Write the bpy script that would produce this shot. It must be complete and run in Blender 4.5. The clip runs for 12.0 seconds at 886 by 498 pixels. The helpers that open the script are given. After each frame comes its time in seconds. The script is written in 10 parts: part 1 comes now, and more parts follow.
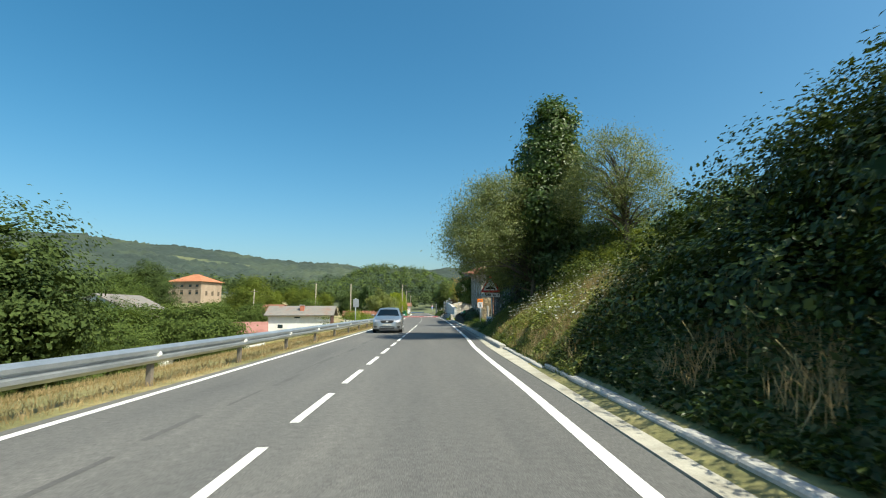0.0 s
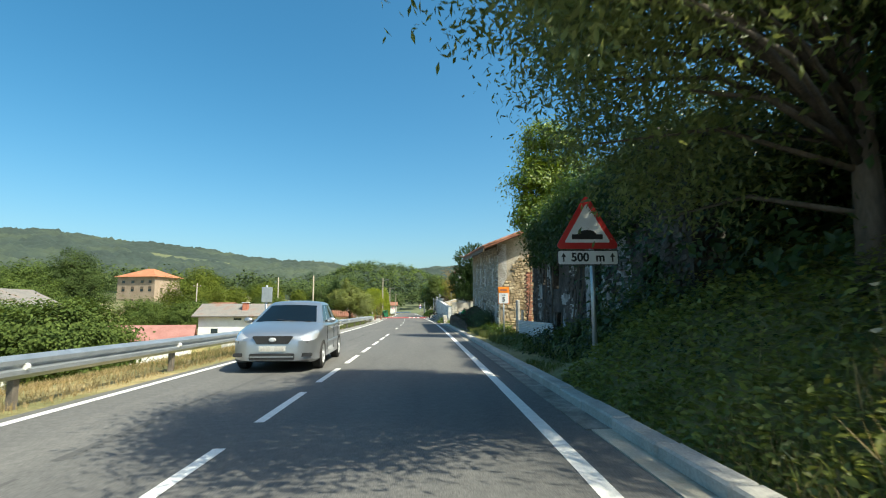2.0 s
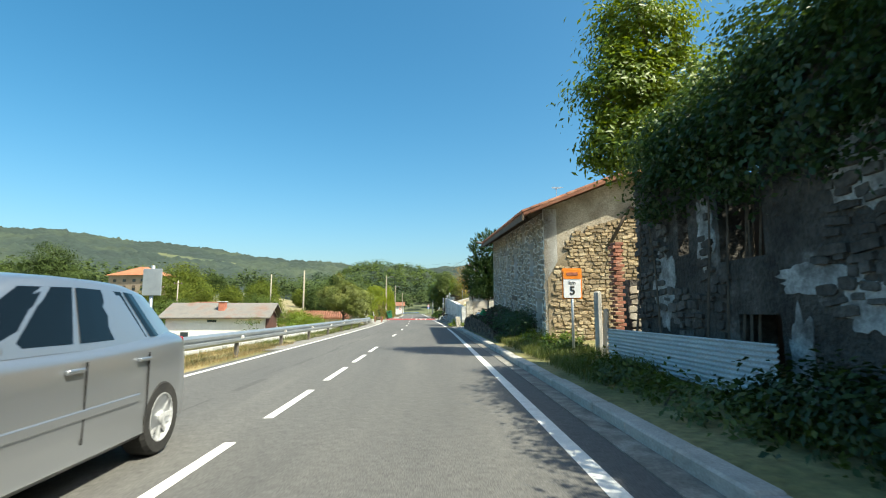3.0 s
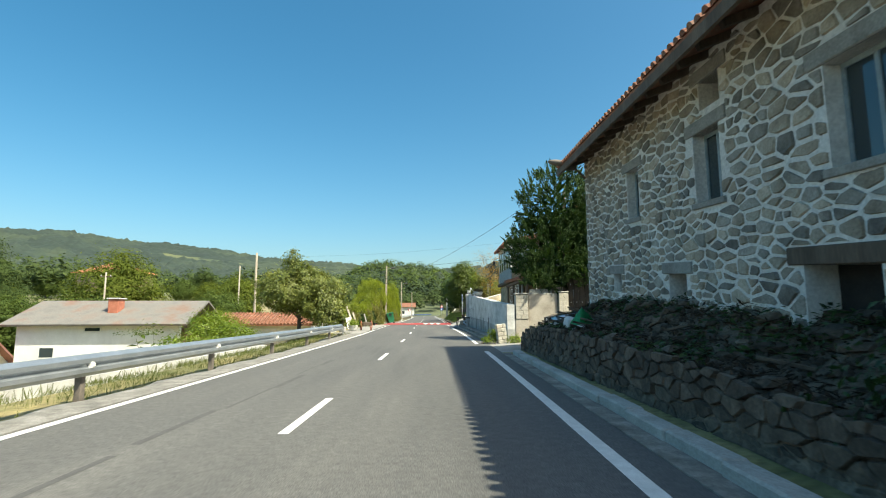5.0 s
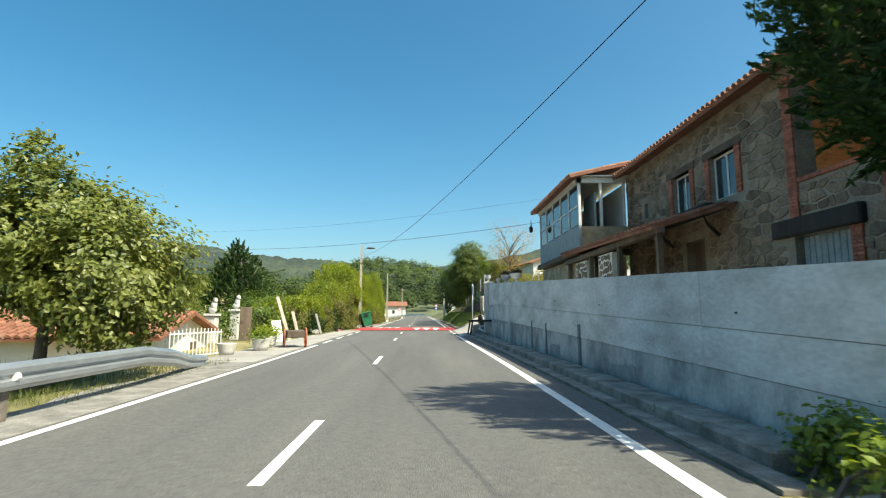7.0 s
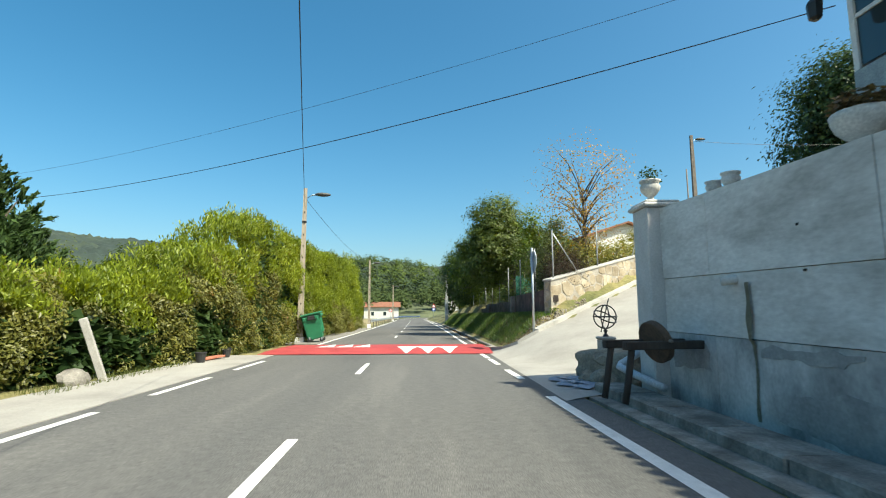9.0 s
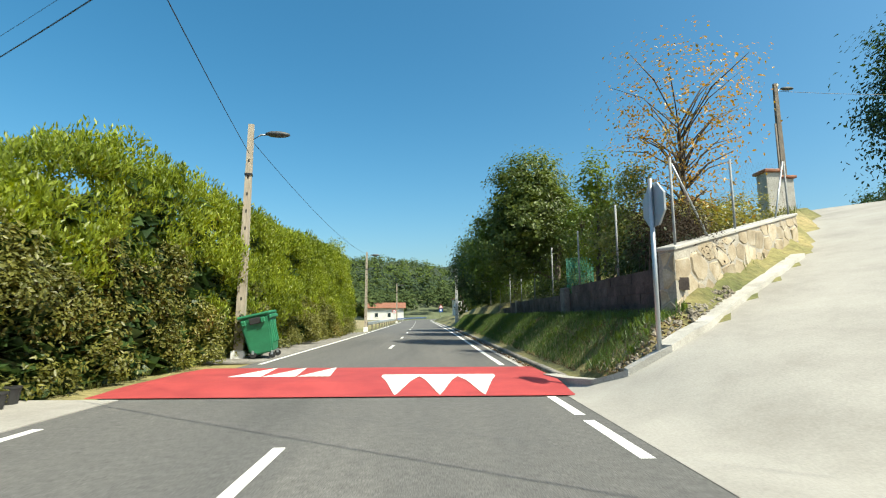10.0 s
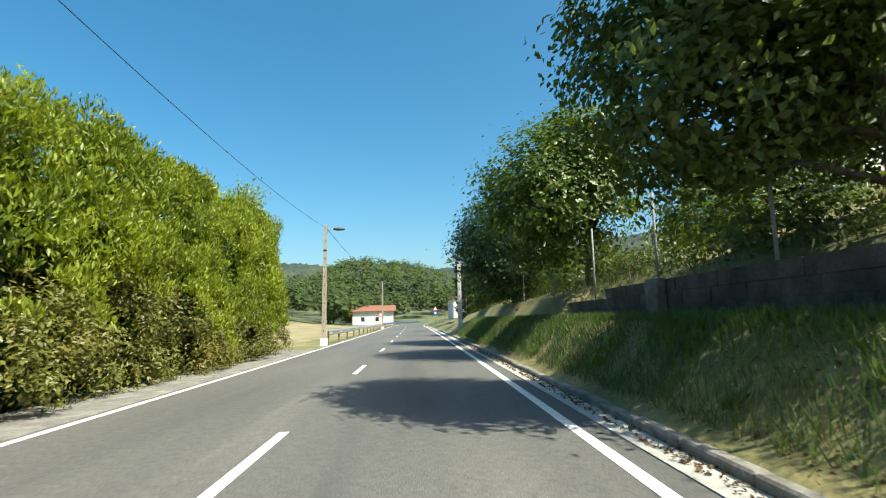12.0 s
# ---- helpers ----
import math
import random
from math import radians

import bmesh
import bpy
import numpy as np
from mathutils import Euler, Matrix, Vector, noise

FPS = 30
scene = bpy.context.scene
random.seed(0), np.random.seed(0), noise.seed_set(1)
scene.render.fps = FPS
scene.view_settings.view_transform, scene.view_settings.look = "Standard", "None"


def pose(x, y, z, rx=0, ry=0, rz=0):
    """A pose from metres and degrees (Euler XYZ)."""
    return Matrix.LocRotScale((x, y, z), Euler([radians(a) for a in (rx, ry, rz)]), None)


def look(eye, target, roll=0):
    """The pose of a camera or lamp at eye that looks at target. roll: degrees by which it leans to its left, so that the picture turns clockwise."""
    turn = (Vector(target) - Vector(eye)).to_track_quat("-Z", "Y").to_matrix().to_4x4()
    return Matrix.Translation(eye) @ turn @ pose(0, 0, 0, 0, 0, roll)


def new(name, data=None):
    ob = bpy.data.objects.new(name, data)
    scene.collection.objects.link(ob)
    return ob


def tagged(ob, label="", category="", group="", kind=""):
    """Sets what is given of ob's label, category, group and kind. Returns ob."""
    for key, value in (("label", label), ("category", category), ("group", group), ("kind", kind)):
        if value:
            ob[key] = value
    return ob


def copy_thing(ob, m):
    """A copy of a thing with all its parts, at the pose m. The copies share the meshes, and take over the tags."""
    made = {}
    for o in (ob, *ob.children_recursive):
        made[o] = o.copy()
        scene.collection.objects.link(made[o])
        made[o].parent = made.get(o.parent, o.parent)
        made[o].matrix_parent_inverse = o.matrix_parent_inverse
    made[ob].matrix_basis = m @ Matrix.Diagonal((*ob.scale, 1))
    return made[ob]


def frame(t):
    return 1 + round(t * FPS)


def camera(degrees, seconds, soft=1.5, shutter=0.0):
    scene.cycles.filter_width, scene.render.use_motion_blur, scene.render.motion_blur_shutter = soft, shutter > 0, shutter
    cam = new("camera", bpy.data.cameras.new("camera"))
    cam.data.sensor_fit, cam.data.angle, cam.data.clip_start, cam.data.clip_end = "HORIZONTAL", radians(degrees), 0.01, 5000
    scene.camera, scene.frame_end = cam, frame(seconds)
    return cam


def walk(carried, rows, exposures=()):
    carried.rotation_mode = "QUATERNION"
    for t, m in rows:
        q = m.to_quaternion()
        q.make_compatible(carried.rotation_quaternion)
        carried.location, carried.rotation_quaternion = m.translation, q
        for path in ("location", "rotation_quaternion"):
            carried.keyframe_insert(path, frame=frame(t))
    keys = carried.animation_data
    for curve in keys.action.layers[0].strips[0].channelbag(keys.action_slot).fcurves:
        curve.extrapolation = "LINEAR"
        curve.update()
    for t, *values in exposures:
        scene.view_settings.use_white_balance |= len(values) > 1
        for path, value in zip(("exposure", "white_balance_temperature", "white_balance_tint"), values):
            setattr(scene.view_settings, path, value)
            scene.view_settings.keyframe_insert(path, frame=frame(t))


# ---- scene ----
cam = camera(82.76, 12.0, soft=1.1, shutter=0.08)
# seconds, x, y, z, yaw to the left, pitch up, roll
PATH = [
    (0.0, 0.00, 0.00, 1.26, -1.75, 7.00, -0.07),
    (0.5, -0.01, 4.59, 1.22, -2.45, 7.14, 0.24),
    (1.0, 0.11, 9.32, 1.20, -3.14, 7.30, 0.28),
    (1.5, 0.32, 14.12, 1.21, -3.18, 7.08, 0.07),
    (2.0, 0.51, 18.79, 1.21, -3.00, 6.98, -0.05),
    (2.5, 0.63, 23.42, 1.20, -2.53, 7.08, -0.18),
    (3.0, 0.69, 27.97, 1.19, -2.04, 7.06, -0.01),
    (3.2, 0.71, 29.79, 1.19, -1.91, 7.24, 0.05),
    (4.8, 0.80, 45.14, 1.22, -0.62, 7.27, -0.07),
    (5.0, 0.74, 47.08, 1.22, -0.59, 7.23, -0.12),
    (5.5, 0.60, 51.78, 1.22, -0.46, 7.30, -0.09),
    (6.0, 0.50, 56.33, 1.21, -0.65, 7.23, 0.06),
    (6.5, 0.42, 60.69, 1.20, -1.06, 7.24, 0.23),
    (7.0, 0.42, 64.99, 1.20, -1.38, 7.21, 0.02),
    (7.2, 0.44, 66.70, 1.21, -1.55, 7.25, 0.05),
    (8.8, 0.06, 82.62, 1.18, -1.98, 7.42, -0.11),
    (9.0, 0.05, 84.26, 1.17, -1.97, 7.40, -0.18),
    (9.5, 0.03, 88.12, 1.16, -1.68, 7.38, -0.29),
    (10.0, 0.01, 92.00, 1.15, -1.25, 7.56, -0.25),
    (10.5, -0.01, 95.69, 1.16, -1.06, 7.52, 0.23),
    (11.0, -0.06, 99.32, 1.19, -1.41, 8.39, -0.27),
    (11.5, 0.00, 103.08, 1.19, -1.79, 5.85, -0.87),
    (12.0, 0.00, 106.70, 1.17, -2.13, 7.92, -1.03),
]
walk(cam, [(t, look((x, y, z), (x - math.sin(radians(w)) * math.cos(radians(p)), y + math.cos(radians(w)) * math.cos(radians(p)), z + math.sin(radians(p))), r)) for t, x, y, z, w, p, r in PATH], [(0.0, 0.58, 6650, 1), (1.5, 0.58, 6620, 1), (2.0, 0.77, 6680, 1), (3.0, 0.88, 6750, 1), (5.0, 0.82, 6950, 1), (6.0, 0.82, 6950, 1), (9.8, 0.76, 6750, 1), (10.5, 0.58, 6750, 1), (11.0, 0.78, 6720, 1), (12.0, 0.9, 6700, 1)])

# ---- light ----
SUN = Vector((1.57, -1.15, 2.56)).normalized()
world = bpy.data.worlds.new("sky")
scene.world = world
world.use_nodes = True
wn = world.node_tree
sky = wn.nodes.new("ShaderNodeTexSky")
sky.sky_type = "NISHITA"
sky.sun_disc = False
sky.sun_elevation = math.asin(SUN.z)
sky.sun_rotation = math.atan2(SUN.x, SUN.y)
sky.air_density, sky.dust_density, sky.ozone_density, sky.altitude = 1.0, 3.0, 2.5, 200
wn.nodes["Background"].inputs["Strength"].default_value = 0.12
clear = wn.nodes.new("ShaderNodeHueSaturation")
clear.inputs["Hue"].default_value, clear.inputs["Saturation"].default_value = 0.487, 1.36
wn.links.new(sky.outputs[0], clear.inputs["Color"])
wn.links.new(clear.outputs[0], wn.nodes["Background"].inputs["Color"])
sun = new("sun", bpy.data.lights.new("sun", "SUN"))
sun.data.energy, sun.data.angle, sun.data.color = 5.0, radians(0.53), (1.0, 0.94, 0.82)
sun.matrix_world = look(SUN * 50, (0, 0, 0))


# ---- materials ----
def material(name, rough=0.8, metal=0.0):
    m = bpy.data.materials.new(name)
    m.use_nodes = True
    b = m.node_tree.nodes["Principled BSDF"]
    b.inputs["Roughness"].default_value, b.inputs["Metallic"].default_value = rough, metal
    return m, m.node_tree, b


def surface(name, stops, scale=4.0, rough=0.8, metal=0.0, bump=0.3, fine=40.0, grain=0.25, stretch=(1, 1, 1), island=0.0, depth=0.01, each=0.0):
    """A noise-varied surface: coarse colour stains between the stops, fine grain over them, relief from both."""
    m, nt, b = material(name, rough, metal)
    n, l = nt.nodes, nt.links
    geo = n.new("ShaderNodeNewGeometry")
    mp = n.new("ShaderNodeMapping")
    mp.inputs["Scale"].default_value = stretch
    l.new(geo.outputs["Position"], mp.inputs["Vector"])
    a = n.new("ShaderNodeTexNoise")
    a.inputs["Scale"].default_value, a.inputs["Detail"].default_value, a.inputs["Roughness"].default_value = scale, 6, 0.62
    f = n.new("ShaderNodeTexNoise")
    f.inputs["Scale"].default_value, f.inputs["Detail"].default_value = fine, 3
    for t in (a, f):
        l.new(mp.outputs[0], t.inputs["Vector"])
    ramp = n.new("ShaderNodeValToRGB")
    el = ramp.color_ramp.elements
    while len(el) < len(stops):
        el.new(0.5)
    for i, c in enumerate(stops):
        el[i].position = 0.3 + 0.4 * i / max(1, len(stops) - 1)
        el[i].color = (*c, 1)
    l.new(a.outputs[0], ramp.inputs[0])
    hsv = n.new("ShaderNodeHueSaturation")
    l.new(ramp.outputs[0], hsv.inputs["Color"])
    val = n.new("ShaderNodeMapRange")
    val.inputs[1].default_value, val.inputs[2].default_value = 0.25, 0.75
    val.inputs[3].default_value, val.inputs[4].default_value = 1 - grain, 1 + grain
    l.new(f.outputs[0], val.inputs[0])
    out = val.outputs[0]
    if island or each:
        src = geo.outputs["Random Per Island"] if island else n.new("ShaderNodeObjectInfo").outputs["Random"]
        k = island or each
        r = n.new("ShaderNodeMapRange")
        r.inputs[3].default_value, r.inputs[4].default_value = 1 - k, 1 + k
        l.new(src, r.inputs[0])
        mul = n.new("ShaderNodeMath")
        mul.operation = "MULTIPLY"
        l.new(out, mul.inputs[0])
        l.new(r.outputs[0], mul.inputs[1])
        out = mul.outputs[0]
    l.new(out, hsv.inputs["Value"])
    l.new(hsv.outputs[0], b.inputs["Base Color"])
    if bump:
        add = n.new("ShaderNodeMath")
        add.operation = "ADD"
        l.new(a.outputs[0], add.inputs[0])
        l.new(f.outputs[0], add.inputs[1])
        bp = n.new("ShaderNodeBump")
        bp.inputs["Strength"].default_value, bp.inputs["Distance"].default_value = bump, depth
        l.new(add.outputs[0], bp.inputs["Height"])
        l.new(bp.outputs[0], b.inputs["Normal"])
    return m


def foliage(name, dark, light, warm=None, through_light=0.35, rough=0.42, gloss=0.42):
    """Leaves: colour varies leaf by leaf and in large patches; part of the light goes through."""
    m, nt, b = material(name, rough)
    b.inputs["Specular IOR Level"].default_value = gloss
    n, l = nt.nodes, nt.links
    geo = n.new("ShaderNodeNewGeometry")
    ramp = n.new("ShaderNodeValToRGB")
    el = ramp.color_ramp.elements
    el[0].color, el[1].color = (*dark, 1), (*light, 1)
    if warm:
        e = el.new(0.93)
        e.color = (*light, 1)
        el[2].position, el[2].color = 1.0, (*warm, 1)
        el[1].position = 0.9
    noi = n.new("ShaderNodeTexNoise")
    noi.inputs["Scale"].default_value, noi.inputs["Detail"].default_value = 0.7, 3
    l.new(geo.outputs["Position"], noi.inputs["Vector"])
    mix = n.new("ShaderNodeMath")
    mix.operation = "MULTIPLY_ADD"
    mix.inputs[1].default_value = 0.55
    l.new(geo.outputs["Random Per Island"], mix.inputs[0])
    sub = n.new("ShaderNodeMapRange")
    sub.inputs[1].default_value, sub.inputs[2].default_value, sub.inputs[4].default_value = 0.3, 0.7, 0.45
    l.new(noi.outputs[0], sub.inputs[0])
    l.new(sub.outputs[0], mix.inputs[2])
    l.new(mix.outputs[0], ramp.inputs[0])
    l.new(ramp.outputs[0], b.inputs["Base Color"])
    tr = n.new("ShaderNodeBsdfTranslucent")
    gain = n.new("ShaderNodeHueSaturation")
    gain.inputs["Value"].default_value, gain.inputs["Saturation"].default_value, gain.inputs["Hue"].default_value = 1.5, 1.1, 0.485
    l.new(ramp.outputs[0], gain.inputs["Color"])
    l.new(gain.outputs[0], tr.inputs["Color"])
    ms = n.new("ShaderNodeMixShader")
    ms.inputs[0].default_value = through_light
    l.new(b.outputs[0], ms.inputs[1])
    l.new(tr.outputs[0], ms.inputs[2])
    l.new(ms.outputs[0], n["Material Output"].inputs["Surface"])
    return m


ASPHALT = surface("asphalt", [(0.078, 0.077, 0.074), (0.1, 0.098, 0.093), (0.112, 0.109, 0.102), (0.142, 0.137, 0.126)], scale=0.8, fine=150, grain=0.4, rough=0.9, bump=0.35, depth=0.004, stretch=(1, 0.09, 1))
an = ASPHALT.node_tree.nodes
worn = an.new("ShaderNodeTexNoise")
worn.inputs["Scale"].default_value, worn.inputs["Detail"].default_value, worn.inputs["Roughness"].default_value = 9.0, 8, 0.75
ASPHALT.node_tree.links.new(an["Geometry"].outputs["Position"], worn.inputs["Vector"])
level = an.new("ShaderNodeMapRange")
level.inputs[1].default_value, level.inputs[2].default_value, level.inputs[3].default_value, level.inputs[4].default_value = 0.32, 0.68, 0.8, 1.2
ASPHALT.node_tree.links.new(worn.outputs[0], level.inputs[0])
mottle = an.new("ShaderNodeHueSaturation")
ASPHALT.node_tree.links.new(level.outputs[0], mottle.inputs["Value"])
ASPHALT.node_tree.links.new(an["Hue/Saturation/Value"].outputs[0], mottle.inputs["Color"])
ASPHALT.node_tree.links.new(mottle.outputs[0], an["Principled BSDF"].inputs["Base Color"])
PAINT = surface("road_paint", [(0.62, 0.61, 0.57), (0.8, 0.79, 0.75)], scale=6, fine=120, grain=0.12, rough=0.7, bump=0.15, depth=0.003)
RED = surface("red_road_paint", [(0.28, 0.034, 0.036), (0.4, 0.055, 0.052)], scale=1.6, fine=120, grain=0.15, rough=0.75, bump=0.15, depth=0.003)
CONCRETE = surface("concrete", [(0.36, 0.355, 0.34), (0.5, 0.49, 0.47), (0.58, 0.57, 0.54)], scale=1.4, fine=35, grain=0.12, rough=0.9, bump=0.25, depth=0.01)
KERB = surface("kerb_concrete", [(0.30, 0.29, 0.26), (0.48, 0.46, 0.42)], scale=2.2, fine=45, grain=0.2, rough=0.92, bump=0.3, depth=0.01)
# dirty concrete, used too where shade on kerb and gutter is put into colour
DIRTYSHADEKERB = surface("dirty_and_shade_kerb_concrete", [(0.1, 0.09, 0.075), (0.2, 0.185, 0.16), (0.34, 0.32, 0.28)], scale=2.6, fine=40, grain=0.25, rough=0.93, bump=0.4)
GUTTER = surface("gutter_concrete", [(0.24, 0.22, 0.17), (0.38, 0.355, 0.29), (0.46, 0.43, 0.35)], scale=1.5, fine=45, grain=0.15, rough=0.92, bump=0.3)
MEADOW = surface("meadow_and_verge_ground", [(0.09, 0.1, 0.03), (0.2, 0.18, 0.07), (0.36, 0.28, 0.13)], scale=0.35, fine=9, grain=0.35, rough=0.95, bump=0.6, depth=0.05)
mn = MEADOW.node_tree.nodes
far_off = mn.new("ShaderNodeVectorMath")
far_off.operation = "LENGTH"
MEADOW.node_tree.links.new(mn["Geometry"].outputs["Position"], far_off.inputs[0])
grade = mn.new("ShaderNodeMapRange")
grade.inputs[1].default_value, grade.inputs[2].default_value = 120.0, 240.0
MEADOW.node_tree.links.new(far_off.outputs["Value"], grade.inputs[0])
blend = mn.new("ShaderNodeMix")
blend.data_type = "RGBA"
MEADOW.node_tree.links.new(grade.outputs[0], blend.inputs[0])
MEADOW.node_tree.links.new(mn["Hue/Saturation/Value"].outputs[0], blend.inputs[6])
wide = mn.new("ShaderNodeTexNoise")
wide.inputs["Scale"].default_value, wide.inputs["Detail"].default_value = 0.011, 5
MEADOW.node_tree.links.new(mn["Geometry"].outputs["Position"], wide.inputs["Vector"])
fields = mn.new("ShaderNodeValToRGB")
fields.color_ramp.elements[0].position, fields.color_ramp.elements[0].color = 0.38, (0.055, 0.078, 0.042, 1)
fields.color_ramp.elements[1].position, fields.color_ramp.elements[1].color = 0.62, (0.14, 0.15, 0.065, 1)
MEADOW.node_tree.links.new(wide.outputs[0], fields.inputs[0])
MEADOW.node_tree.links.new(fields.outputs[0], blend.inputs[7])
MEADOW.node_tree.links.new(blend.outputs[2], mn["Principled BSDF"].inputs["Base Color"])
STEEL = surface("galvanised_steel", [(0.38, 0.41, 0.43), (0.52, 0.55, 0.57)], scale=2, fine=60, grain=0.08, rough=0.42, metal=0.75, bump=0.05)
POST = surface("weathered_post", [(0.10, 0.085, 0.07), (0.2, 0.17, 0.14)], scale=5, fine=60, rough=0.8)
MASONRY = surface("lime_mortar", [(0.58, 0.565, 0.53), (0.78, 0.77, 0.74)], scale=1.8, fine=22, grain=0.2, rough=0.95, bump=0.5, depth=0.02)
STONE = surface("field_stone", [(0.22, 0.18, 0.135), (0.36, 0.305, 0.235), (0.46, 0.415, 0.34)], scale=2.5, fine=30, grain=0.25, rough=0.93, bump=0.5, depth=0.015, each=0.3)
OLDSTONE = surface("dark_old_masonry", [(0.03, 0.026, 0.022), (0.07, 0.062, 0.054), (0.16, 0.15, 0.135)], scale=1.1, fine=14, grain=0.35, rough=0.95, bump=0.8, depth=0.05)
TILE = surface("clay_roof_tile", [(0.15, 0.06, 0.035), (0.27, 0.11, 0.062), (0.27, 0.165, 0.115)], scale=3, fine=30, grain=0.2, rough=0.85, bump=0.3, island=0.25, each=0.0)
GREYTILE = surface("grey_fibre_roof", [(0.14, 0.13, 0.12), (0.19, 0.178, 0.16), (0.2, 0.13, 0.1)], scale=0.8, fine=20, rough=0.9)
WHITEWALL = surface("white_render", [(0.62, 0.61, 0.58), (0.8, 0.79, 0.76)], scale=1.0, fine=30, grain=0.06, rough=0.9, bump=0.15)
CREAM = surface("cream_render", [(0.5, 0.43, 0.31), (0.64, 0.56, 0.42)], scale=0.9, fine=30, grain=0.1, rough=0.92, bump=0.2)
BRICK = surface("red_brick", [(0.28, 0.09, 0.055), (0.42, 0.16, 0.1)], scale=4, fine=40, rough=0.9, island=0.25)
WOOD = surface("old_wood", [(0.07, 0.05, 0.035), (0.16, 0.12, 0.085)], scale=3, fine=40, stretch=(1, 1, 0.15), rough=0.85)
PALEWOOD = surface("grey_pole_wood", [(0.25, 0.21, 0.16), (0.42, 0.37, 0.29)], scale=4, fine=50, stretch=(1, 1, 0.08), rough=0.85)
BARK = surface("bark", [(0.06, 0.05, 0.04), (0.16, 0.13, 0.1)], scale=6, fine=40, stretch=(1, 1, 0.3), rough=0.95, bump=0.8)
# near-black colour painted for the shade within openings and holes
DARK = surface("opening_shade_black", [(0.01, 0.01, 0.01), (0.03, 0.028, 0.025)], rough=0.9, bump=0)
BLACK = surface("black_paint", [(0.012, 0.012, 0.012), (0.03, 0.03, 0.03)], rough=0.5, bump=0)

WILLOW = foliage("grey_green_leaves", (0.055, 0.085, 0.025), (0.23, 0.26, 0.085))
BROAD = foliage("broad_leaves", (0.035, 0.07, 0.012), (0.15, 0.21, 0.03))
DARKLEAF = foliage("dark_leaves", (0.018, 0.04, 0.014), (0.07, 0.12, 0.035))
BRIGHT = foliage("bright_leaves", (0.07, 0.12, 0.012), (0.21, 0.27, 0.035))
HEDGE = foliage("hedge_leaves", (0.05, 0.085, 0.01), (0.32, 0.38, 0.038), (0.3, 0.17, 0.055), through_light=0.4)
# darker copy of the bramble leaves: deep shade put into the colour
SHADEBRAMBLE = foliage("shade_coloured_bramble_leaves", (0.014, 0.028, 0.008), (0.058, 0.088, 0.02), through_light=0.2, gloss=0.25)
CYPRESS = foliage("conifer_sprays", (0.01, 0.028, 0.007), (0.06, 0.115, 0.02), through_light=0.2, rough=0.8)
AUTUMNMIX = foliage("turning_leaves", (0.08, 0.1, 0.018), (0.3, 0.27, 0.05), (0.46, 0.25, 0.05))
BROWNBRUSH = foliage("dead_brush_leaves", (0.022, 0.016, 0.012), (0.07, 0.05, 0.032), through_light=0.15, rough=0.85, gloss=0.08)
LITTER = foliage("fallen_leaves", (0.06, 0.04, 0.024), (0.22, 0.15, 0.08), through_light=0.1, rough=0.9, gloss=0.05)
AUTUMN = foliage("autumn_leaves", (0.26, 0.2, 0.03), (0.45, 0.24, 0.04))
BRAMBLE = foliage("bramble_leaves", (0.04, 0.065, 0.012), (0.15, 0.18, 0.035))
BANKLEAF = foliage("bank_leaves", (0.06, 0.085, 0.018), (0.27, 0.29, 0.07), (0.42, 0.34, 0.16))
KNOLLLEAF = foliage("knoll_pine_leaves", (0.034, 0.056, 0.036), (0.075, 0.105, 0.056), through_light=0.1, rough=0.9, gloss=0.05)
VALLEY = foliage("valley_leaves", (0.032, 0.058, 0.016), (0.13, 0.175, 0.042), through_light=0.3, rough=0.8, gloss=0.12)
VALLEYDARK = foliage("dark_valley_leaves", (0.022, 0.042, 0.013), (0.09, 0.125, 0.036), through_light=0.25, rough=0.8, gloss=0.12)
VALLEYLIGHT = foliage("light_valley_leaves", (0.055, 0.085, 0.014), (0.17, 0.2, 0.036), through_light=0.35, rough=0.8, gloss=0.12)
LINDEN = foliage("linden_leaves", (0.028, 0.056, 0.012), (0.165, 0.21, 0.045), through_light=0.4)
ASHLEAF = foliage("dark_ash_leaves", (0.016, 0.04, 0.01), (0.085, 0.14, 0.024), through_light=0.3)
BRAMBLEMIX = foliage("mixed_hedge_leaves", (0.05, 0.064, 0.014), (0.22, 0.215, 0.045), (0.32, 0.15, 0.055))
BROAD2 = foliage("pear_leaves", (0.055, 0.09, 0.018), (0.25, 0.27, 0.07), (0.4, 0.36, 0.14))
WOODS = foliage("wood_leaves", (0.026, 0.046, 0.018), (0.082, 0.11, 0.036), through_light=0.2, rough=0.8, gloss=0.12)
GRASS = foliage("grass_blades", (0.05, 0.075, 0.015), (0.16, 0.18, 0.05), (0.32, 0.25, 0.11))
LUSH = foliage("lush_grass_blades", (0.035, 0.066, 0.013), (0.12, 0.19, 0.045), (0.28, 0.23, 0.1))
DRYGRASS = foliage("dry_grass_blades", (0.22, 0.165, 0.07), (0.46, 0.35, 0.17))


# ---- mesh helpers ----
def mesh_object(name, verts, faces, mat, parent=None, label="", smooth=False):
    me = bpy.data.meshes.new(name)
    me.from_pydata([tuple(v) for v in verts], [], faces)
    me.materials.append(mat)
    if smooth:
        me.shade_smooth()
    ob = new(name, me)
    if parent:
        ob.parent = parent
    if label:
        tagged(ob, label)
    return ob


def part(name, bm, mat, parent=None, label="", smooth=False):
    me = bpy.data.meshes.new(name)
    bm.to_mesh(me)
    bm.free()
    me.materials.append(mat)
    if smooth:
        me.shade_smooth()
    ob = new(name, me)
    if parent:
        ob.parent = parent
    if label:
        tagged(ob, label)
    return ob


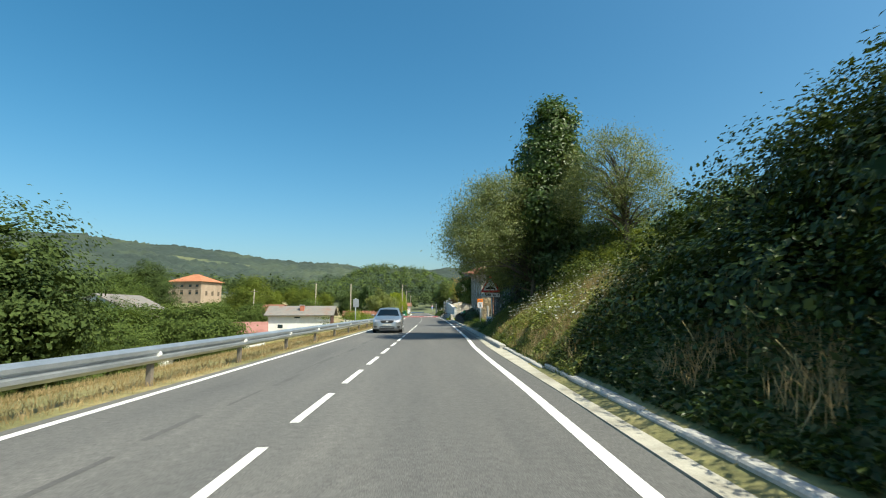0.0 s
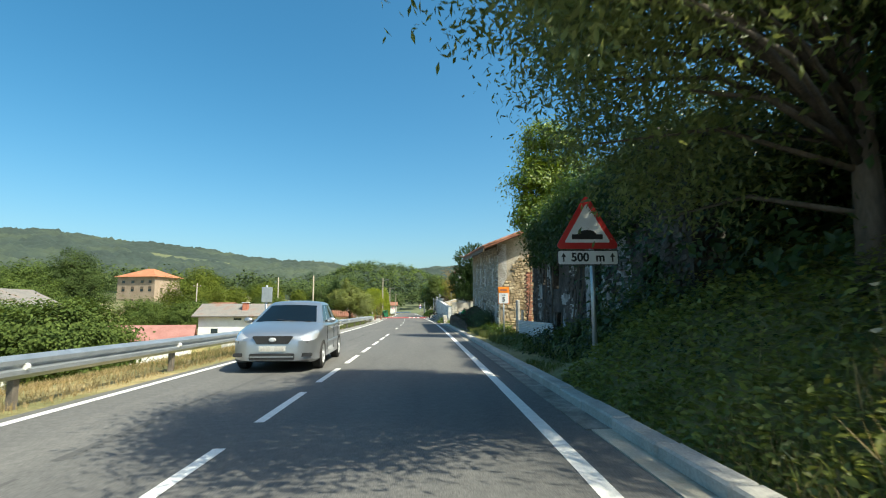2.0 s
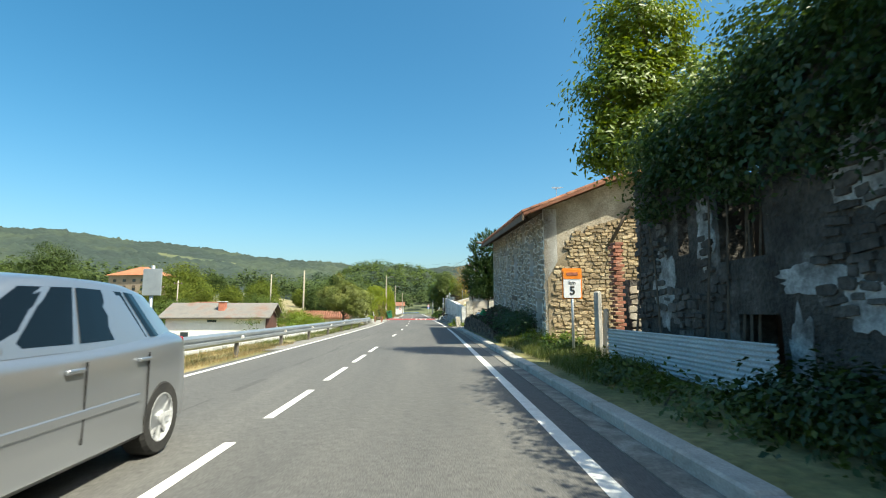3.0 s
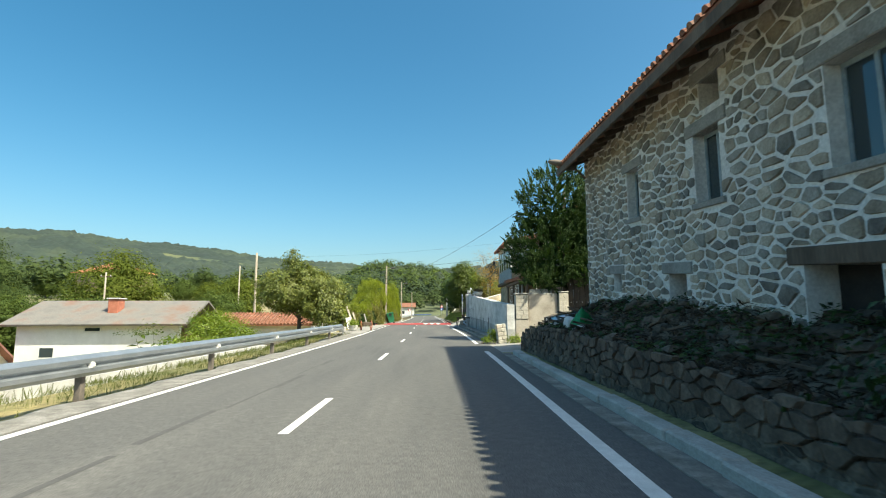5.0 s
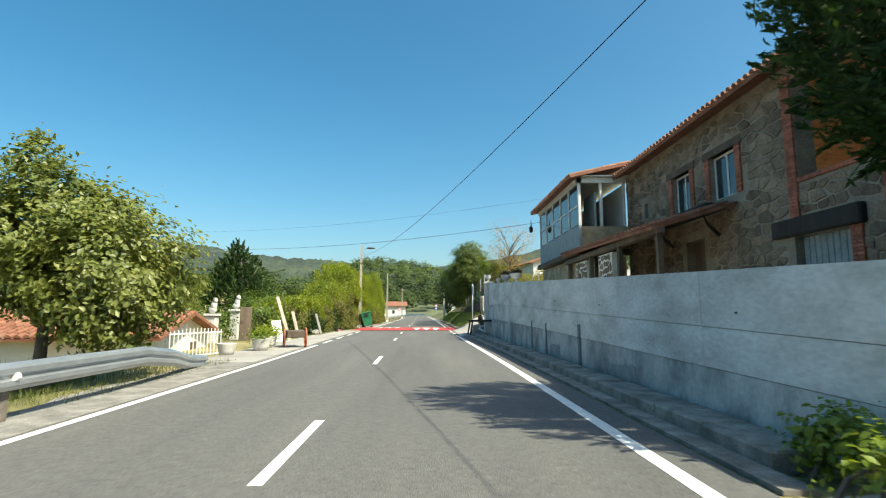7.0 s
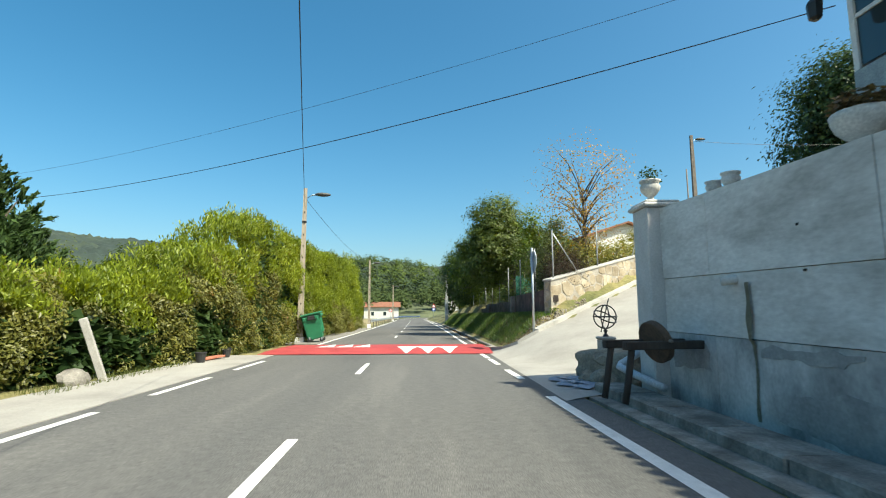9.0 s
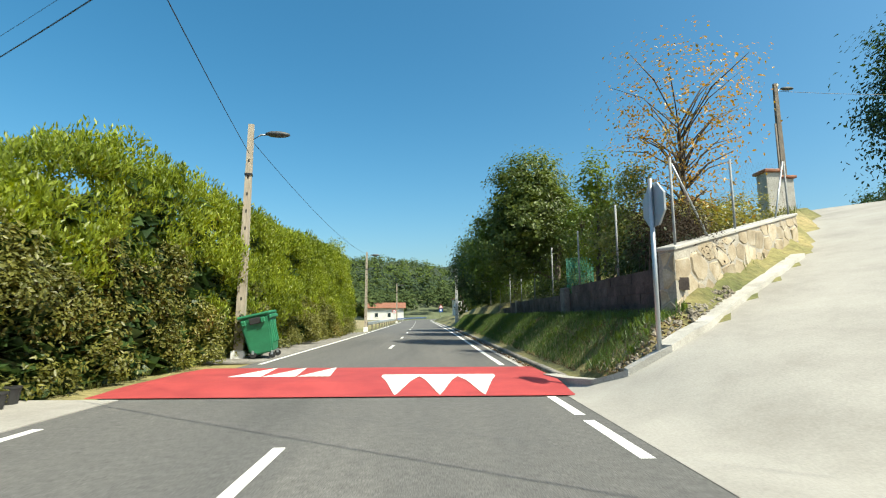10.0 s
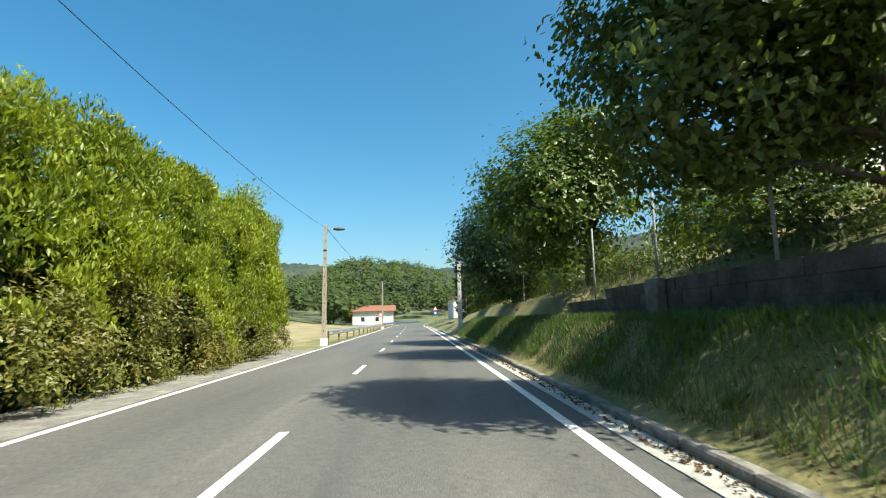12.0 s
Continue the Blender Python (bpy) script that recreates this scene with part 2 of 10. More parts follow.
def thing(name, label, category, group="", at=(0, 0, 0), turn=0.0, kind=""):
    e = new(name)
    e.matrix_world = pose(*at, 0, 0, turn)
    e.empty_display_size = 0.2
    return tagged(e, label, category, group, kind)


def box(bm, x0, x1, y0, y1, z0, z1, bevel=0.0, m=None):
    vs = [bm.verts.new(Vector((x, y, z))) for z in (z0, z1) for x, y in ((x0, y0), (x1, y0), (x1, y1), (x0, y1))]
    fs = [bm.faces.new([vs[i] for i in q]) for q in ((3, 2, 1, 0), (4, 5, 6, 7), (0, 1, 5, 4), (1, 2, 6, 5), (2, 3, 7, 6), (3, 0, 4, 7))]
    if bevel:
        es = list({e for f in fs for e in f.edges})
        r = bmesh.ops.bevel(bm, geom=es, offset=bevel, segments=1, affect="EDGES")
        vs = list({v for f in r["faces"] for v in f.verts} | {v for v in vs if v.is_valid})
    if m is not None:
        for v in vs:
            v.co = m @ v.co
    return vs


def boxed(name, mat, parent, x0, x1, y0, y1, z0, z1, bevel=0.0, m=None, label=""):
    bm = bmesh.new()
    box(bm, x0, x1, y0, y1, z0, z1, bevel, m)
    return part(name, bm, mat, parent, label)


def tube(bm, pts, radii, sides=8, cap=True):
    """A tapered tube through points."""
    pts = [Vector(p) for p in pts]
    rings = []
    for i, p in enumerate(pts):
        d = (pts[min(i + 1, len(pts) - 1)] - pts[max(i - 1, 0)]).normalized()
        a = d.orthogonal().normalized() if abs(d.z) < 0.95 else d.cross(Vector((1, 0, 0))).normalized()
        b = d.cross(a)
        r = radii[i] if isinstance(radii, (list, tuple)) else radii
        rings.append([bm.verts.new(p + r * (math.cos(t) * a + math.sin(t) * b)) for t in [2 * math.pi * k / sides for k in range(sides)]])
    for q, w in zip(rings, rings[1:]):
        best = min(range(sides), key=lambda k: (q[0].co - w[k].co).length)
        w[:] = w[best:] + w[:best]
        for k in range(sides):
            bm.faces.new((q[k], q[(k + 1) % sides], w[(k + 1) % sides], w[k]))
    if cap and sides > 2:
        bm.faces.new(rings[0][::-1])
        bm.faces.new(rings[-1])


def tubed(name, mat, parent, pts, radii, sides=8, label=""):
    bm = bmesh.new()
    tube(bm, pts, radii, sides)
    return part(name, bm, mat, parent, label, smooth=sides > 5)


def leaves(name, centres, size, mat, rng, parent=None, aspect=0.55, droop=0.0, fold=True, label="", up=None, face=None):
    """A crown of single leaves: each a folded blade with its own turn; face: the way the blades lie, one a leaf."""
    c = np.asarray(centres, float)
    k = len(c)
    d = rng.normal(size=(k, 3))
    d[:, 2] -= droop
    if up is not None:
        d = d * up[0] + np.array(up[1])
    d /= np.linalg.norm(d, axis=1)[:, None]
    side = rng.normal(size=(k, 3))
    if face is not None:
        side = np.cross(face + 0.45 * side, d)
    elif up is None and droop == 0:
        side = np.cross(0.75 * side + np.array([0, 0, 1.0]), d)
    else:
        side = np.cross(d, side)
    s = side / (np.linalg.norm(side, axis=1)[:, None] + 1e-9)
    if up is None and droop == 0:
        d = np.cross(s, (face if face is not None else np.array([0, 0, 1.0])) + 0.35 * rng.normal(size=(k, 3)))
        d /= np.linalg.norm(d, axis=1)[:, None] + 1e-9
    n = np.cross(d, s)
    L = (size * rng.uniform(0.6, 1.35, k))[:, None]
    w = L * aspect * 0.5
    v = np.stack([c - d * L * 0.5, c + s * w + n * w * 0.35, c + d * L * 0.5, c - s * w + n * w * 0.35], 1).reshape(-1, 3)
    me = bpy.data.meshes.new(name)
    me.vertices.add(len(v))
    me.vertices.foreach_set("co", v.astype(np.float32).ravel())
    me.loops.add(k * 6)
    q = np.arange(k)[:, None] * 4
    idx = np.concatenate([q, q + 1, q + 2, q, q + 2, q + 3], 1).astype(np.int32)
    me.loops.foreach_set("vertex_index", idx.ravel())
    me.polygons.add(k * 2)
    me.polygons.foreach_set("loop_start", (np.arange(k * 2) * 3).astype(np.int32))
    me.update(calc_edges=True)
    me.validate()
    me.materials.append(mat)
    ob = new(name, me)
    if parent:
        ob.parent = parent
    if label:
        tagged(ob, label)
    return ob


def clumped(rng, lobes, clumps, per, spread, shell=0.55, full=True):
    """Leaf places: clumps over lobes (x, y, z, rx, ry, rz), denser towards their skin."""
    lobes = np.asarray(lobes, float)
    vol = lobes[:, 3] * lobes[:, 4] + lobes[:, 4] * lobes[:, 5] + lobes[:, 3] * lobes[:, 5]
    pick = rng.choice(len(lobes), clumps, p=vol / vol.sum())
    d = rng.normal(size=(clumps, 3))
    d /= np.linalg.norm(d, axis=1)[:, None]
    r = shell + (1.08 - shell) * rng.random(clumps) ** 0.7
    cc = lobes[pick, :3] + d * r[:, None] * lobes[pick, 3:]
    sp = spread * rng.uniform(0.5, 1.5, clumps)
    pts = cc[:, None, :] + rng.normal(size=(clumps, per, 3)) * sp[:, None, None] * np.array([1, 1, 0.7])
    face = np.repeat(d + np.array([0, 0, 0.55]), per, axis=0)
    # the dense inside, of larger sprays
    m = max(30, clumps // 3) if full else 0
    pick = rng.choice(len(lobes), m, p=vol / vol.sum())
    d = rng.normal(size=(m, 3))
    d *= (rng.random(m) ** 0.4 * 0.74)[:, None] / np.linalg.norm(d, axis=1)[:, None]
    core = lobes[pick, :3] + d * lobes[pick, 3:]
    big = 0.42 * lobes[pick, 3:].min(axis=1)
    return pts.reshape(-1, 3), cc, face, core, big


def grown(name, places, leaf, mat, rng, parent, aspect, droop):
    """Leaves from the places that clumped() gives."""
    pts, _, face, core, big = places
    keep = pts[:, 2] > 0.05
    size = np.concatenate([np.full(keep.sum(), leaf), big])
    return leaves(name, np.concatenate([pts[keep], core]), size, mat, rng, parent, aspect, droop, face=np.concatenate([face[keep], core * 0 + np.array([0, 0, 1.0])]))


def tree(name, label, at, height, lobes, clumps, per, spread, leaf, mat, seed, trunk=0.18, limbs=7, aspect=0.55, droop=0.0, category="tree", lean=(0, 0), group="", full=True):
    rng = np.random.default_rng(seed)
    t = thing(name, label, category, group, at)
    places = clumped(rng, lobes, clumps, per, spread, full=full)
    cc = places[1]
    bm = bmesh.new()
    top = Vector((lean[0], lean[1], height * 0.82))
    spine = [Vector((0, 0, -0.4))] + [top * f + Vector(rng.normal(size=3) * 0.05 * height * 0.12) for f in (0.15, 0.35, 0.6, 0.85, 1)]
    tube(bm, spine, [trunk * s for s in (1.35, 1.0, 0.8, 0.55, 0.3, 0.1)], 9)
    for i in rng.choice(len(cc), min(limbs * 3, len(cc)), replace=False):
        e = Vector(cc[i])
        f = min(0.9, max(0.15, (e.z * 0.7) / max(0.1, top.z)))
        s = top * f
        mid = (s + e) / 2 + Vector((0, 0, 0.12 * (e - s).length))
        r = trunk * (0.35 if i % 3 else 0.5) * (1 - 0.5 * f)
        tube(bm, [s, mid, e], [r, r * 0.6, r * 0.2], 5)
    part("trunk", bm, BARK, t, smooth=True)
    grown("crown", places, leaf, mat, rng, t, aspect, droop)
    return t


# ---- the plan: the road's middle line and the lie of the land ----
MID = [(-60, -2.9), (-20, -2.05), (0, -1.62), (20, -1.27), (40, -0.98), (58, -0.80), (75, -0.86), (90, -1.22), (105, -1.45), (120, -1.6), (140, -1.95), (170, -2.6), (205, -3.4), (240, -2.0), (275, 5.0), (320, 22.0), (380, 60.0), (500, 150.0)]


def mid(y):
    """x of the road's middle line, smooth between the given places."""
    ys = [p[0] for p in MID]
    i = max(1, min(len(MID) - 3, int(np.searchsorted(ys, y)) - 1))
    (y0, a), (y1, b), (y2, c), (y3, d) = MID[i - 1:i + 3]
    t = min(1.0, max(0.0, (y - y1) / (y2 - y1)))
    m1, m2 = (c - a) / (y2 - y0) * (y2 - y1), (d - b) / (y3 - y1) * (y2 - y1)
    return (2 * t**3 - 3 * t**2 + 1) * b + (t**3 - 2 * t**2 + t) * m1 + (-2 * t**3 + 3 * t**2) * c + (t**3 - t**2) * m2


def step(a, b, v):
    t = min(1.0, max(0.0, (v - a) / (b - a)))
    return t * t * (3 - 2 * t)


def ramp_z(x, y):
    """The driveway's slope."""
    s = max(0.0, (x - 2.2) * 0.79 + (y - 96.8) * 0.61)
    z = 0.28 * s if s < 18 else 5.04 + 0.12 * (s - 18)
    return z * step(1.9, 3.6, x)


def corner(x):
    """y of the kerb between the driveway and the grass corner."""
    return float(np.interp(x, [2.1, 2.35, 2.75, 3.35, 4.2, 5.2, 6.4, 8.2, 24], [100.3, 99.5, 99.15, 99.05, 99.55, 100.4, 101.35, 102.8, 121]))


LEFT, RIGHT = -2.72, 3.08   # edge lines from the middle line


def height(x, y):
    """The lie of the land."""
    c = mid(y)
    u = x - c
    nz = noise.noise((x * 0.11, y * 0.11, 0.3))
    far = math.hypot(x, y - 60)
    if u > 0:
        if u < 4.0:
            return -0.03
        bank = 0.04 + 0.75 * (u - 4.0) - 0.035 * max(0, u - 4.6) ** 2 if u < 11 else 3.5 + 0.04 * (u - 11)
        bank = min(bank, 3.6 + 0.03 * u)
        plot = 0.05 + 0.15 * step(4.4, 6, u) + 0.12 * max(0, u - 12)
        yard = 0.02 + 0.09 * max(0, u - 4.4) + 0.1 * max(0, u - 14)
        terrace = -0.03 + 1.1 * step(5.6, 6.0, u) + 0.13 * max(0, u - 14)
        ramp = ramp_z(x, y) - 0.03
        verge = 0.1 + 0.98 * step(3.85, 5.15, u) if u < 5.72 else 1.75 + 0.36 * min(u - 5.72, 9) + 0.12 * max(0, u - 14.72)
        if y < 26:
            z = bank
        elif y < 30:
            z = bank + (plot - bank) * step(26, 30, y)
        elif y < 62:
            z = plot
        elif y < 64:
            z = plot + (yard - plot) * step(62, 64, y)
        elif y < 68.5:
            z = yard
        elif y < 69.3:
            z = yard + (terrace - yard) * step(68.5, 69.3, y)
        elif y < 91.2:
            z = terrace
        elif y < 92.2:
            z = terrace + (ramp - terrace) * step(91.2, 92.2, y)
        elif y < 98.9:
            z = ramp
        else:
            lim = corner(x) + 0.35
            if x > 3.95 and y < 100.35 + 0.767 * (x - 4.05):
                return ramp + 0.09 + 0.16 * step(0.0, 0.7, y - corner(x)) if y > corner(x) else ramp
            over = max(0.0, ramp + 0.03 - verge) * step(lim + 1.6, lim + 0.3, y)
            z = ramp + (verge + over - ramp) * step(lim - 0.2, lim + 0.3, y)
        if y > 135:
            z = verge * (1 - 0.6 * step(135, 175, y))
        return z + 0.08 * nz * step(5, 8, u) + hills(x, y)
    w = -u
    if w < 3.3:
        return -0.03
    drop = -0.06 - 1.3 * step(4.3, 9.0, w) - 3.6 * step(9, 26, w)
    flat = -0.05 - 0.6 * step(8.5, 13, w) - 3.0 * step(13, 30, w)
    k = step(71, 79, y)
    z = drop * (1 - k) + flat * k
    z += (-0.2 - z) * step(126, 137, y) * step(200, 70, w)
    return z + 0.15 * nz * step(5, 12, w) + hills(x, y)


SKYLINE = [(-75, 6.0), (-60, 6.4), (-48, 6.3), (-41, 6.75), (-39, 7.05), (-37, 7.25), (-34.8, 7.35), (-32, 7.2), (-30.5, 6.95), (-25.8, 6.8), (-21, 6.3), (-17.3, 5.7), (-13, 5.42), (-11, 5.4), (-9.8, 5.3), (-7.4, 4.9), (-5, 4.8), (-2, 4.65), (0, 4.6), (8, 5.0), (20, 6.0), (60, 7.0)]


def hills(x, y):
    """Meadow rise, wooded ridge 780 m off and a knoll beyond the road's end."""
    far = math.hypot(x, y)
    az = math.degrees(math.atan2(x, max(1.0, y)))
    rise = 9.0 * step(110, 260, far) * step(-4, -18, az)
    el = float(np.interp(az, [p[0] for p in SKYLINE], [p[1] for p in SKYLINE]))
    ridge = 780 * math.tan(radians(el)) - 8.5 - 9.0 * step(-4, -18, az)
    ridge += 2.5 * noise.noise((x * 0.006, y * 0.006, 5.0))
    fold = 1 - 0.16 * step(0.1, 0.5, noise.noise((x * 0.0035, y * 0.0035, 9.0))) * step(780, 600, far)
    z = rise + ridge * step(300, 780, far) * (1 - 0.3 * step(800, 1200, far)) * fold * (1.0 if y > -100 else 0.5)
    z += (18 + 9 * noise.noise((x * 0.02, y * 0.02, 3.0))) * math.exp(-((az + 3.7) / 6.0) ** 4) * math.exp(-((far - 425) / 90) ** 2)
    return z + 9 * step(150, 420, far) * step(4, 14, az)


# ---- ground, road and markings ----
def spaced(knots):
    """Places between knots (value, spacing there), spacing growing evenly."""
    out = [knots[0][0]]
    while out[-1] < knots[-1][0]:
        out.append(out[-1] + float(np.interp(out[-1], [k[0] for k in knots], [k[1] for k in knots])))
    return out


gx = spaced([(-2600, 220), (-700, 45), (-150, 9), (-40, 2.2), (-14, 0.7), (-9, 0.5), (14, 0.5), (24, 1.2), (60, 5), (200, 20), (900, 80), (2600, 220)])
gy = spaced([(-900, 120), (-60, 8), (-15, 1.5), (0, 0.8), (40, 0.8), (120, 0.8), (150, 2), (260, 8), (500, 18), (1100, 45), (2800, 220)])
gv = [(x, y, height(x, y)) for y in gy for x in gx]
nx = len(gx)
gf = [(j * nx + i, j * nx + i + 1, (j + 1) * nx + i + 1, (j + 1) * nx + i) for j in range(len(gy) - 1) for i in range(nx - 1)]
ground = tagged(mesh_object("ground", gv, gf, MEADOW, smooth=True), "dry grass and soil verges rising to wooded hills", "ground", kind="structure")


DRYFIELD = surface("mown_straw_field", [(0.17, 0.15, 0.07), (0.26, 0.215, 0.11), (0.33, 0.28, 0.16)], scale=0.4, fine=12, grain=0.2, rough=0.95, bump=0.4, depth=0.03)
fx, fy = np.linspace(-60, -7.2, 34), np.linspace(127, 226, 40)
fv = [(x, y, height(x, y) + 0.03 - (0.08 if x in (fx[0], fx[-1]) or y in (fy[0], fy[-1]) else 0.0)) for y in fy for x in fx]
tagged(mesh_object("field", fv, [(34 * j + i, 34 * j + i + 1, 34 * j + 35 + i, 34 * j + 34 + i) for j in range(39) for i in range(33)], DRYFIELD, smooth=True), "level dry straw-coloured field beyond the hedge", "field", kind="structure")


def strip(name, mat, u0, u1, y0, y1, z, pace=2.0, parent=None, thick=0.0, label=""):
    """A band along the road between two distances from its middle line."""
    n = max(1, int((y1 - y0) / pace))
    vs, fs = [], []
    for i in range(n + 1):
        y = y0 + (y1 - y0) * i / n
        for u in (u0, u1):
            vs.append((mid(y) + (u(y) if callable(u) else u), y, z))
    fs = [(2 * i, 2 * i + 1, 2 * i + 3, 2 * i + 2) for i in range(n)]
    if thick:
        k = len(vs)
        vs += [(x, y, zz - thick) for x, y, zz in vs]
        for i in range(n):
            fs += [(2 * i, 2 * i + 2, k + 2 * i + 2, k + 2 * i), (2 * i + 1, k + 2 * i + 1, k + 2 * i + 3, 2 * i + 3)]
        fs += [(0, k, k + 1, 1), (2 * n, 2 * n + 1, k + 2 * n + 1, k + 2 * n)]
    return mesh_object(name, vs, fs, mat, parent, label)


road = tagged(strip("road", ASPHALT, -2.98, 3.52, -60, 500, 0.0, thick=0.02), "worn dark grey asphalt two-lane road", "road", kind="structure")
marks = tagged(new("road_marking"), "white painted edge lines and lane dashes on asphalt", "road marking", kind="structure")


def line(u, w, y0, y1):
    strip("painted_line", PAINT, u - w / 2, u + w / 2, y0, y1, 0.004, 1.5, marks)


line(LEFT, 0.13, -60, 84.0)
line(LEFT, 0.12, 104.5, 480)


def edge(y):
    """Distance of the right-hand edge line from the middle line before the yard."""
    return float(np.interp(y, [0, 8, 14, 18, 23, 40], [3.1, 3.07, 2.97, 2.94, 3.04, 3.07]))


strip("painted_line", PAINT, lambda y: edge(y) - 0.075, lambda y: edge(y) + 0.075, -60, 63.3, 0.004, 1.5, marks)
line(RIGHT, 0.15, 67.2, 91.6)
line(RIGHT, 0.13, 104.0, 480)
y = -59.15
while y < 46:
    line(0, 0.11, y, y + 2.05)
    y += 3.1
for y in (52.4, 60.5, 68.7, 77.0, 87.1, 94.5):
    line(0, 0.11, y, y + 2.15)
y = 110.2
while y < 300:
    line(0, 0.11, y, y + 2.15)
    y += 7.9
TAR = surface("tar", [(0.07, 0.069, 0.066), (0.094, 0.092, 0.087)], scale=3, rough=0.9, bump=0.1)
for k in range(46):
    y = -20 + 1.8 * k
    wave = 0.07 * math.sin(k * 1.7)
    strip("tar_seam", TAR, -1.24 + wave, -1.16 + wave + 0.05 * math.sin(k * 2.9), y, y + 1.5 + 0.3 * math.sin(k * 0.8), 0.002, 0.5, road, label="dark worn seam")
for y in (85.2, 88.6, 92.0, 95.4):
    line(LEFT, 0.12, y, y + 2.1)
for y in (93.6, 96.2, 98.0):
    line(RIGHT, 0.13, y, y + 1.5)

# gravelly shoulder under the guardrail's end
SHOULDER = surface("grey_gravel_shoulder", [(0.12, 0.115, 0.105), (0.2, 0.19, 0.17), (0.3, 0.285, 0.26)], scale=3.0, fine=60, grain=0.35, rough=0.95, bump=0.6)
tagged(strip("gravel_shoulder", SHOULDER, lambda y: -3.42 - 0.6 * step(66, 74, y) + 0.07 * math.sin(y * 2.3) + 0.05 * math.sin(y * 5.1), -2.84, 44, 84, 0.01, 0.4, thick=0.04), "patchy grey gravel shoulder beside the edge line", "shoulder", kind="structure")
tagged(strip("gravel_shoulder", SHOULDER, lambda y: -4.2 + 0.1 * math.sin(y * 1.9) + 0.07 * math.sin(y * 4.3), -2.84, 105, 128, 0.01, 0.5, thick=0.04), "grey-brown gritty shoulder at the hedge's foot", "shoulder", kind="structure")
# kerb and gutter
gutter = tagged(strip("gutter", GUTTER, lambda y: edge(y) + 0.46, lambda y: float(np.interp(y, [9, 11.5, 17, 17.5], [3.93, 3.84, 3.84, 3.71])), -60, 24, 0.012, thick=0.04), "pale yellowish concrete gutter beside the asphalt", "gutter", kind="structure")
# dirty concrete, its dark tone also carrying the shade before the houses
tagged(strip("gutter", DIRTYSHADEKERB, lambda y: edge(y) + 0.4, 3.72, 24, 62.5, 0.012, thick=0.04), "worn grey concrete gutter along the kerb", "gutter", kind="structure")
# darker concrete here puts the wall's shade into the gutter's colour
tagged(strip("gutter", DIRTYSHADEKERB, 3.6, 3.85, 68.5, 91.5, 0.012, thick=0.04), "grey concrete gutter under the wall", "gutter", kind="structure")
tagged(strip("gutter", KERB, 3.4, 3.7, 100.6, 200, 0.012, thick=0.04), "grey concrete gutter beside the grass bank", "gutter", kind="structure")
kerb = tagged(new("kerb"), "weathered grey concrete kerb blocks", "kerb", kind="structure")


def kerb_run(y0, y1, u0, u1, top, length=1.0, mat=KERB):
    y = y0
    while y < y1:
        bm = bmesh.new()
        a, b = mid(y), mid(y + length)
        dx, dz = random.uniform(-0.012, 0.012), random.uniform(-0.01, 0.01)
        vs = box(bm, u0, u1, 0.006, length - 0.006, -0.1, top + dz, 0.02)
        for v in {v for v in bm.verts}:
            v.co.x += a + (b - a) * v.co.y / length + dx
            v.co.y += y
        part("kerb_block", bm, mat, kerb)
        y += length


kerb_run(-12, 11, 3.94, 4.22, 0.12)
kerb_run(11.0, 17, 3.85, 4.02, 0.06)
kerb_run(17, 62, 3.71, 3.93, 0.13)
# kerb under the wall in the darker concrete, for the wall's shade
kerb_run(69, 91.5, 3.85, 4.35, 0.14, mat=DIRTYSHADEKERB)
kerb_run(101.2, 160, 3.7, 3.84, 0.1, mat=DIRTYSHADEKERB)

# speed hump
hump = tagged(new("speed_hump"), "red painted raised speed hump with white triangles", "speed hump", kind="structure")
HY0, HY1 = 99.35, 103.4


def hump_z(y):
    return 0.1 * min(step(HY0, HY0 + 1.1, y), step(HY1, HY1 - 1.1, y))


hv, hf = [], []
for i in range(21):
    y = HY0 + (HY1 - HY0) * i / 20
    for u, k in ((-3.5, 0.35), (-3.1, 1.0), (3.45, 1.0)):
        hv.append((mid(y) + u, y, 0.02 + hump_z(y) * k))
hf = [(3 * i + k, 3 * i + k + 1, 3 * i + k + 4, 3 * i + k + 3) for i in range(20) for k in (0, 1)]
mesh_object("hump_surface", hv, hf, RED, hump)


def triangle(x0, x1, base, tip, xt):
    pts = []
    n = 6
    vs = []
    for i in range(n + 1):
        t = i / n
        y = base + (tip - base) * t
        for xe in (x0, x1):
            vs.append((xe + (xt - xe) * t, y, 0.026 + hump_z(y)))
    fs = [(2 * i, 2 * i + 1, 2 * i + 3, 2 * i + 2) if tip > base else (2 * i, 2 * i + 2, 2 * i + 3, 2 * i + 1) for i in range(n)]
    mesh_object("white_triangle", vs, fs, PAINT, hump)


for k in range(3):
    triangle(-0.86 + 0.65 * k, -0.21 + 0.65 * k, 100.82, 99.42, -0.53 + 0.65 * k)
    triangle(-3.5 + 0.59 * k, -2.93 + 0.59 * k, 100.9, 102.45, -3.1 + 0.59 * k)

band = []
for i in range(5):
    y = 100.82 + 0.28 * i / 4
    band += [(-0.86, y, 0.026 + hump_z(y)), (1.09, y, 0.026 + hump_z(y))]
mesh_object("white_band", band, [(2 * i, 2 * i + 1, 2 * i + 3, 2 * i + 2) for i in range(4)], PAINT, hump)

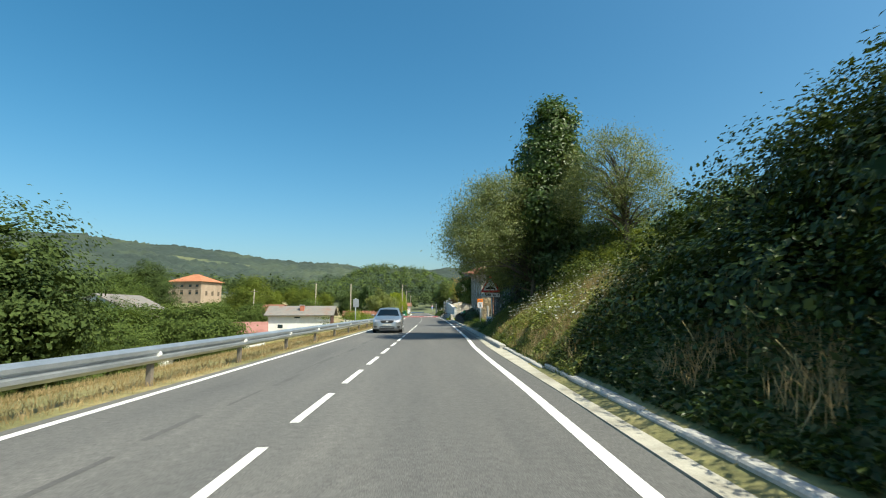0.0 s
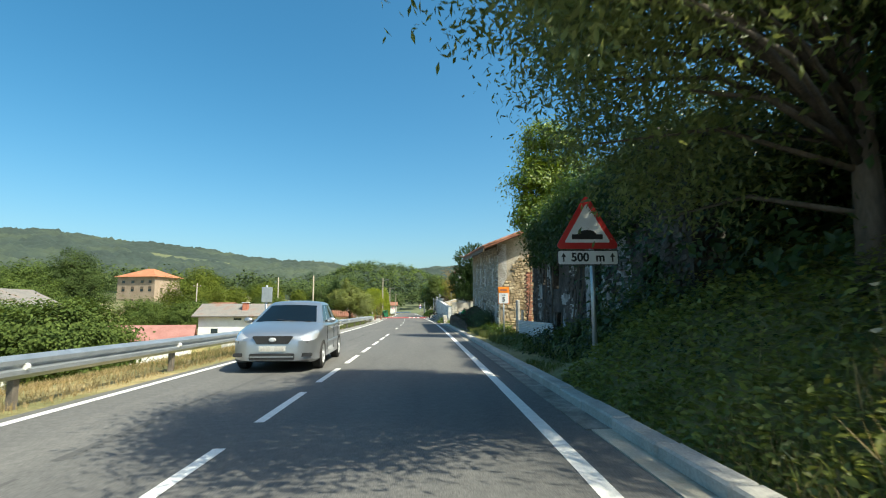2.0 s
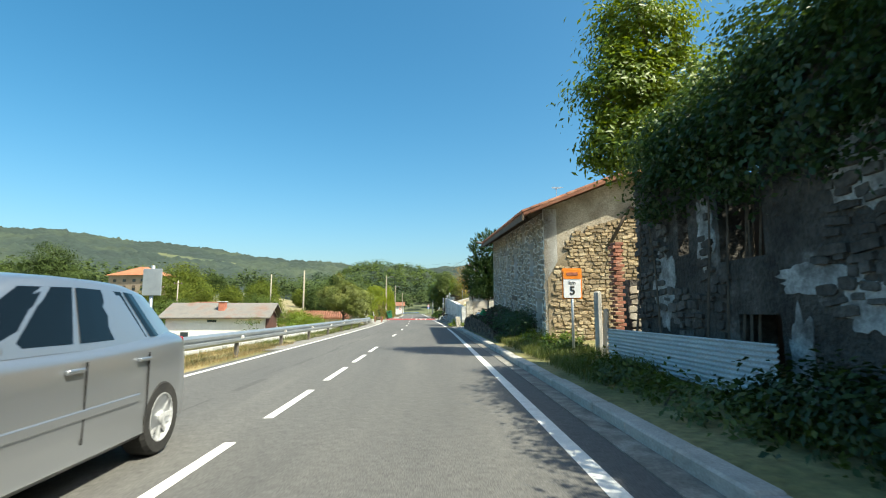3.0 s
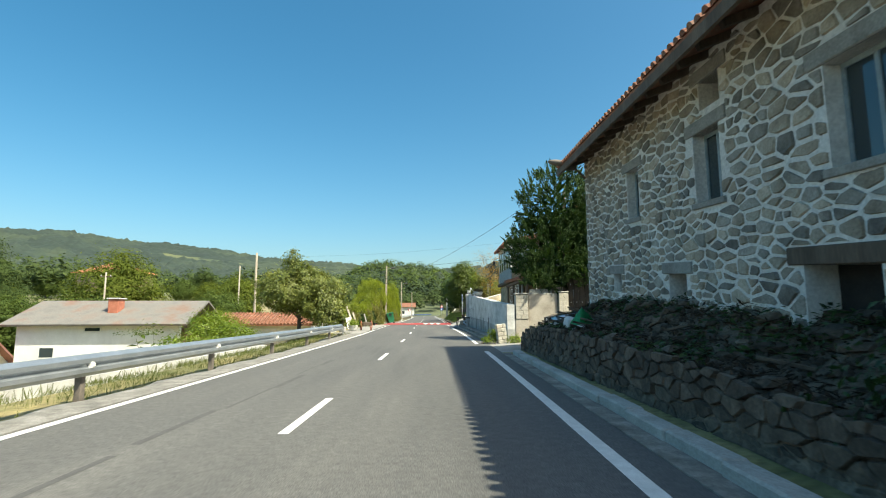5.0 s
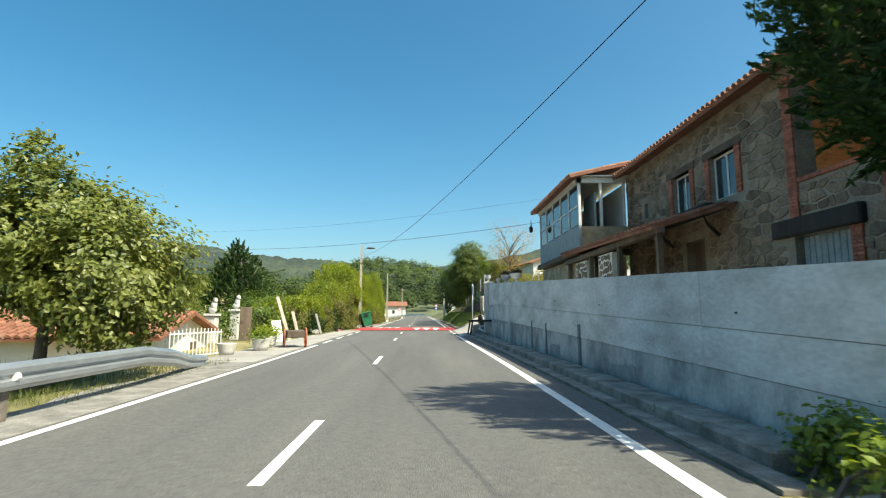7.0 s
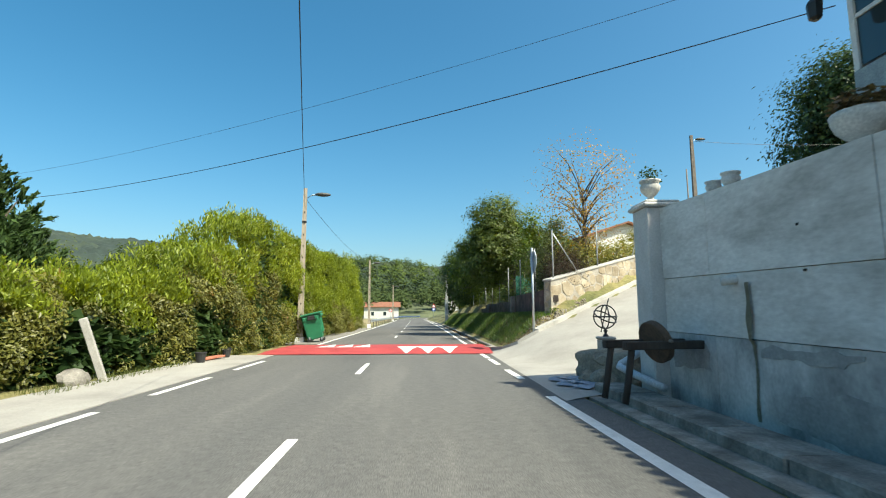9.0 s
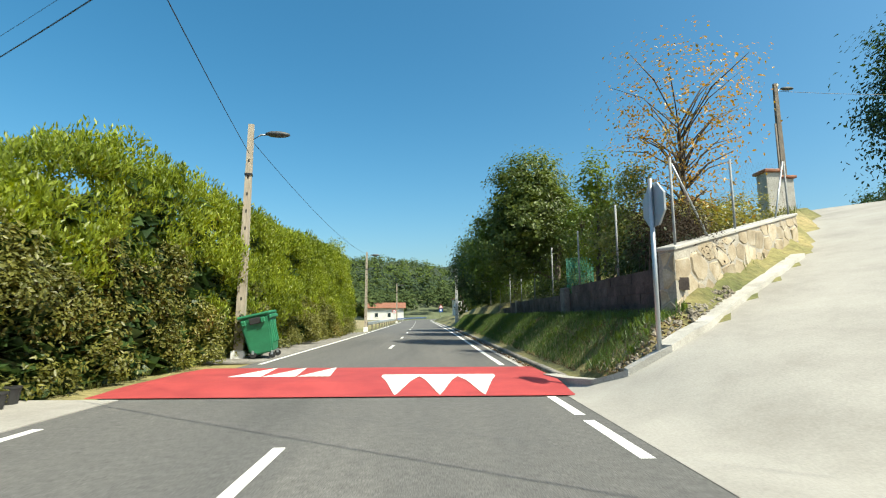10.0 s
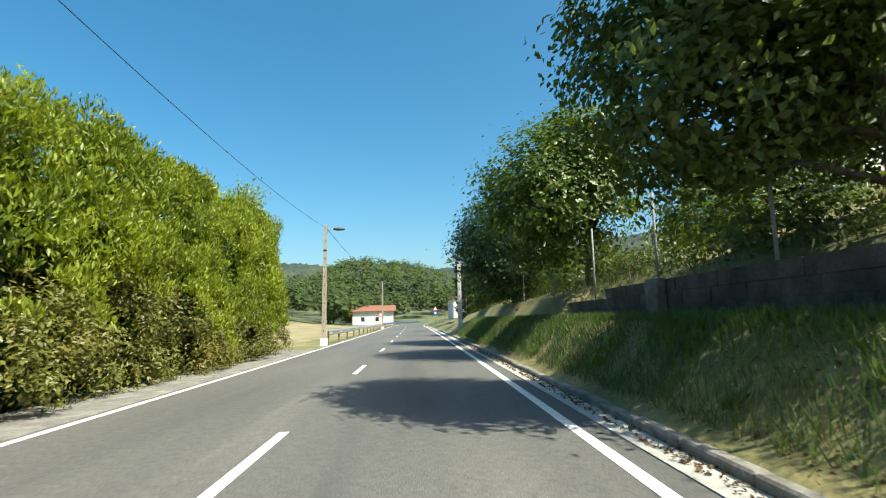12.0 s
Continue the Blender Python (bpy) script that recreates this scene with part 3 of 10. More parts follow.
# ---- guardrails ----
def guardrail(label, y0, y1, u, end_down=True, mat=STEEL):
    g = thing("guardrail", label, "guardrail")
    prof = [(0.0, 0.0), (0.03, 0.03), (0.078, 0.06), (0.078, 0.115), (0.03, 0.145), (0.03, 0.165), (0.078, 0.195), (0.078, 0.25), (0.03, 0.28), (0.0, 0.31)]
    ys = list(np.arange(y0, y1 - 3.5, 2.0)) + ([y1 - 3.5, y1 - 2.2, y1 - 1.0, y1] if end_down else [y1])
    rows = []
    for y in ys:
        d = step(y1 - 3.6, y1, y) if end_down else 0.0
        zb = 0.34 - 0.42 * d
        xb = mid(y) + u - 0.5 * d
        rows.append([(xb + px, y, zb + pz) for px, pz in prof] + [(xb + px - 0.012, y, zb + pz) for px, pz in prof[::-1]])
    n = len(rows[0])
    vs = [v for r in rows for v in r]
    fs = [(i * n + k, i * n + (k + 1) % n, (i + 1) * n + (k + 1) % n, (i + 1) * n + k) for i in range(len(rows) - 1) for k in range(n)]
    fs += [tuple(range(n))[::-1], tuple(range((len(rows) - 1) * n, len(rows) * n))]
    mesh_object("beam", vs, fs, mat, g, "corrugated steel beam")
    y = y0 + 0.6
    while y < y1 - 3:
        zb = height(mid(y) + u - 0.1, y)
        boxed("post", POST, g, -0.075, 0.02, -0.05, 0.05, zb - 0.3, 0.6, 0.008, Matrix.Translation((mid(y) + u - 0.04, y, 0)))
        boxed("spacer", STEEL, g, -0.03, 0.035, -0.04, 0.04, 0.42, 0.6, 0.0, Matrix.Translation((mid(y) + u - 0.005, y, 0)))
        bm = bmesh.new()
        bmesh.ops.create_cone(bm, cap_ends=True, segments=10, radius1=0.05, radius2=0.04, depth=0.03, matrix=Matrix.Translation((mid(y) + u + 0.075, y, 0.495)) @ Matrix.Rotation(radians(90), 4, "X"))
        part("reflector", bm, PAINT, g, "white reflector")
        y += 4.1
    return g


guardrail("galvanised steel guardrail on dark posts beside grass verge", -15.9, 77.0, -3.42)
guardrail("galvanised steel guardrail beyond the hedge", 136.0, 188.0, -3.7, end_down=False)
guardrail("blue painted steel guardrail on the bend", 189.0, 262.0, -3.7, end_down=False, mat=surface("blue_painted_steel", [(0.02, 0.07, 0.24), (0.04, 0.11, 0.32)], rough=0.5, metal=0.1, bump=0.05))


# ---- buildings ----
def roof_slab(bm, p, q, r, s, thick=0.12):
    """A sloping slab over four corners, anticlockwise from above."""
    top = [Vector(v) for v in (p, q, r, s)]
    n = (top[1] - top[0]).cross(top[3] - top[0]).normalized() * thick
    a = [bm.verts.new(v) for v in top]
    b = [bm.verts.new(v - n) for v in top]
    bm.faces.new(a)
    bm.faces.new(b[::-1])
    for i in range(4):
        bm.faces.new((a[i], b[i], b[(i + 1) % 4], a[(i + 1) % 4]))


def pierced(bm, length, z0, z1, holes, thick, m):
    """A wall in the plane y = 0, outside towards -y, x from 0 to length, with holes (x0, x1, z0, z1) right through; z1 may be a function of x."""
    top = z1 if callable(z1) else (lambda x: z1)
    xs = sorted({0.0, length, *[h[0] for h in holes], *[h[1] for h in holes], *[length * k / 6 for k in range(7)]})
    lo = min(top(x) for x in xs)
    zs = sorted({z0, *[h[2] for h in holes], *[h[3] for h in holes]})

    def quad(*c):
        bm.faces.new([bm.verts.new(m @ Vector(v)) for v in c])

    for xa, xb in zip(xs, xs[1:]):
        cx = (xa + xb) / 2
        for i, za in enumerate(zs):
            last = i == len(zs) - 1
            ta, tb = (top(xa), top(xb)) if last else (zs[i + 1], zs[i + 1])
            cz = (za + min(ta, tb)) / 2
            if any(h[0] < cx < h[1] and h[2] < cz < h[3] for h in holes):
                continue
            quad((xa, 0, za), (xb, 0, za), (xb, 0, tb), (xa, 0, ta))
            quad((xa, thick, za), (xa, thick, ta), (xb, thick, tb), (xb, thick, za))
        quad((xa, 0, top(xa)), (xb, 0, top(xb)), (xb, thick, top(xb)), (xa, thick, top(xa)))
    for x0, x1, a, b in holes:
        quad((x0, 0, a), (x0, thick, a), (x0, thick, b), (x0, 0, b))
        quad((x1, 0, a), (x1, 0, b), (x1, thick, b), (x1, thick, a))
        quad((x0, 0, a), (x1, 0, a), (x1, thick, a), (x0, thick, a))
        quad((x0, 0, b), (x0, thick, b), (x1, thick, b), (x1, 0, b))
    for x in (0.0, length):
        quad((x, 0, z0), (x, 0, top(x)), (x, thick, top(x)), (x, thick, z0))


def stone_slab(rng, sides=7, rough_edge=0.1):
    """An irregular flat stone in the unit square, proud of y = 0 towards -y: outline, bevelled rim and face."""
    cut = [(0.5, 0.5 - 0.28 * rng.random()), (0.5 - 0.3 * rng.random(), 0.5), (-0.5 + 0.3 * rng.random(), 0.5), (-0.5, 0.5 - 0.28 * rng.random()), (-0.5, -0.5 + 0.28 * rng.random()), (-0.5 + 0.3 * rng.random(), -0.5), (0.5 - 0.3 * rng.random(), -0.5), (0.5, -0.5 + 0.28 * rng.random())]
    out = [(x * (1 - rough_edge * rng.random()), z * (1 - rough_edge * rng.random())) for x, z in cut]
    n = len(out)
    vs = [(x, 0.0, z) for x, z in out] + [(x * 0.97, -0.75, z * 0.95) for x, z in out] + [(x * 0.86, -1.0 + 0.25 * rng.random(), z * 0.84) for x, z in out]
    fs = [(k, (k + 1) % n, n + (k + 1) % n, n + k) for k in range(n)] + [(n + k, n + (k + 1) % n, 2 * n + (k + 1) % n, 2 * n + k) for k in range(n)] + [tuple(range(2 * n, 3 * n))]
    return np.array(vs), fs


def rubble_layout(rng, length, z0, z1, holes, course=(0.16, 0.28), wide=(0.22, 0.6)):
    """Stones laid in rough courses round the holes: centre x, z, width, height, tilt."""
    top = z1 if callable(z1) else (lambda x: z1)
    out, z = [], z0
    hi = max(top(length * k / 12) for k in range(13))
    while z < hi - 0.06:
        h = rng.uniform(*course)
        x = -0.1 * rng.random()
        while x < length - 0.08:
            w = rng.uniform(*wide)
            w = min(w, length - x)
            hh = h * rng.uniform(0.8, 1.15)
            cx, cz = x + w / 2, z + h / 2 + rng.uniform(-0.03, 0.03) + 0.05 * math.sin(x * 0.9)
            x += w
            if w < 0.12 or cz + hh / 2 > top(cx) or cz - hh / 2 < z0 - 0.1:
                continue
            if any(a - 0.02 - w * 0.46 < cx < b + 0.02 + w * 0.46 and c - 0.02 - hh * 0.44 < cz < d + 0.02 + hh * 0.44 for a, b, c, d in holes):
                continue
            out.append((cx, cz, w, hh, rng.uniform(-10, 10)))
        z += h
    return out


def cut(poly, nx, nz, d):
    """The part of a polygon where nx * x + nz * z <= d."""
    out = []
    for (ax, az), (bx, bz) in zip(poly, poly[1:] + poly[:1]):
        a, b = nx * ax + nz * az - d, nx * bx + nz * bz - d
        if a <= 0:
            out.append((ax, az))
        if (a < 0 < b) or (b < 0 < a):
            t = a / (a - b)
            out.append((ax + (bx - ax) * t, az + (bz - az) * t))
    return out


def rubble_cells(rng, length, z0, z1, holes, wide=0.36, tall=0.22, joint=0.05, thin=0.1):
    """Random rubble: outlines (x, z) of stones that fit each other round the holes, with mortar joints between."""
    top = z1 if callable(z1) else (lambda x: z1)
    hi = max(top(length * k / 12) for k in range(13))
    k = wide / tall
    rows = int((hi - z0) / tall) + 2
    cols = int(length / wide) + 2
    seeds = {}
    for j in range(-2, rows + 1):
        for i in range(-2, cols + 1):
            at = ((i + 0.5 * (j % 2) + rng.uniform(-0.34, 0.34)) * wide, z0 + (j + 0.5 + rng.uniform(-0.32, 0.32)) * tall)
            seeds[i, j] = [at] if rng.random() > thin else []
            if seeds[i, j] and rng.random() < 0.22:
                seeds[i, j].append((at[0] + rng.choice((-1, 1)) * wide * rng.uniform(0.3, 0.45), at[1] + rng.uniform(-0.4, 0.4) * tall))
    out = []
    for (i, j), (x, z) in [(key, at) for key, found in seeds.items() for at in found]:
        if not (0 < x < length and z0 < z < top(x)) or any(a < x < b and c < z < d for a, b, c, d in holes):
            continue
        poly = [(x - wide, z - tall), (x + wide, z - tall), (x + wide, z + tall), (x - wide, z + tall)]
        gape = joint * rng.uniform(0.6, 1.5)
        for di in (-2, -1, 0, 1, 2):
            for dj in (-2, -1, 0, 1, 2):
                for other in seeds.get((i + di, j + dj), ()):
                    if other == (x, z):
                        continue
                    nx, nz = other[0] - x, (other[1] - z) * k * k
                    g = math.hypot(nx, nz)
                    mx, mz = (other[0] + x) / 2, (other[1] + z) / 2
                    poly = cut(poly, nx / g, nz / g, (nx * mx + nz * mz) / g - gape / 2)
        t = joint / 2
        poly = cut(cut(poly, -1, 0, 0.0), 1, 0, length)
        poly = cut(cut(poly, 0, 1, top(x) - t), 0, -1, -z0 - t)
        for a, b, c, d in holes:
            gap = max((a - x, -1), (x - b, 1), (c - z, -2), (z - d, 2))
            if gap[1] == -1:
                poly = cut(poly, 1, 0, a - t) if z + tall > c and z - tall < d else poly
            elif gap[1] == 1:
                poly = cut(poly, -1, 0, -b - t) if z + tall > c and z - tall < d else poly
            elif gap[1] == -2:
                poly = cut(poly, 0, 1, c - t) if x + wide > a and x - wide < b else poly
            else:
                poly = cut(poly, 0, -1, -d - t) if x + wide > a and x - wide < b else poly
        if len(poly) < 3:
            continue
        area = 0.5 * sum(p[0] * q[1] - q[0] * p[1] for p, q in zip(poly, poly[1:] + poly[:1]))
        if area < 0.006:
            continue
        soft = []
        for p, q in zip(poly, poly[1:] + poly[:1]):
            soft += [(p[0] * 0.9 + q[0] * 0.1, p[1] * 0.9 + q[1] * 0.1), (p[0] * 0.1 + q[0] * 0.9, p[1] * 0.1 + q[1] * 0.9)]
        out.append([(x + rng.uniform(-0.06, 0.06) * tall, z + rng.uniform(-0.06, 0.06) * tall) for x, z in soft])
    return out


def cell_stone(poly, m, rng, proud, fall=None):
    """Verts and faces of one stone over its outline, proud of y = 0 towards -y."""
    n = len(poly)
    cx, cz = sum(p[0] for p in poly) / n, sum(p[1] for p in poly) / n
    p = proud * rng.uniform(0.5, 1.4)
    tx, tz = rng.uniform(-0.06, 0.06), rng.uniform(-0.08, 0.08)
    vs = [m @ Vector((x, 0.004, z)) for x, z in poly]
    vs += [m @ Vector((cx + (x - cx) * 0.88, -p + (x - cx) * tx + (z - cz) * tz, cz + (z - cz) * 0.86)) for x, z in poly]
    if fall:
        for v in vs:
            v.z += fall(v.y)
    return vs, [(k, (k + 1) % n, n + (k + 1) % n, n + k) for k in range(n)] + [tuple(range(n, 2 * n))]


def cells_joined(name, parent, cells, m, mat, rng, proud=0.025):
    vs, fs = [], []
    for poly in cells:
        v, f = cell_stone(poly, m, rng, proud)
        fs += [tuple(i + len(vs) for i in g) for g in f]
        vs += v
    return tagged(mesh_object(name, vs, fs, mat, parent), kind="stuff")


def cells_apart(parent, cells, m, mat, rng, proud=0.025, fall=None):
    for poly in cells:
        mesh_object("stone", *cell_stone(poly, m, rng, proud, fall), mat, parent)


SLABS = [stone_slab(np.random.default_rng(50 + k), 6 + k % 3) for k in range(14)]


def stones_joined(name, parent, layout, m, mat, rng, joint=0.03, proud=0.03):
    vs, fs = [], []
    for cx, cz, w, h, tilt in layout:
        v, f = SLABS[rng.integers(len(SLABS))]
        t = radians(tilt)
        q = v * np.array([max(0.06, w - joint), proud * rng.uniform(0.5, 1.3), max(0.05, h - joint)])
        x, z = q[:, 0] * math.cos(t) - q[:, 2] * math.sin(t) + cx, q[:, 0] * math.sin(t) + q[:, 2] * math.cos(t) + cz
        k = len(vs)
        vs += [tuple(m @ Vector((a, b, c))) for a, b, c in zip(x, q[:, 1], z)]
        fs += [tuple(i + k for i in g) for g in f]
    return tagged(mesh_object(name, vs, fs, mat, parent), kind="stuff")


def tile_rows(bm, origin, along, down, n, m_rows, pitch=0.2, length=0.42, r=0.085, rng=None, skip=0):
    """Barrel tiles: n columns along, m_rows up the slope from the eave; origin at the eave's start, down the unit vector towards the eave."""
    along, down = Vector(along).normalized(), Vector(down).normalized()
    up = along.cross(down)
    if up.z < 0:
        up = -up
    for j in range(skip, m_rows):
        for i in range(n):
            o = Vector(origin) + along * (pitch * (i + 0.5) + rng.uniform(-0.012, 0.012)) - down * (length * 0.8 * j) + up * (0.012 + rng.uniform(0, 0.012))
            rings = []
            for d, rr in ((0.02, r), (-length, r * 0.82)):
                rings.append([bm.verts.new(o + down * d + (along * math.cos(t) + up * math.sin(t)) * rr) for t in (0, math.pi * 0.25, math.pi * 0.5, math.pi * 0.75, math.pi)])
            for k in range(4):
                bm.faces.new((rings[0][k], rings[0][k + 1], rings[1][k + 1], rings[1][k]))
            bm.faces.new(rings[0][::-1])


def tile_mesh(r=0.085, length=0.42):
    """One barrel tile lying along x, crown up, for sharing between copies."""
    bm = bmesh.new()
    rings = [[bm.verts.new((d, math.cos(t) * rr, math.sin(t) * rr)) for t in [math.pi * k / 5 for k in range(6)]] for d, rr in ((0.02, r), (-length, r * 0.82))]
    for k in range(5):
        bm.faces.new((rings[0][k], rings[0][k + 1], rings[1][k + 1], rings[1][k]))
    bm.faces.new(rings[0][::-1])
    me = bpy.data.meshes.new("roof_tile")
    bm.to_mesh(me)
    bm.free()
    return me


def tiled_slope(parent, eave0, eave1, ridge0, rng, mat, apart_rows=2, pitch=0.22):
    """Slab, joined barrel tiles and the eave rows as tiles of their own; the slope from eave0-eave1 up to ridge0's line."""
    e0, e1, r0 = Vector(eave0), Vector(eave1), Vector(ridge0)
    along, up = e1 - e0, r0 - e0
    bm = bmesh.new()
    c = [e0, e1, e1 + up, r0]
    if (c[1] - c[0]).cross(c[3] - c[0]).z < 0:
        c = c[::-1]
    roof_slab(bm, *c, thick=0.09)
    roof = part("roof", bm, mat, parent)
    n, rows = max(1, int(along.length / pitch)), max(1, int(up.length / 0.336))
    bm = bmesh.new()
    tile_rows(bm, e0, along, -up, n, rows, along.length / n, rng=rng, skip=apart_rows)
    tagged(part("roof_tiles", bm, mat, roof, smooth=False), kind="stuff")
    me = tile_mesh()
    me.materials.append(mat)
    x, y = -up.normalized(), along.normalized()
    z = x.cross(y)
    if z.z < 0:
        y, z = -y, -z
    turn = Matrix((x, y, z)).transposed().to_4x4()
    for j in range(apart_rows):
        for i in range(n):
            ob = new("roof_tile", me)
            ob.parent = roof
            p = e0 + along * ((i + 0.5) / n) + up.normalized() * (0.336 * j + 0.01) + z * (0.012 + rng.uniform(0, 0.015))
            ob.matrix_local = Matrix.Translation(p) @ turn @ Matrix.Rotation(radians(rng.uniform(-2.5, 2.5)), 4, "Z")
    return roof


GLASS, gnt, gb = material("window_glass", 0.05)
gb.inputs["Base Color"].default_value = (0.03, 0.045, 0.05, 1)
gb.inputs["Specular IOR Level"].default_value = 0.8
WHITEPAINT = surface("white_painted_wood", [(0.6, 0.6, 0.58), (0.75, 0.75, 0.72)], scale=5, fine=40, grain=0.08, rough=0.6, bump=0.1)
LINTEL = surface("grey_dressed_stone", [(0.22, 0.21, 0.19), (0.34, 0.33, 0.3)], scale=3, fine=30, rough=0.92, bump=0.3)
BLUEGREY = surface("blue_grey_painted_wood", [(0.2, 0.25, 0.27), (0.32, 0.38, 0.4)], scale=4, fine=40, rough=0.7, bump=0.1)
DRYSTONE = surface("brown_field_stone", [(0.22, 0.155, 0.09), (0.37, 0.28, 0.17), (0.47, 0.39, 0.27)], scale=2.5, fine=30, grain=0.25, rough=0.93, bump=0.5, depth=0.015, island=0.35)
STONEJOIN = surface("grey_field_stone", [(0.22, 0.18, 0.135), (0.36, 0.305, 0.235), (0.46, 0.415, 0.34)], scale=2.5, fine=30, grain=0.25, rough=0.93, bump=0.5, depth=0.015, island=0.35)


# dark wood; on the grindstone's trestle it also carries the wall's shade
DARKWOOD = surface("dark_shaded_wood", [(0.022, 0.018, 0.015), (0.055, 0.045, 0.036)], scale=3, fine=40, stretch=(1, 1, 0.15), rough=0.85)


def window(parent, m, x0, x1, z0, z1, depth=0.22, bars=1, frame_mat=WHITEPAINT, glass=GLASS, name="window"):
    """Frame, mullions and panes set back in a hole of a wall."""
    w = boxed(name, frame_mat, parent, x0, x1, depth, depth + 0.05, z0, z0 + 0.06, 0.0, m)
    for a, b, c, d in ((x0, x1, z1 - 0.06, z1), (x0, x0 + 0.06, z0 + 0.06, z1 - 0.06), (x1 - 0.06, x1, z0 + 0.06, z1 - 0.06)):
        boxed("window_frame", frame_mat, w, a, b, depth, depth + 0.05, c, d, 0.0, m)
    n = bars + 1
    for k in range(1, n):
        xm = x0 + (x1 - x0) * k / n
        boxed("mullion", frame_mat, w, xm - 0.03, xm + 0.03, depth + 0.002, depth + 0.048, z0 + 0.06, z1 - 0.06, 0.0, m)
    for k in range(n):
        boxed("pane", glass, w, x0 + (x1 - x0) * k / n + 0.03, x0 + (x1 - x0) * (k + 1) / n - 0.03, depth + 0.02, depth + 0.03, z0 + 0.05, z1 - 0.05, 0.0, m)
    return w


def simple_house(name, label, at, turn, w, d, base, eave, ridge, wall_mat, roof_mat, over=0.4, holes=(), category="house", group="", ridge_along_x=False, chimney=None, wall_label=""):
    """A house under a saddle roof with the ridge along local y; holes: (side, a0, a1, z0, z1) with side 'x' (x = w), 'a' (x = 0) or 'y' (y = 0)."""
    h = thing(name, label, category, group, at, turn)
    bm = bmesh.new()
    v = [bm.verts.new(c) for c in ((0, 0, base), (w, 0, base), (w, 0, eave), (w / 2, 0, ridge), (0, 0, eave), (0, d, base), (w, d, base), (w, d, eave), (w / 2, d, ridge), (0, d, eave))]
    for q in ((0, 1, 2, 3, 4), (9, 8, 7, 6, 5), (0, 4, 9, 5), (1, 6, 7, 2), (0, 5, 6, 1)):
        bm.faces.new([v[i] for i in q])
    part("wall", bm, wall_mat, h, wall_label)
    s = (ridge - eave) / (w / 2)
    for x0, x1 in ((-over, w / 2), (w + over, w / 2)):
        z0 = eave - s * over + 0.14
        bm = bmesh.new()
        c = [(x0, -over, z0), (x1, -over, ridge + 0.14), (x1, d + over, ridge + 0.14), (x0, d + over, z0)]
        roof_slab(bm, *(c if x0 < x1 else c[::-1]))
        part("roof", bm, roof_mat, h)
    for side, a0, a1, z0, z1 in holes:
        m = {"x": Matrix.Translation((w + 0.004, 0, 0)) @ Matrix.Rotation(radians(90), 4, "Z"), "a": Matrix.Translation((-0.004, d, 0)) @ Matrix.Rotation(radians(-90), 4, "Z"), "y": Matrix.Translation((0, -0.004, 0))}[side]
        f = boxed("window", WOOD if z0 < base + 0.6 else WHITEPAINT, h, a0, a1, -0.03, 0.0, z0, z1, 0.0, m)
        boxed("pane", GLASS, f, a0 + 0.08, a1 - 0.08, -0.036, -0.031, z0 + 0.08, z1 - 0.08, 0.0, m)
    if chimney:
        x, y, z0, z1 = chimney
        c = boxed("chimney", BRICK, h, x - 0.4, x + 0.4, y - 0.3, y + 0.3, z0, z1, 0.03)
        boxed("cap", CONCRETE, c, x - 0.48, x + 0.48, y - 0.38, y + 0.38, z1, z1 + 0.08, 0.02)
    return h


# -- the stone farmhouse: facade towards the road, gable towards the start; it stands level where the road falls away --
rng = np.random.default_rng(21)
FH = thing("stone_farmhouse", "old two-storey stone farmhouse with pale mortar joints and clay tile roof", "house", at=(4.8, 45.1, 0), turn=-2.1)
FL, FW, FE, FR, FALL = 17.6, 6.2, 6.05, 7.25, 0.075
# facade: local x along the house, outside towards the road
FM = Matrix.Translation((0, FL, 0)) @ Matrix.Rotation(radians(-90), 4, "Z")
fh_holes = [(3.8, 4.55, 3.7, 4.85), (7.2, 8.05, 3.6, 4.8), (10.3, 11.25, 3.55, 4.75), (14.7, 15.5, 3.7, 4.75), (7.5, 8.15, 5.15, 5.65), (12.9, 13.5, 5.1, 5.6), (2.5, 3.1, 1.95, 2.4), (5.9, 6.65, 1.8, 2.4), (9.7, 10.8, 1.0, 2.5), (16.0, 17.0, 0.9, 2.9)]
bm = bmesh.new()
pierced(bm, FL, -0.3, FE, fh_holes, 0.45, FM)
fwall = part("wall", bm, MASONRY, FH, "white lime mortar")
fh_gaps = fh_holes + [(a - 0.25, b + 0.25, d, d + 0.22) for a, b, c, d in fh_holes] + [(a - 0.1, b + 0.1, c - 0.1, c) for a, b, c, d in fh_holes[:4]]
cells = rubble_cells(rng, FL, 0.3, FE - 0.05, fh_gaps, 0.32, 0.165, 0.042, 0.22)
near = [q for q in cells if q[0][0] < 7.2 and q[0][1] > 1.5][:300]
rest = [q for q in cells if q not in near]
GREYSTONE = surface("dark_grey_field_stone", [(0.15, 0.135, 0.115), (0.26, 0.24, 0.205), (0.36, 0.335, 0.295)], scale=2.5, fine=30, grain=0.25, rough=0.93, bump=0.5, depth=0.015, island=0.35)
GREYSTONE2 = surface("grey_facing_stone", [(0.15, 0.135, 0.115), (0.26, 0.24, 0.205), (0.36, 0.335, 0.295)], scale=2.5, fine=30, grain=0.25, rough=0.93, bump=0.5, depth=0.015, each=0.35)
cells_joined("stonework", fwall, [q for k, q in enumerate(rest) if k % 5 > 1], FM, STONEJOIN, rng)
cells_joined("stonework", fwall, [q for k, q in enumerate(rest) if k % 5 < 2], FM, GREYSTONE, rng)
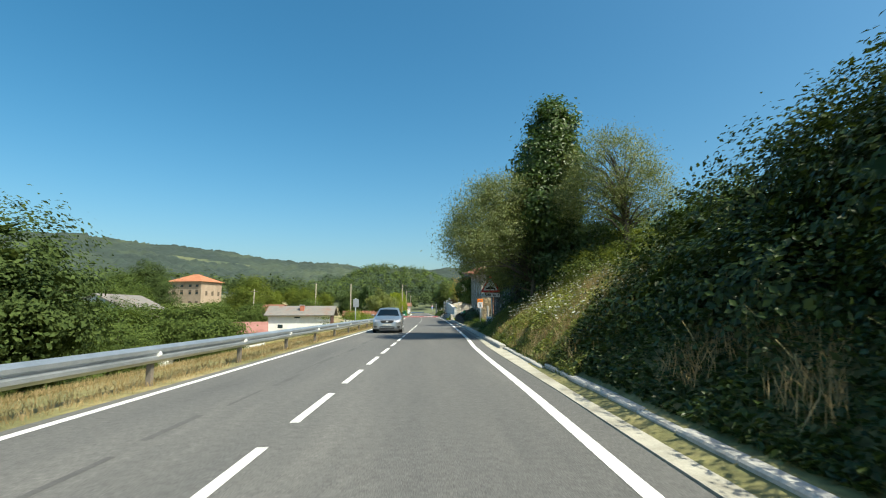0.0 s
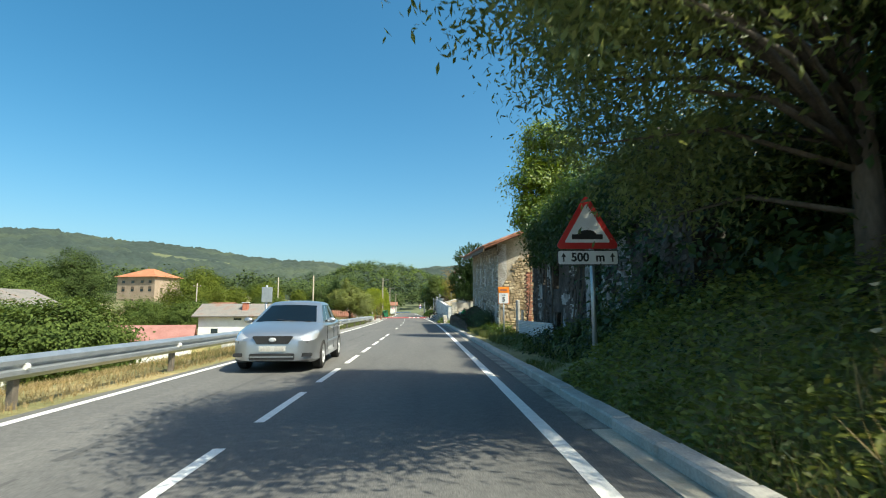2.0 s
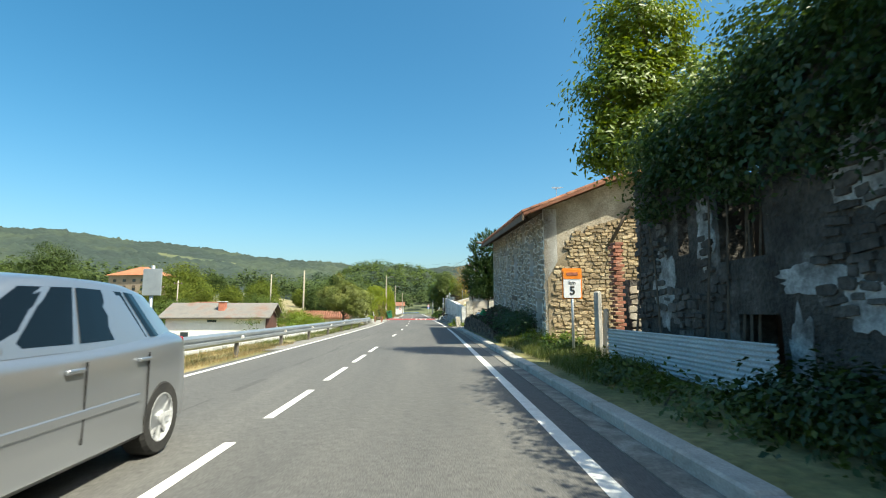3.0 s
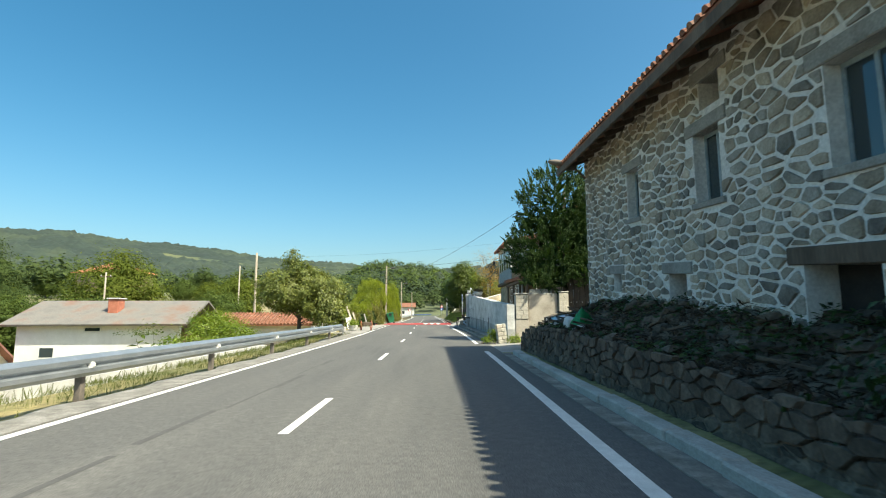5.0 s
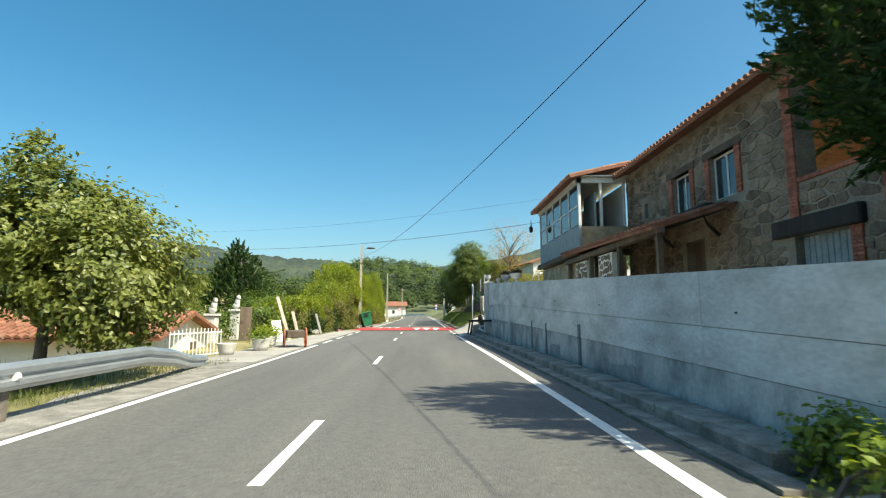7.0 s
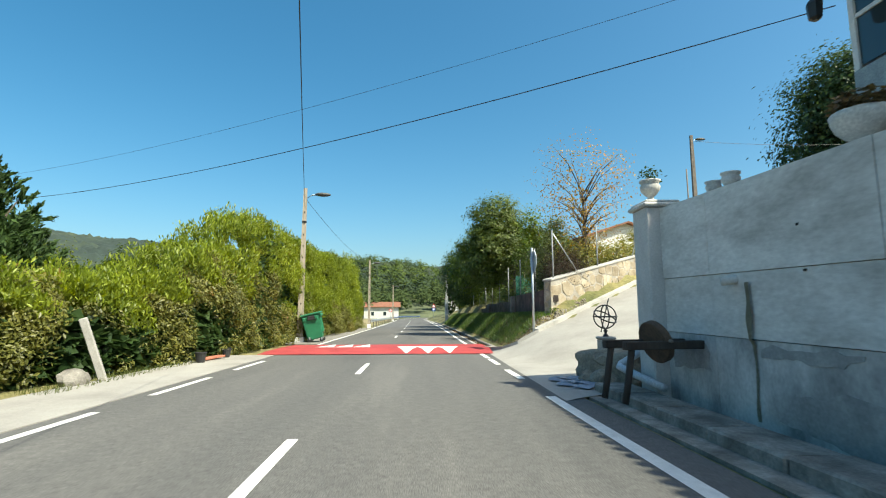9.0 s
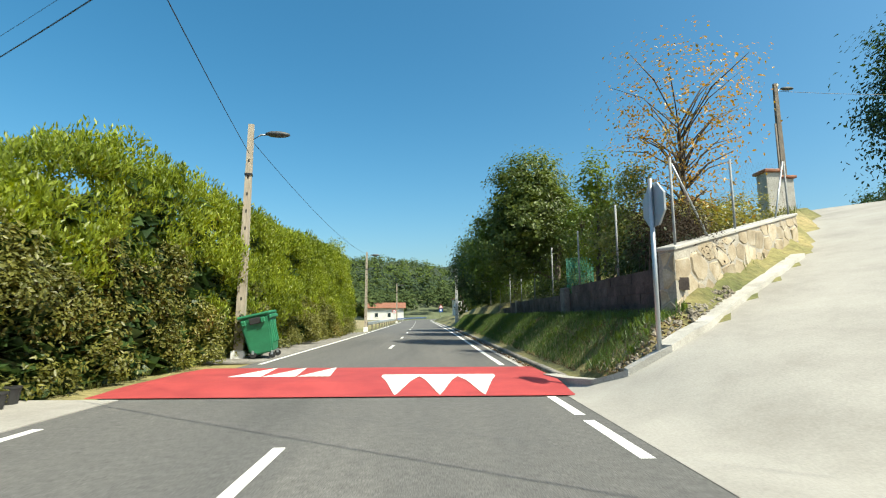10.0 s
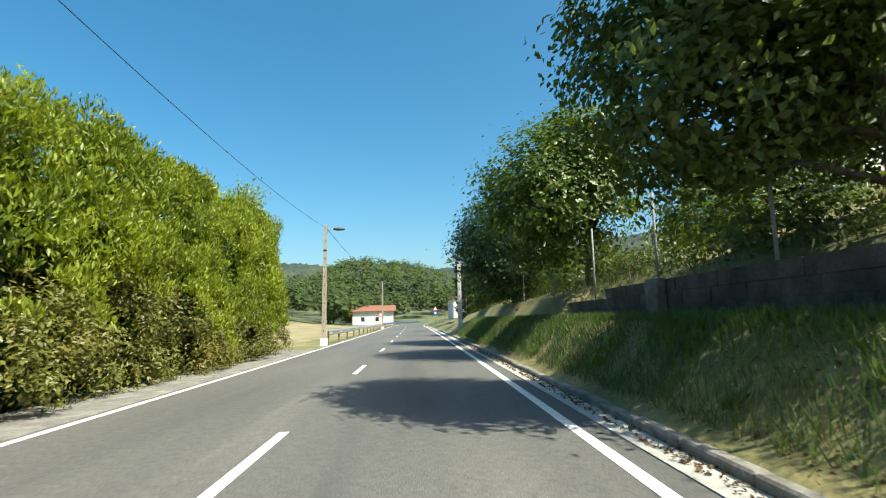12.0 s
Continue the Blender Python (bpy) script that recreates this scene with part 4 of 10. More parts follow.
for k, (a, b, c, d) in enumerate(fh_holes):
    boxed("lintel", LINTEL if k != 8 else WOOD, fwall, a - 0.25, b + 0.25, -0.035, 0.3, d, d + 0.22, 0.015, FM)
    if k < 4:
        boxed("sill", LINTEL, fwall, a - 0.1, b + 0.1, -0.05, 0.25, c - 0.1, c, 0.01, FM)
        window(FH, FM, a, b, c, d, 0.2, 1, BLUEGREY)
    else:
        # dark sheet painted for the unlit room behind the opening
        boxed("opening_back", DARK, FH, a, b, 0.4, 0.44, c, d, 0.0, FM, "dark sheet for the shade in the opening")
# gable end
gable = lambda x: FE + (FR - FE) * (1 - abs(x - FW / 2) / (FW / 2))
GM = Matrix.Identity(4)
bm = bmesh.new()
pierced(bm, FW, -0.3, gable, [], 0.45, GM)
gwall = part("wall", bm, surface("weathered_gable_plaster", [(0.22, 0.185, 0.135), (0.36, 0.31, 0.24), (0.5, 0.45, 0.37)], scale=1.3, fine=22, grain=0.3, rough=0.95, bump=0.5, depth=0.02), FH, "patchy cream render over rubble stone")
arch = lambda x: 5.0 + 0.95 * (1 - abs(x - 3.2) / 3.2)
lay2 = rubble_layout(rng, FW - 0.1, 0.3, arch, [], (0.08, 0.16), (0.1, 0.34))
EARTHJOINT = surface("earth_mortar", [(0.17, 0.13, 0.08), (0.3, 0.24, 0.16)], scale=4, fine=30, rough=0.95, bump=0.5)
bm = bmesh.new()
pts = [(0.1, 0.0), (FW, 0.0), (FW, arch(FW)), (3.2, arch(3.2)), (1.6, arch(1.6) - 0.1), (0.5, 4.3), (0.1, 3.6)]
lo = [bm.verts.new((x, -0.012, z)) for x, z in pts]
hi = [bm.verts.new((x, 0.1, z)) for x, z in pts]
bm.faces.new(lo)
for k in range(len(pts)):
    bm.faces.new((lo[k], hi[k], hi[(k + 1) % len(pts)], lo[(k + 1) % len(pts)]))
part("bare_masonry", bm, EARTHJOINT, gwall, "bare earth-jointed rubble")
GM2 = Matrix.Translation((0, -0.012, 0))
stones_joined("stonework", gwall, [q for q in lay2 if q[0] > 0.25 and (q[1] < 4.1 or q[0] > 0.8) and q[1] < arch(q[0]) - 0.08], GM2, DRYSTONE, rng, 0.012, 0.045)
bm = bmesh.new()
box(bm, FW - 0.45, FW, 0.45, FL, -0.3, FE)
box(bm, 0.45, FW - 0.45, FL - 0.45, FL, -0.3, FE + 0.6)
part("wall", bm, MASONRY, FH)
tubed("beam", WOOD, FH, [(2.2, -0.08, 4.7), (3.0, -0.08, 6.1), (3.9, -0.08, 5.9), (4.9, -0.08, 4.5)], 0.06, 6, "charred roof beam trace")
ov = 0.8
s = (FR - FE) / (FW / 2)
tiled_slope(FH, (-ov, -0.6, FE - s * ov + 0.12), (-ov, FL + 0.35, FE - s * ov + 0.12), (FW / 2, -0.6, FR + 0.14), rng, TILE, 2)
tiled_slope(FH, (FW + 0.5, -0.6, FE - s * 0.5 + 0.12), (FW + 0.5, FL + 0.35, FE - s * 0.5 + 0.12), (FW / 2, -0.6, FR + 0.14), rng, TILE, 0)
for k in range(26):
    y = 0.2 + k * 0.68
    boxed("rafter", WOOD, FH, -ov + 0.25, 0.5, y - 0.05, y + 0.05, -0.12, 0.0, 0.0, Matrix.Translation((0, 0, FE + 0.02)) @ Matrix.Rotation(-math.atan(s), 4, "Y"))
boxed("fascia", WOOD, FH, -ov - 0.03, -ov + 0.03, -0.6, FL + 0.35, FE - s * ov - 0.14, FE - s * ov + 0.04)
bm = bmesh.new()
tube(bm, [(3.0, 11, FR - 0.1), (3.0, 11, FR + 1.5)], 0.02, 5)
for k in range(5):
    tube(bm, [(3.0 - 0.35 + 0.03 * k, 10.6 + 0.12 * k, FR + 1.45), (3.0 + 0.35 - 0.03 * k, 10.6 + 0.12 * k, FR + 1.45)], 0.01, 4)
tube(bm, [(3.0, 10.5, FR + 1.45), (3.0, 11.4, FR + 1.45)], 0.012, 4)
part("antenna", bm, STEEL, FH, "thin metal television antenna")


def settle(ob, done):
    """Lets the house's level follow its slope against the road."""
    for c in ob.children:
        if c.name.startswith("roof_tile") and not c.name.startswith("roof_tiles"):
            c.location.z += FALL * (c.location.y - FL)
        elif c.data.name not in done:
            done.add(c.data.name)
            for v in c.data.vertices:
                v.co.z += FALL * (v.co.y - FL)
        settle(c, done)


settle(FH, set())

# street lamp on the house's corner
lamp = thing("wall_lamp", "dark weathered street lamp on a short arm under the eave", "street lamp", at=(5.3, 62.5, 5.72))
tubed("arm", POST, lamp, [(0.1, 0, -0.3), (-0.2, -0.03, -0.02), (-0.5, -0.06, 0.08)], 0.035, 6)
bm = bmesh.new()
bmesh.ops.create_uvsphere(bm, u_segments=14, v_segments=8, radius=1, matrix=Matrix.Translation((-0.7, -0.1, 0.16)) @ Matrix.Rotation(radians(8), 4, "Y") @ Matrix.Diagonal((0.42, 0.14, 0.1, 1)))
part("head", bm, POST, lamp, smooth=True)
boxed("gear_box", POST, lamp, -0.62, -0.22, -0.17, -0.01, -0.06, 0.14, 0.03)

# -- the ruin --
rng = np.random.default_rng(22)
ruin = thing("ruined_wall", "crumbling dark stone ruin with gaping door openings and flaking plaster", "ruin", at=(5.0, 37.95, 0), turn=-2)
RM = Matrix.Rotation(radians(-90), 4, "Z")
r_holes = [(1.75, 2.1, 2.1, 3.0), (3.0, 4.0, 1.88, 3.3), (3.35, 4.2, 0.0, 1.15), (7.2, 7.95, 0.3, 2.85), (10.2, 10.9, 1.0, 2.2)]
RUINWALL = surface("stained_flaking_plaster", [(0.025, 0.021, 0.018), (0.045, 0.04, 0.034), (0.085, 0.077, 0.067), (0.25, 0.24, 0.225)], scale=1.5, fine=16, grain=0.35, rough=0.95, bump=0.9, depth=0.06)
FLAKE = surface("old_white_plaster", [(0.09, 0.085, 0.08), (0.3, 0.3, 0.29), (0.52, 0.52, 0.51)], scale=3.6, fine=25, grain=0.3, rough=0.95, bump=0.6, depth=0.02)
bm = bmesh.new()
pierced(bm, 12.0, -0.3, lambda x: 4.1 + 0.3 * math.sin(x * 1.9) - (0.3 if x < 0.5 else 0), r_holes, 0.5, RM)
rw = part("wall", bm, RUINWALL, ruin, "dark stained plaster over rubble")
lay = rubble_layout(rng, 11.9, 0.0, 3.8, [(a - 0.1, b + 0.1, c - 0.1, d + 0.1) for a, b, c, d in r_holes], (0.09, 0.2), (0.12, 0.38))
stones_joined("stonework", rw, [q for q in lay if noise.noise((q[0] * 0.8, q[1] * 0.9, 5.0)) > 0.0 and rng.random() < 0.8], RM, OLDSTONE, rng, 0.025, 0.05)
for cx, cz, w, h in ((6.97, 1.7, 0.3, 2.2), (8.3, 2.0, 0.6, 1.7), (9.2, 1.75, 0.8, 1.9), (9.0, 0.8, 1.2, 0.7), (4.75, 1.55, 1.0, 0.3), (5.5, 1.2, 0.6, 0.5), (4.5, 0.6, 0.4, 1.0), (2.6, 2.4, 0.5, 0.9), (1.1, 1.6, 0.7, 1.2), (5.6, 2.6, 0.7, 0.9)):
    n = 48
    edge = []
    for k in range(n):
        t = 2 * math.pi * k / n
        g = 1 + 0.55 * noise.noise((cx * 3 + 1.3 * math.cos(t), cz * 3 + 1.3 * math.sin(t), 1.0)) + 0.3 * noise.noise((cx + 4 * math.cos(t), cz + 4 * math.sin(t), 2.0)) + 0.05 * rng.random()
        edge.append((cx + w * 0.55 * math.cos(t) * g, cz + h * 0.55 * math.sin(t) * g))
    vs = [tuple(RM @ Vector((x, y, z))) for y in (-0.012, 0.01) for x, z in edge]
    fs = [tuple(range(n))] + [(k, k + n, (k + 1) % n + n, (k + 1) % n) for k in range(n)]
    mesh_object("plaster_flake", vs, fs, FLAKE, ruin, "peeling white plaster")
# one dark sheet behind all the openings, painted for the ruin's unlit inside
boxed("opening_back", DARK, ruin, 1.2, 11.4, 1.6, 1.7, -0.3, 3.6, 0.0, RM, "dark sheet for the shade inside the ruin")
boxed("door_jamb", FLAKE, ruin, 6.84, 7.12, -0.06, 0.3, 0.2, 3.0, 0.03, RM, "peeling white door jamb")
boxed("door", surface("green_door", [(0.03, 0.06, 0.045), (0.06, 0.1, 0.075)], rough=0.8), ruin, 7.2, 7.95, 0.22, 0.28, 0.3, 2.85, 0.0, RM, "faded green plank door")
boxed("side_wall", RUINWALL, ruin, 0.5, 5.5, -0.5, 0.0, -0.3, 3.3)
OLDBRICK = surface("old_red_brick", [(0.17, 0.07, 0.045), (0.3, 0.12, 0.075), (0.3, 0.2, 0.15)], scale=5, fine=40, rough=0.93, bump=0.5, each=0.3)
bp = thing("brick_pier", "broken red brick pier of a fallen outhouse", "pier", at=(5.1, 39.4, 0), turn=6)
z, k = 0.0, 0
while z < 2.75:
    x = -0.06 * (k % 2)
    while x < 0.16 and rng.random() < 0.93:
        boxed("brick", OLDBRICK, bp, x, x + 0.21, 0.02 * rng.random(), 0.26, z, z + 0.07, 0.006)
        x += 0.225
    z, k = z + 0.085, k + 1
lw = thing("ruined_wall", "low broken rubble wall of a fallen outhouse", "ruin", at=(5.45, 39.5, 0), turn=4)
bm = bmesh.new()
pierced(bm, 4.2, -0.2, lambda x: 1.5 + 0.5 * math.sin(x * 2.3 + 1) + 0.25 * x, [], 0.4, Matrix.Identity(4))
lww = part("wall", bm, RUINWALL, lw)
stones_joined("stonework", lww, rubble_layout(rng, 4.1, 0.0, lambda x: 1.4 + 0.5 * math.sin(x * 2.3 + 1) + 0.25 * x, [], (0.09, 0.2), (0.12, 0.38)), Matrix.Identity(4), STONEJOIN, rng, 0.02, 0.05)

cor = thing("corrugated_sheet", "blue-grey corrugated metal sheet propped before the ruin", "metal sheet", at=(4.45, 38.3, 0.2), turn=-90)
SHEET = surface("blue_grey_sheet", [(0.42, 0.47, 0.5), (0.55, 0.6, 0.62)], scale=2, fine=40, rough=0.5, metal=0.2, bump=0.05)
vs, fs = [], []
for j in range(61):
    zz = 0.64 * j / 60
    for x in (0, 5.0):
        vs.append((x, 0.016 * math.sin(j * 2 * math.pi / 6), zz))
k = len(vs)
vs += [(x, y + 0.006, z) for x, y, z in vs]
fs = [(2 * j, 2 * j + 1, 2 * j + 3, 2 * j + 2) for j in range(60)] + [(k + 2 * j, k + 2 * j + 2, k + 2 * j + 3, k + 2 * j + 1) for j in range(60)]
mesh_object("sheet", vs, fs, SHEET, cor)
for x in (0.05, 2.4, 4.8):
    boxed("stake", WOOD, cor, x, x + 0.07, 0.03, 0.1, -0.4, 0.6)

gp = thing("gate_post", "split pale concrete gate post", "post", at=(4.75, 39.6, 0), turn=8)
boxed("post_half", KERB, gp, -0.11, 0.02, -0.09, 0.09, -0.2, 1.65, 0.03)
boxed("post_half", KERB, gp, 0.05, 0.14, -0.08, 0.08, -0.2, 1.25, 0.03, Matrix.Rotation(radians(3), 4, "Y"))

# -- concrete retaining wall with board-marked lifts --
rng = np.random.default_rng(23)
BOARDED = surface("board_marked_concrete", [(0.36, 0.355, 0.33), (0.52, 0.515, 0.49), (0.62, 0.615, 0.59), (0.7, 0.695, 0.67)], scale=1.9, fine=26, grain=0.14, rough=0.9, bump=0.4, depth=0.01, stretch=(1, 0.4, 1), each=0.07)
DAMP = surface("damp_concrete", [(0.16, 0.165, 0.16), (0.24, 0.245, 0.24)], scale=2.0, fine=30, rough=0.85)
cw = thing("retaining_wall", "grey board-marked concrete retaining wall with damp stains", "wall")


def cw_top(y):
    return float(np.interp(y, [68, 72.4, 88, 92.2], [1.55, 1.76, 2.55, 2.72]))


def cw_x(y):
    return float(np.interp(y, [68, 80, 92.2], [3.62, 3.66, 3.46]))


LOWBOARD = surface("damp_stained_concrete", [(0.15, 0.152, 0.148), (0.3, 0.302, 0.295), (0.47, 0.47, 0.455), (0.56, 0.56, 0.545)], scale=1.2, fine=26, grain=0.16, rough=0.88, bump=0.4, depth=0.01, stretch=(1, 1, 0.7), each=0.07)


def cw_panel(y0, y1, za, zb, out, mat=BOARDED):
    """One cast panel; za and zb give its lower and upper edge at y."""
    vs = []
    for y in (y0, y1):
        x = cw_x(y) - out
        vs += [(x, y, za(y)), (x, y, zb(y)), (x + 0.32, y, zb(y)), (x + 0.32, y, za(y))]
    fs = [(0, 1, 2, 3), (7, 6, 5, 4), (0, 4, 5, 1), (1, 5, 6, 2), (2, 6, 7, 3), (3, 7, 4, 0)]
    mesh_object("wall_panel", vs, fs, mat, cw)


joint1 = lambda y: 0.345 * cw_top(y)
joint2 = lambda y: 0.62 * cw_top(y)
ys = [68.0, 70.9, 73.6, 76.4, 79.3, 82.2, 85.0, 87.9, 90.2, 91.5]
for a, b in zip(ys, ys[1:]):
    cw_panel(a + 0.004, b - 0.004, lambda y: -0.2, lambda y: joint1(y) - 0.009, rng.uniform(0, 0.006), LOWBOARD)
    cw_panel(a + 0.004, b - 0.004, lambda y: joint1(y), lambda y: joint2(y) - 0.007, 0.012 + rng.uniform(0, 0.006))
    cw_panel(a + 0.004, b - 0.004, joint2, cw_top, 0.02 + rng.uniform(0, 0.006))
for y, z0, z1, w in ((75.9, 0.0, 0.95, 0.1), (79.1, 0.05, 0.9, 0.05), (81.0, 0.1, 0.95, 0.04)):
    boxed("drain_slot", DAMP, cw, -0.04, 0.05, -w / 2, w / 2, z0, z1, 0.01, Matrix.Translation((cw_x(y) - 0.012, y, 0)), "dark damp drain slot")
# small near-black boxes, the shade of tie holes as colour
for y, z in ((70.2, 1.2), (74.5, 1.35), (78.0, 1.5), (83.5, 1.7), (88.74, 1.99), (88.7, 1.56), (86.2, 1.95), (86.3, 1.5)):
    boxed("tie_hole", DARK, cw, -0.034, 0.0, -0.012, 0.012, -0.012, 0.012, 0.0, Matrix.Translation((cw_x(y), y, z)))



def blotch(name, outline, out, mat, label):
    """A thin stain on the wall: rough outline round (y, z) places, a little proud."""
    pts = []
    for (ya, za), (yb, zb) in zip(outline, outline[1:] + outline[:1]):
        for k in range(7):
            f = k / 7
            y, z = ya + (yb - ya) * f, za + (zb - za) * f
            pts.append((y + 0.09 * noise.noise((y * 5, z * 5, 1.0)), z + 0.07 * noise.noise((y * 6, z * 6, 4.0))))
    n = len(pts)
    vs = [(cw_x(y) - out, y, z) for y, z in pts] + [(cw_x(y) - 0.002, y, z) for y, z in pts]
    mesh_object(name, vs, [tuple(range(n))[::-1]] + [(k, (k + 1) % n, n + (k + 1) % n, n + k) for k in range(n)], mat, cw, label)


WETCON = surface("wet_stained_concrete", [(0.2, 0.205, 0.2), (0.27, 0.275, 0.27), (0.36, 0.36, 0.35)], scale=3, fine=30, grain=0.15, rough=0.8, bump=0.2)
MOSS = surface("mossy_streak", [(0.1, 0.092, 0.06), (0.2, 0.185, 0.13)], scale=8, fine=40, rough=0.9)
blotch("damp_stain", [(88.2, 0.8), (88.6, 0.68), (89.0, 0.76), (89.4, 0.7), (89.4, 0.82), (88.2, 0.84)], 0.011, WETCON, "dark damp stain")
blotch("damp_stain", [(85.6, 0.78), (86.8, 0.66), (87.9, 0.74), (87.9, 0.82), (85.6, 0.8)], 0.011, WETCON, "dark damp stain")
blotch("damp_stain", [(87.2, 0.05), (88.2, 0.0), (89.2, 0.12), (89.0, 0.36), (88.4, 0.5), (87.5, 0.4)], 0.011, WETCON, "dark damp stain")
blotch("damp_stain", [(90.3, 0.5), (91.2, 0.45), (91.3, 0.84), (90.4, 0.82)], 0.011, WETCON, "dark damp stain")
blotch("damp_stain", [(77.6, 0.1), (78.8, 0.05), (78.7, 0.34), (77.8, 0.4)], 0.011, WETCON, "dark damp stain")
blotch("damp_stain", [(72.8, 0.05), (74.2, 0.02), (74.0, 0.3), (73.0, 0.36)], 0.011, WETCON, "dark damp stain")
vs = []
for k in range(25):
    z = 1.5 - 0.06 * k
    y = 89.5 + 0.03 * noise.noise((z * 2.5, 1.0, 0.0))
    w = (0.022 + 0.02 * noise.noise((z * 4, 5.0, 0.0))) * (1 + 0.6 * step(0.7, 0.9, z))
    vs += [(cw_x(y) - 0.034 * step(0.84, 0.87, z) - 0.012, y - w, z), (cw_x(y) - 0.034 * step(0.84, 0.87, z) - 0.012, y + w, z)]
mesh_object("moss_streak", vs, [(2 * k, 2 * k + 2, 2 * k + 3, 2 * k + 1) for k in range(24)], MOSS, cw, "brown mossy streak under the outlet")
tubed("outlet", CONCRETE, cw, [(cw_x(89.7) + 0.1, 89.7, 1.56), (cw_x(89.7) - 0.16, 89.75, 1.52)], 0.05, 10, "short pale drain outlet")
# end of the wall: rendered piece between white block piers, and a plank gate
gw = thing("rendered_wall", "cream rendered wall between white block piers", "wall", at=(0, 68.0, 0))
ROSECREAM = surface("pinkish_cream_render", [(0.3, 0.265, 0.215), (0.42, 0.375, 0.31), (0.49, 0.445, 0.38)], scale=1.6, fine=30, grain=0.18, rough=0.92, bump=0.25)
boxed("wall_body", ROSECREAM, gw, 4.52, 5.72, 0.1, 0.32, -0.1, 1.98, 0.01)
boxed("coping", KERB, gw, 4.5, 5.74, 0.09, 0.34, 1.98, 2.03, 0.015)
boxed("plaster", ROSECREAM, gw, 3.94, 4.5, -0.02, 0.2, -0.1, 0.95, 0.02, None, "cracked plaster patch")
PIERSTONE = surface("pale_pier_block", [(0.4, 0.36, 0.29), (0.56, 0.52, 0.44)], scale=3, fine=25, grain=0.2, rough=0.93, bump=0.6, depth=0.02, each=0.12)


def block_pier(parent, x0, x1, y0, y1, z0, z1, rng, course=0.165):
    z = z0
    k = 0
    while z < z1 - 0.05:
        h = min(course, z1 - z)
        cut = x0 + (x1 - x0) * (0.6 if k % 2 else 0.4)
        for a, b in ((x0, cut), (cut, x1)):
            boxed("block", PIERSTONE, parent, a + 0.004, b - 0.004, y0 - 0.012 * rng.random(), y1, z + 0.002, z + h - 0.002, 0.011)
        z += h
        k += 1


pier = thing("block_pier", "white split-block pier with a flat cap", "pier", at=(0, 68.0, 0))
block_pier(pier, 3.96, 4.48, -0.04, 0.4, 0.96, 1.98, rng)
boxed("cap", KERB, pier, 3.93, 4.52, -0.06, 0.42, 1.98, 2.03, 0.012)
pier2 = thing("block_pier", "white split-block pier beside the plank gate", "pier", at=(0, 68.0, 0))
block_pier(pier2, 5.76, 6.16, -0.02, 0.4, 0.2, 2.05, rng)
boxed("cap", KERB, pier2, 5.74, 6.18, -0.04, 0.42, 2.05, 2.1, 0.015)
for x in (4.62, 5.09):
    boxed("coping_block", KERB, gw, x, x + 0.455, 0.3, 0.5, 1.95, 2.2, 0.015, None, "grey hollow block on the wall")
gate = thing("plank_gate", "tall dark weathered plank gate with round studs", "gate", at=(0, 68.25, 0.3))
for k in range(15):
    boxed("plank", DARKWOOD, gate, 6.22 + 0.24 * k, 6.22 + 0.24 * k + 0.225, 0.0, 0.04, 0.05, 2.55 + 0.06 * rng.random(), 0.006)
    for z in (0.5, 1.35, 2.1):
        bm = bmesh.new()
        bmesh.ops.create_uvsphere(bm, u_segments=6, v_segments=4, radius=0.022, matrix=Matrix.Translation((6.33 + 0.24 * k, 0.0, z)))
        part("stud", bm, STEEL, gate)
for z in (0.5, 2.1):
    boxed("rail", WOOD, gate, 6.22, 9.8, 0.045, 0.1, z - 0.06, z + 0.06)

# loose stone block, pipe and debris at the wall's foot
blk = thing("stone_block_pile", "leaning broken pier of rough pale stone blocks", "stone blocks", at=(3.3, 67.35, 0), turn=10)
LEAN = Matrix.Rotation(radians(-7), 4, "Y")
for k in range(5):
    cut_x = -0.03 if k % 2 else 0.06
    for x0, x1 in ((-0.19, cut_x), (cut_x, 0.19)):
        boxed("block", PIERSTONE, blk, x0 + 0.003, x1 - 0.003, -0.14 - 0.012 * rng.random(), 0.14, 0.155 * k + 0.003, 0.155 * k + 0.152, 0.022, LEAN)
DULLBRICK = surface("broken_dark_brick", [(0.11, 0.045, 0.035), (0.2, 0.085, 0.065), (0.26, 0.15, 0.12)], scale=5, fine=40, rough=0.95, bump=0.6)
pipe = thing("broken_pipe", "broken white drain pipe on rubble", "pipe", at=(4.35, 67.5, 0.12), turn=30)
tubed("pipe", WHITEWALL, pipe, [(-0.3, 0, 0), (0.0, 0, 0.05), (0.25, 0, 0.07)], 0.045, 10)
for x, z in ((-0.3, 0.0), (0.02, 0.052), (0.22, 0.068)):
    tubed("collar", WHITEWALL, pipe, [(x, 0, z), (x + 0.07, 0, z + 0.01)], 0.06, 10)
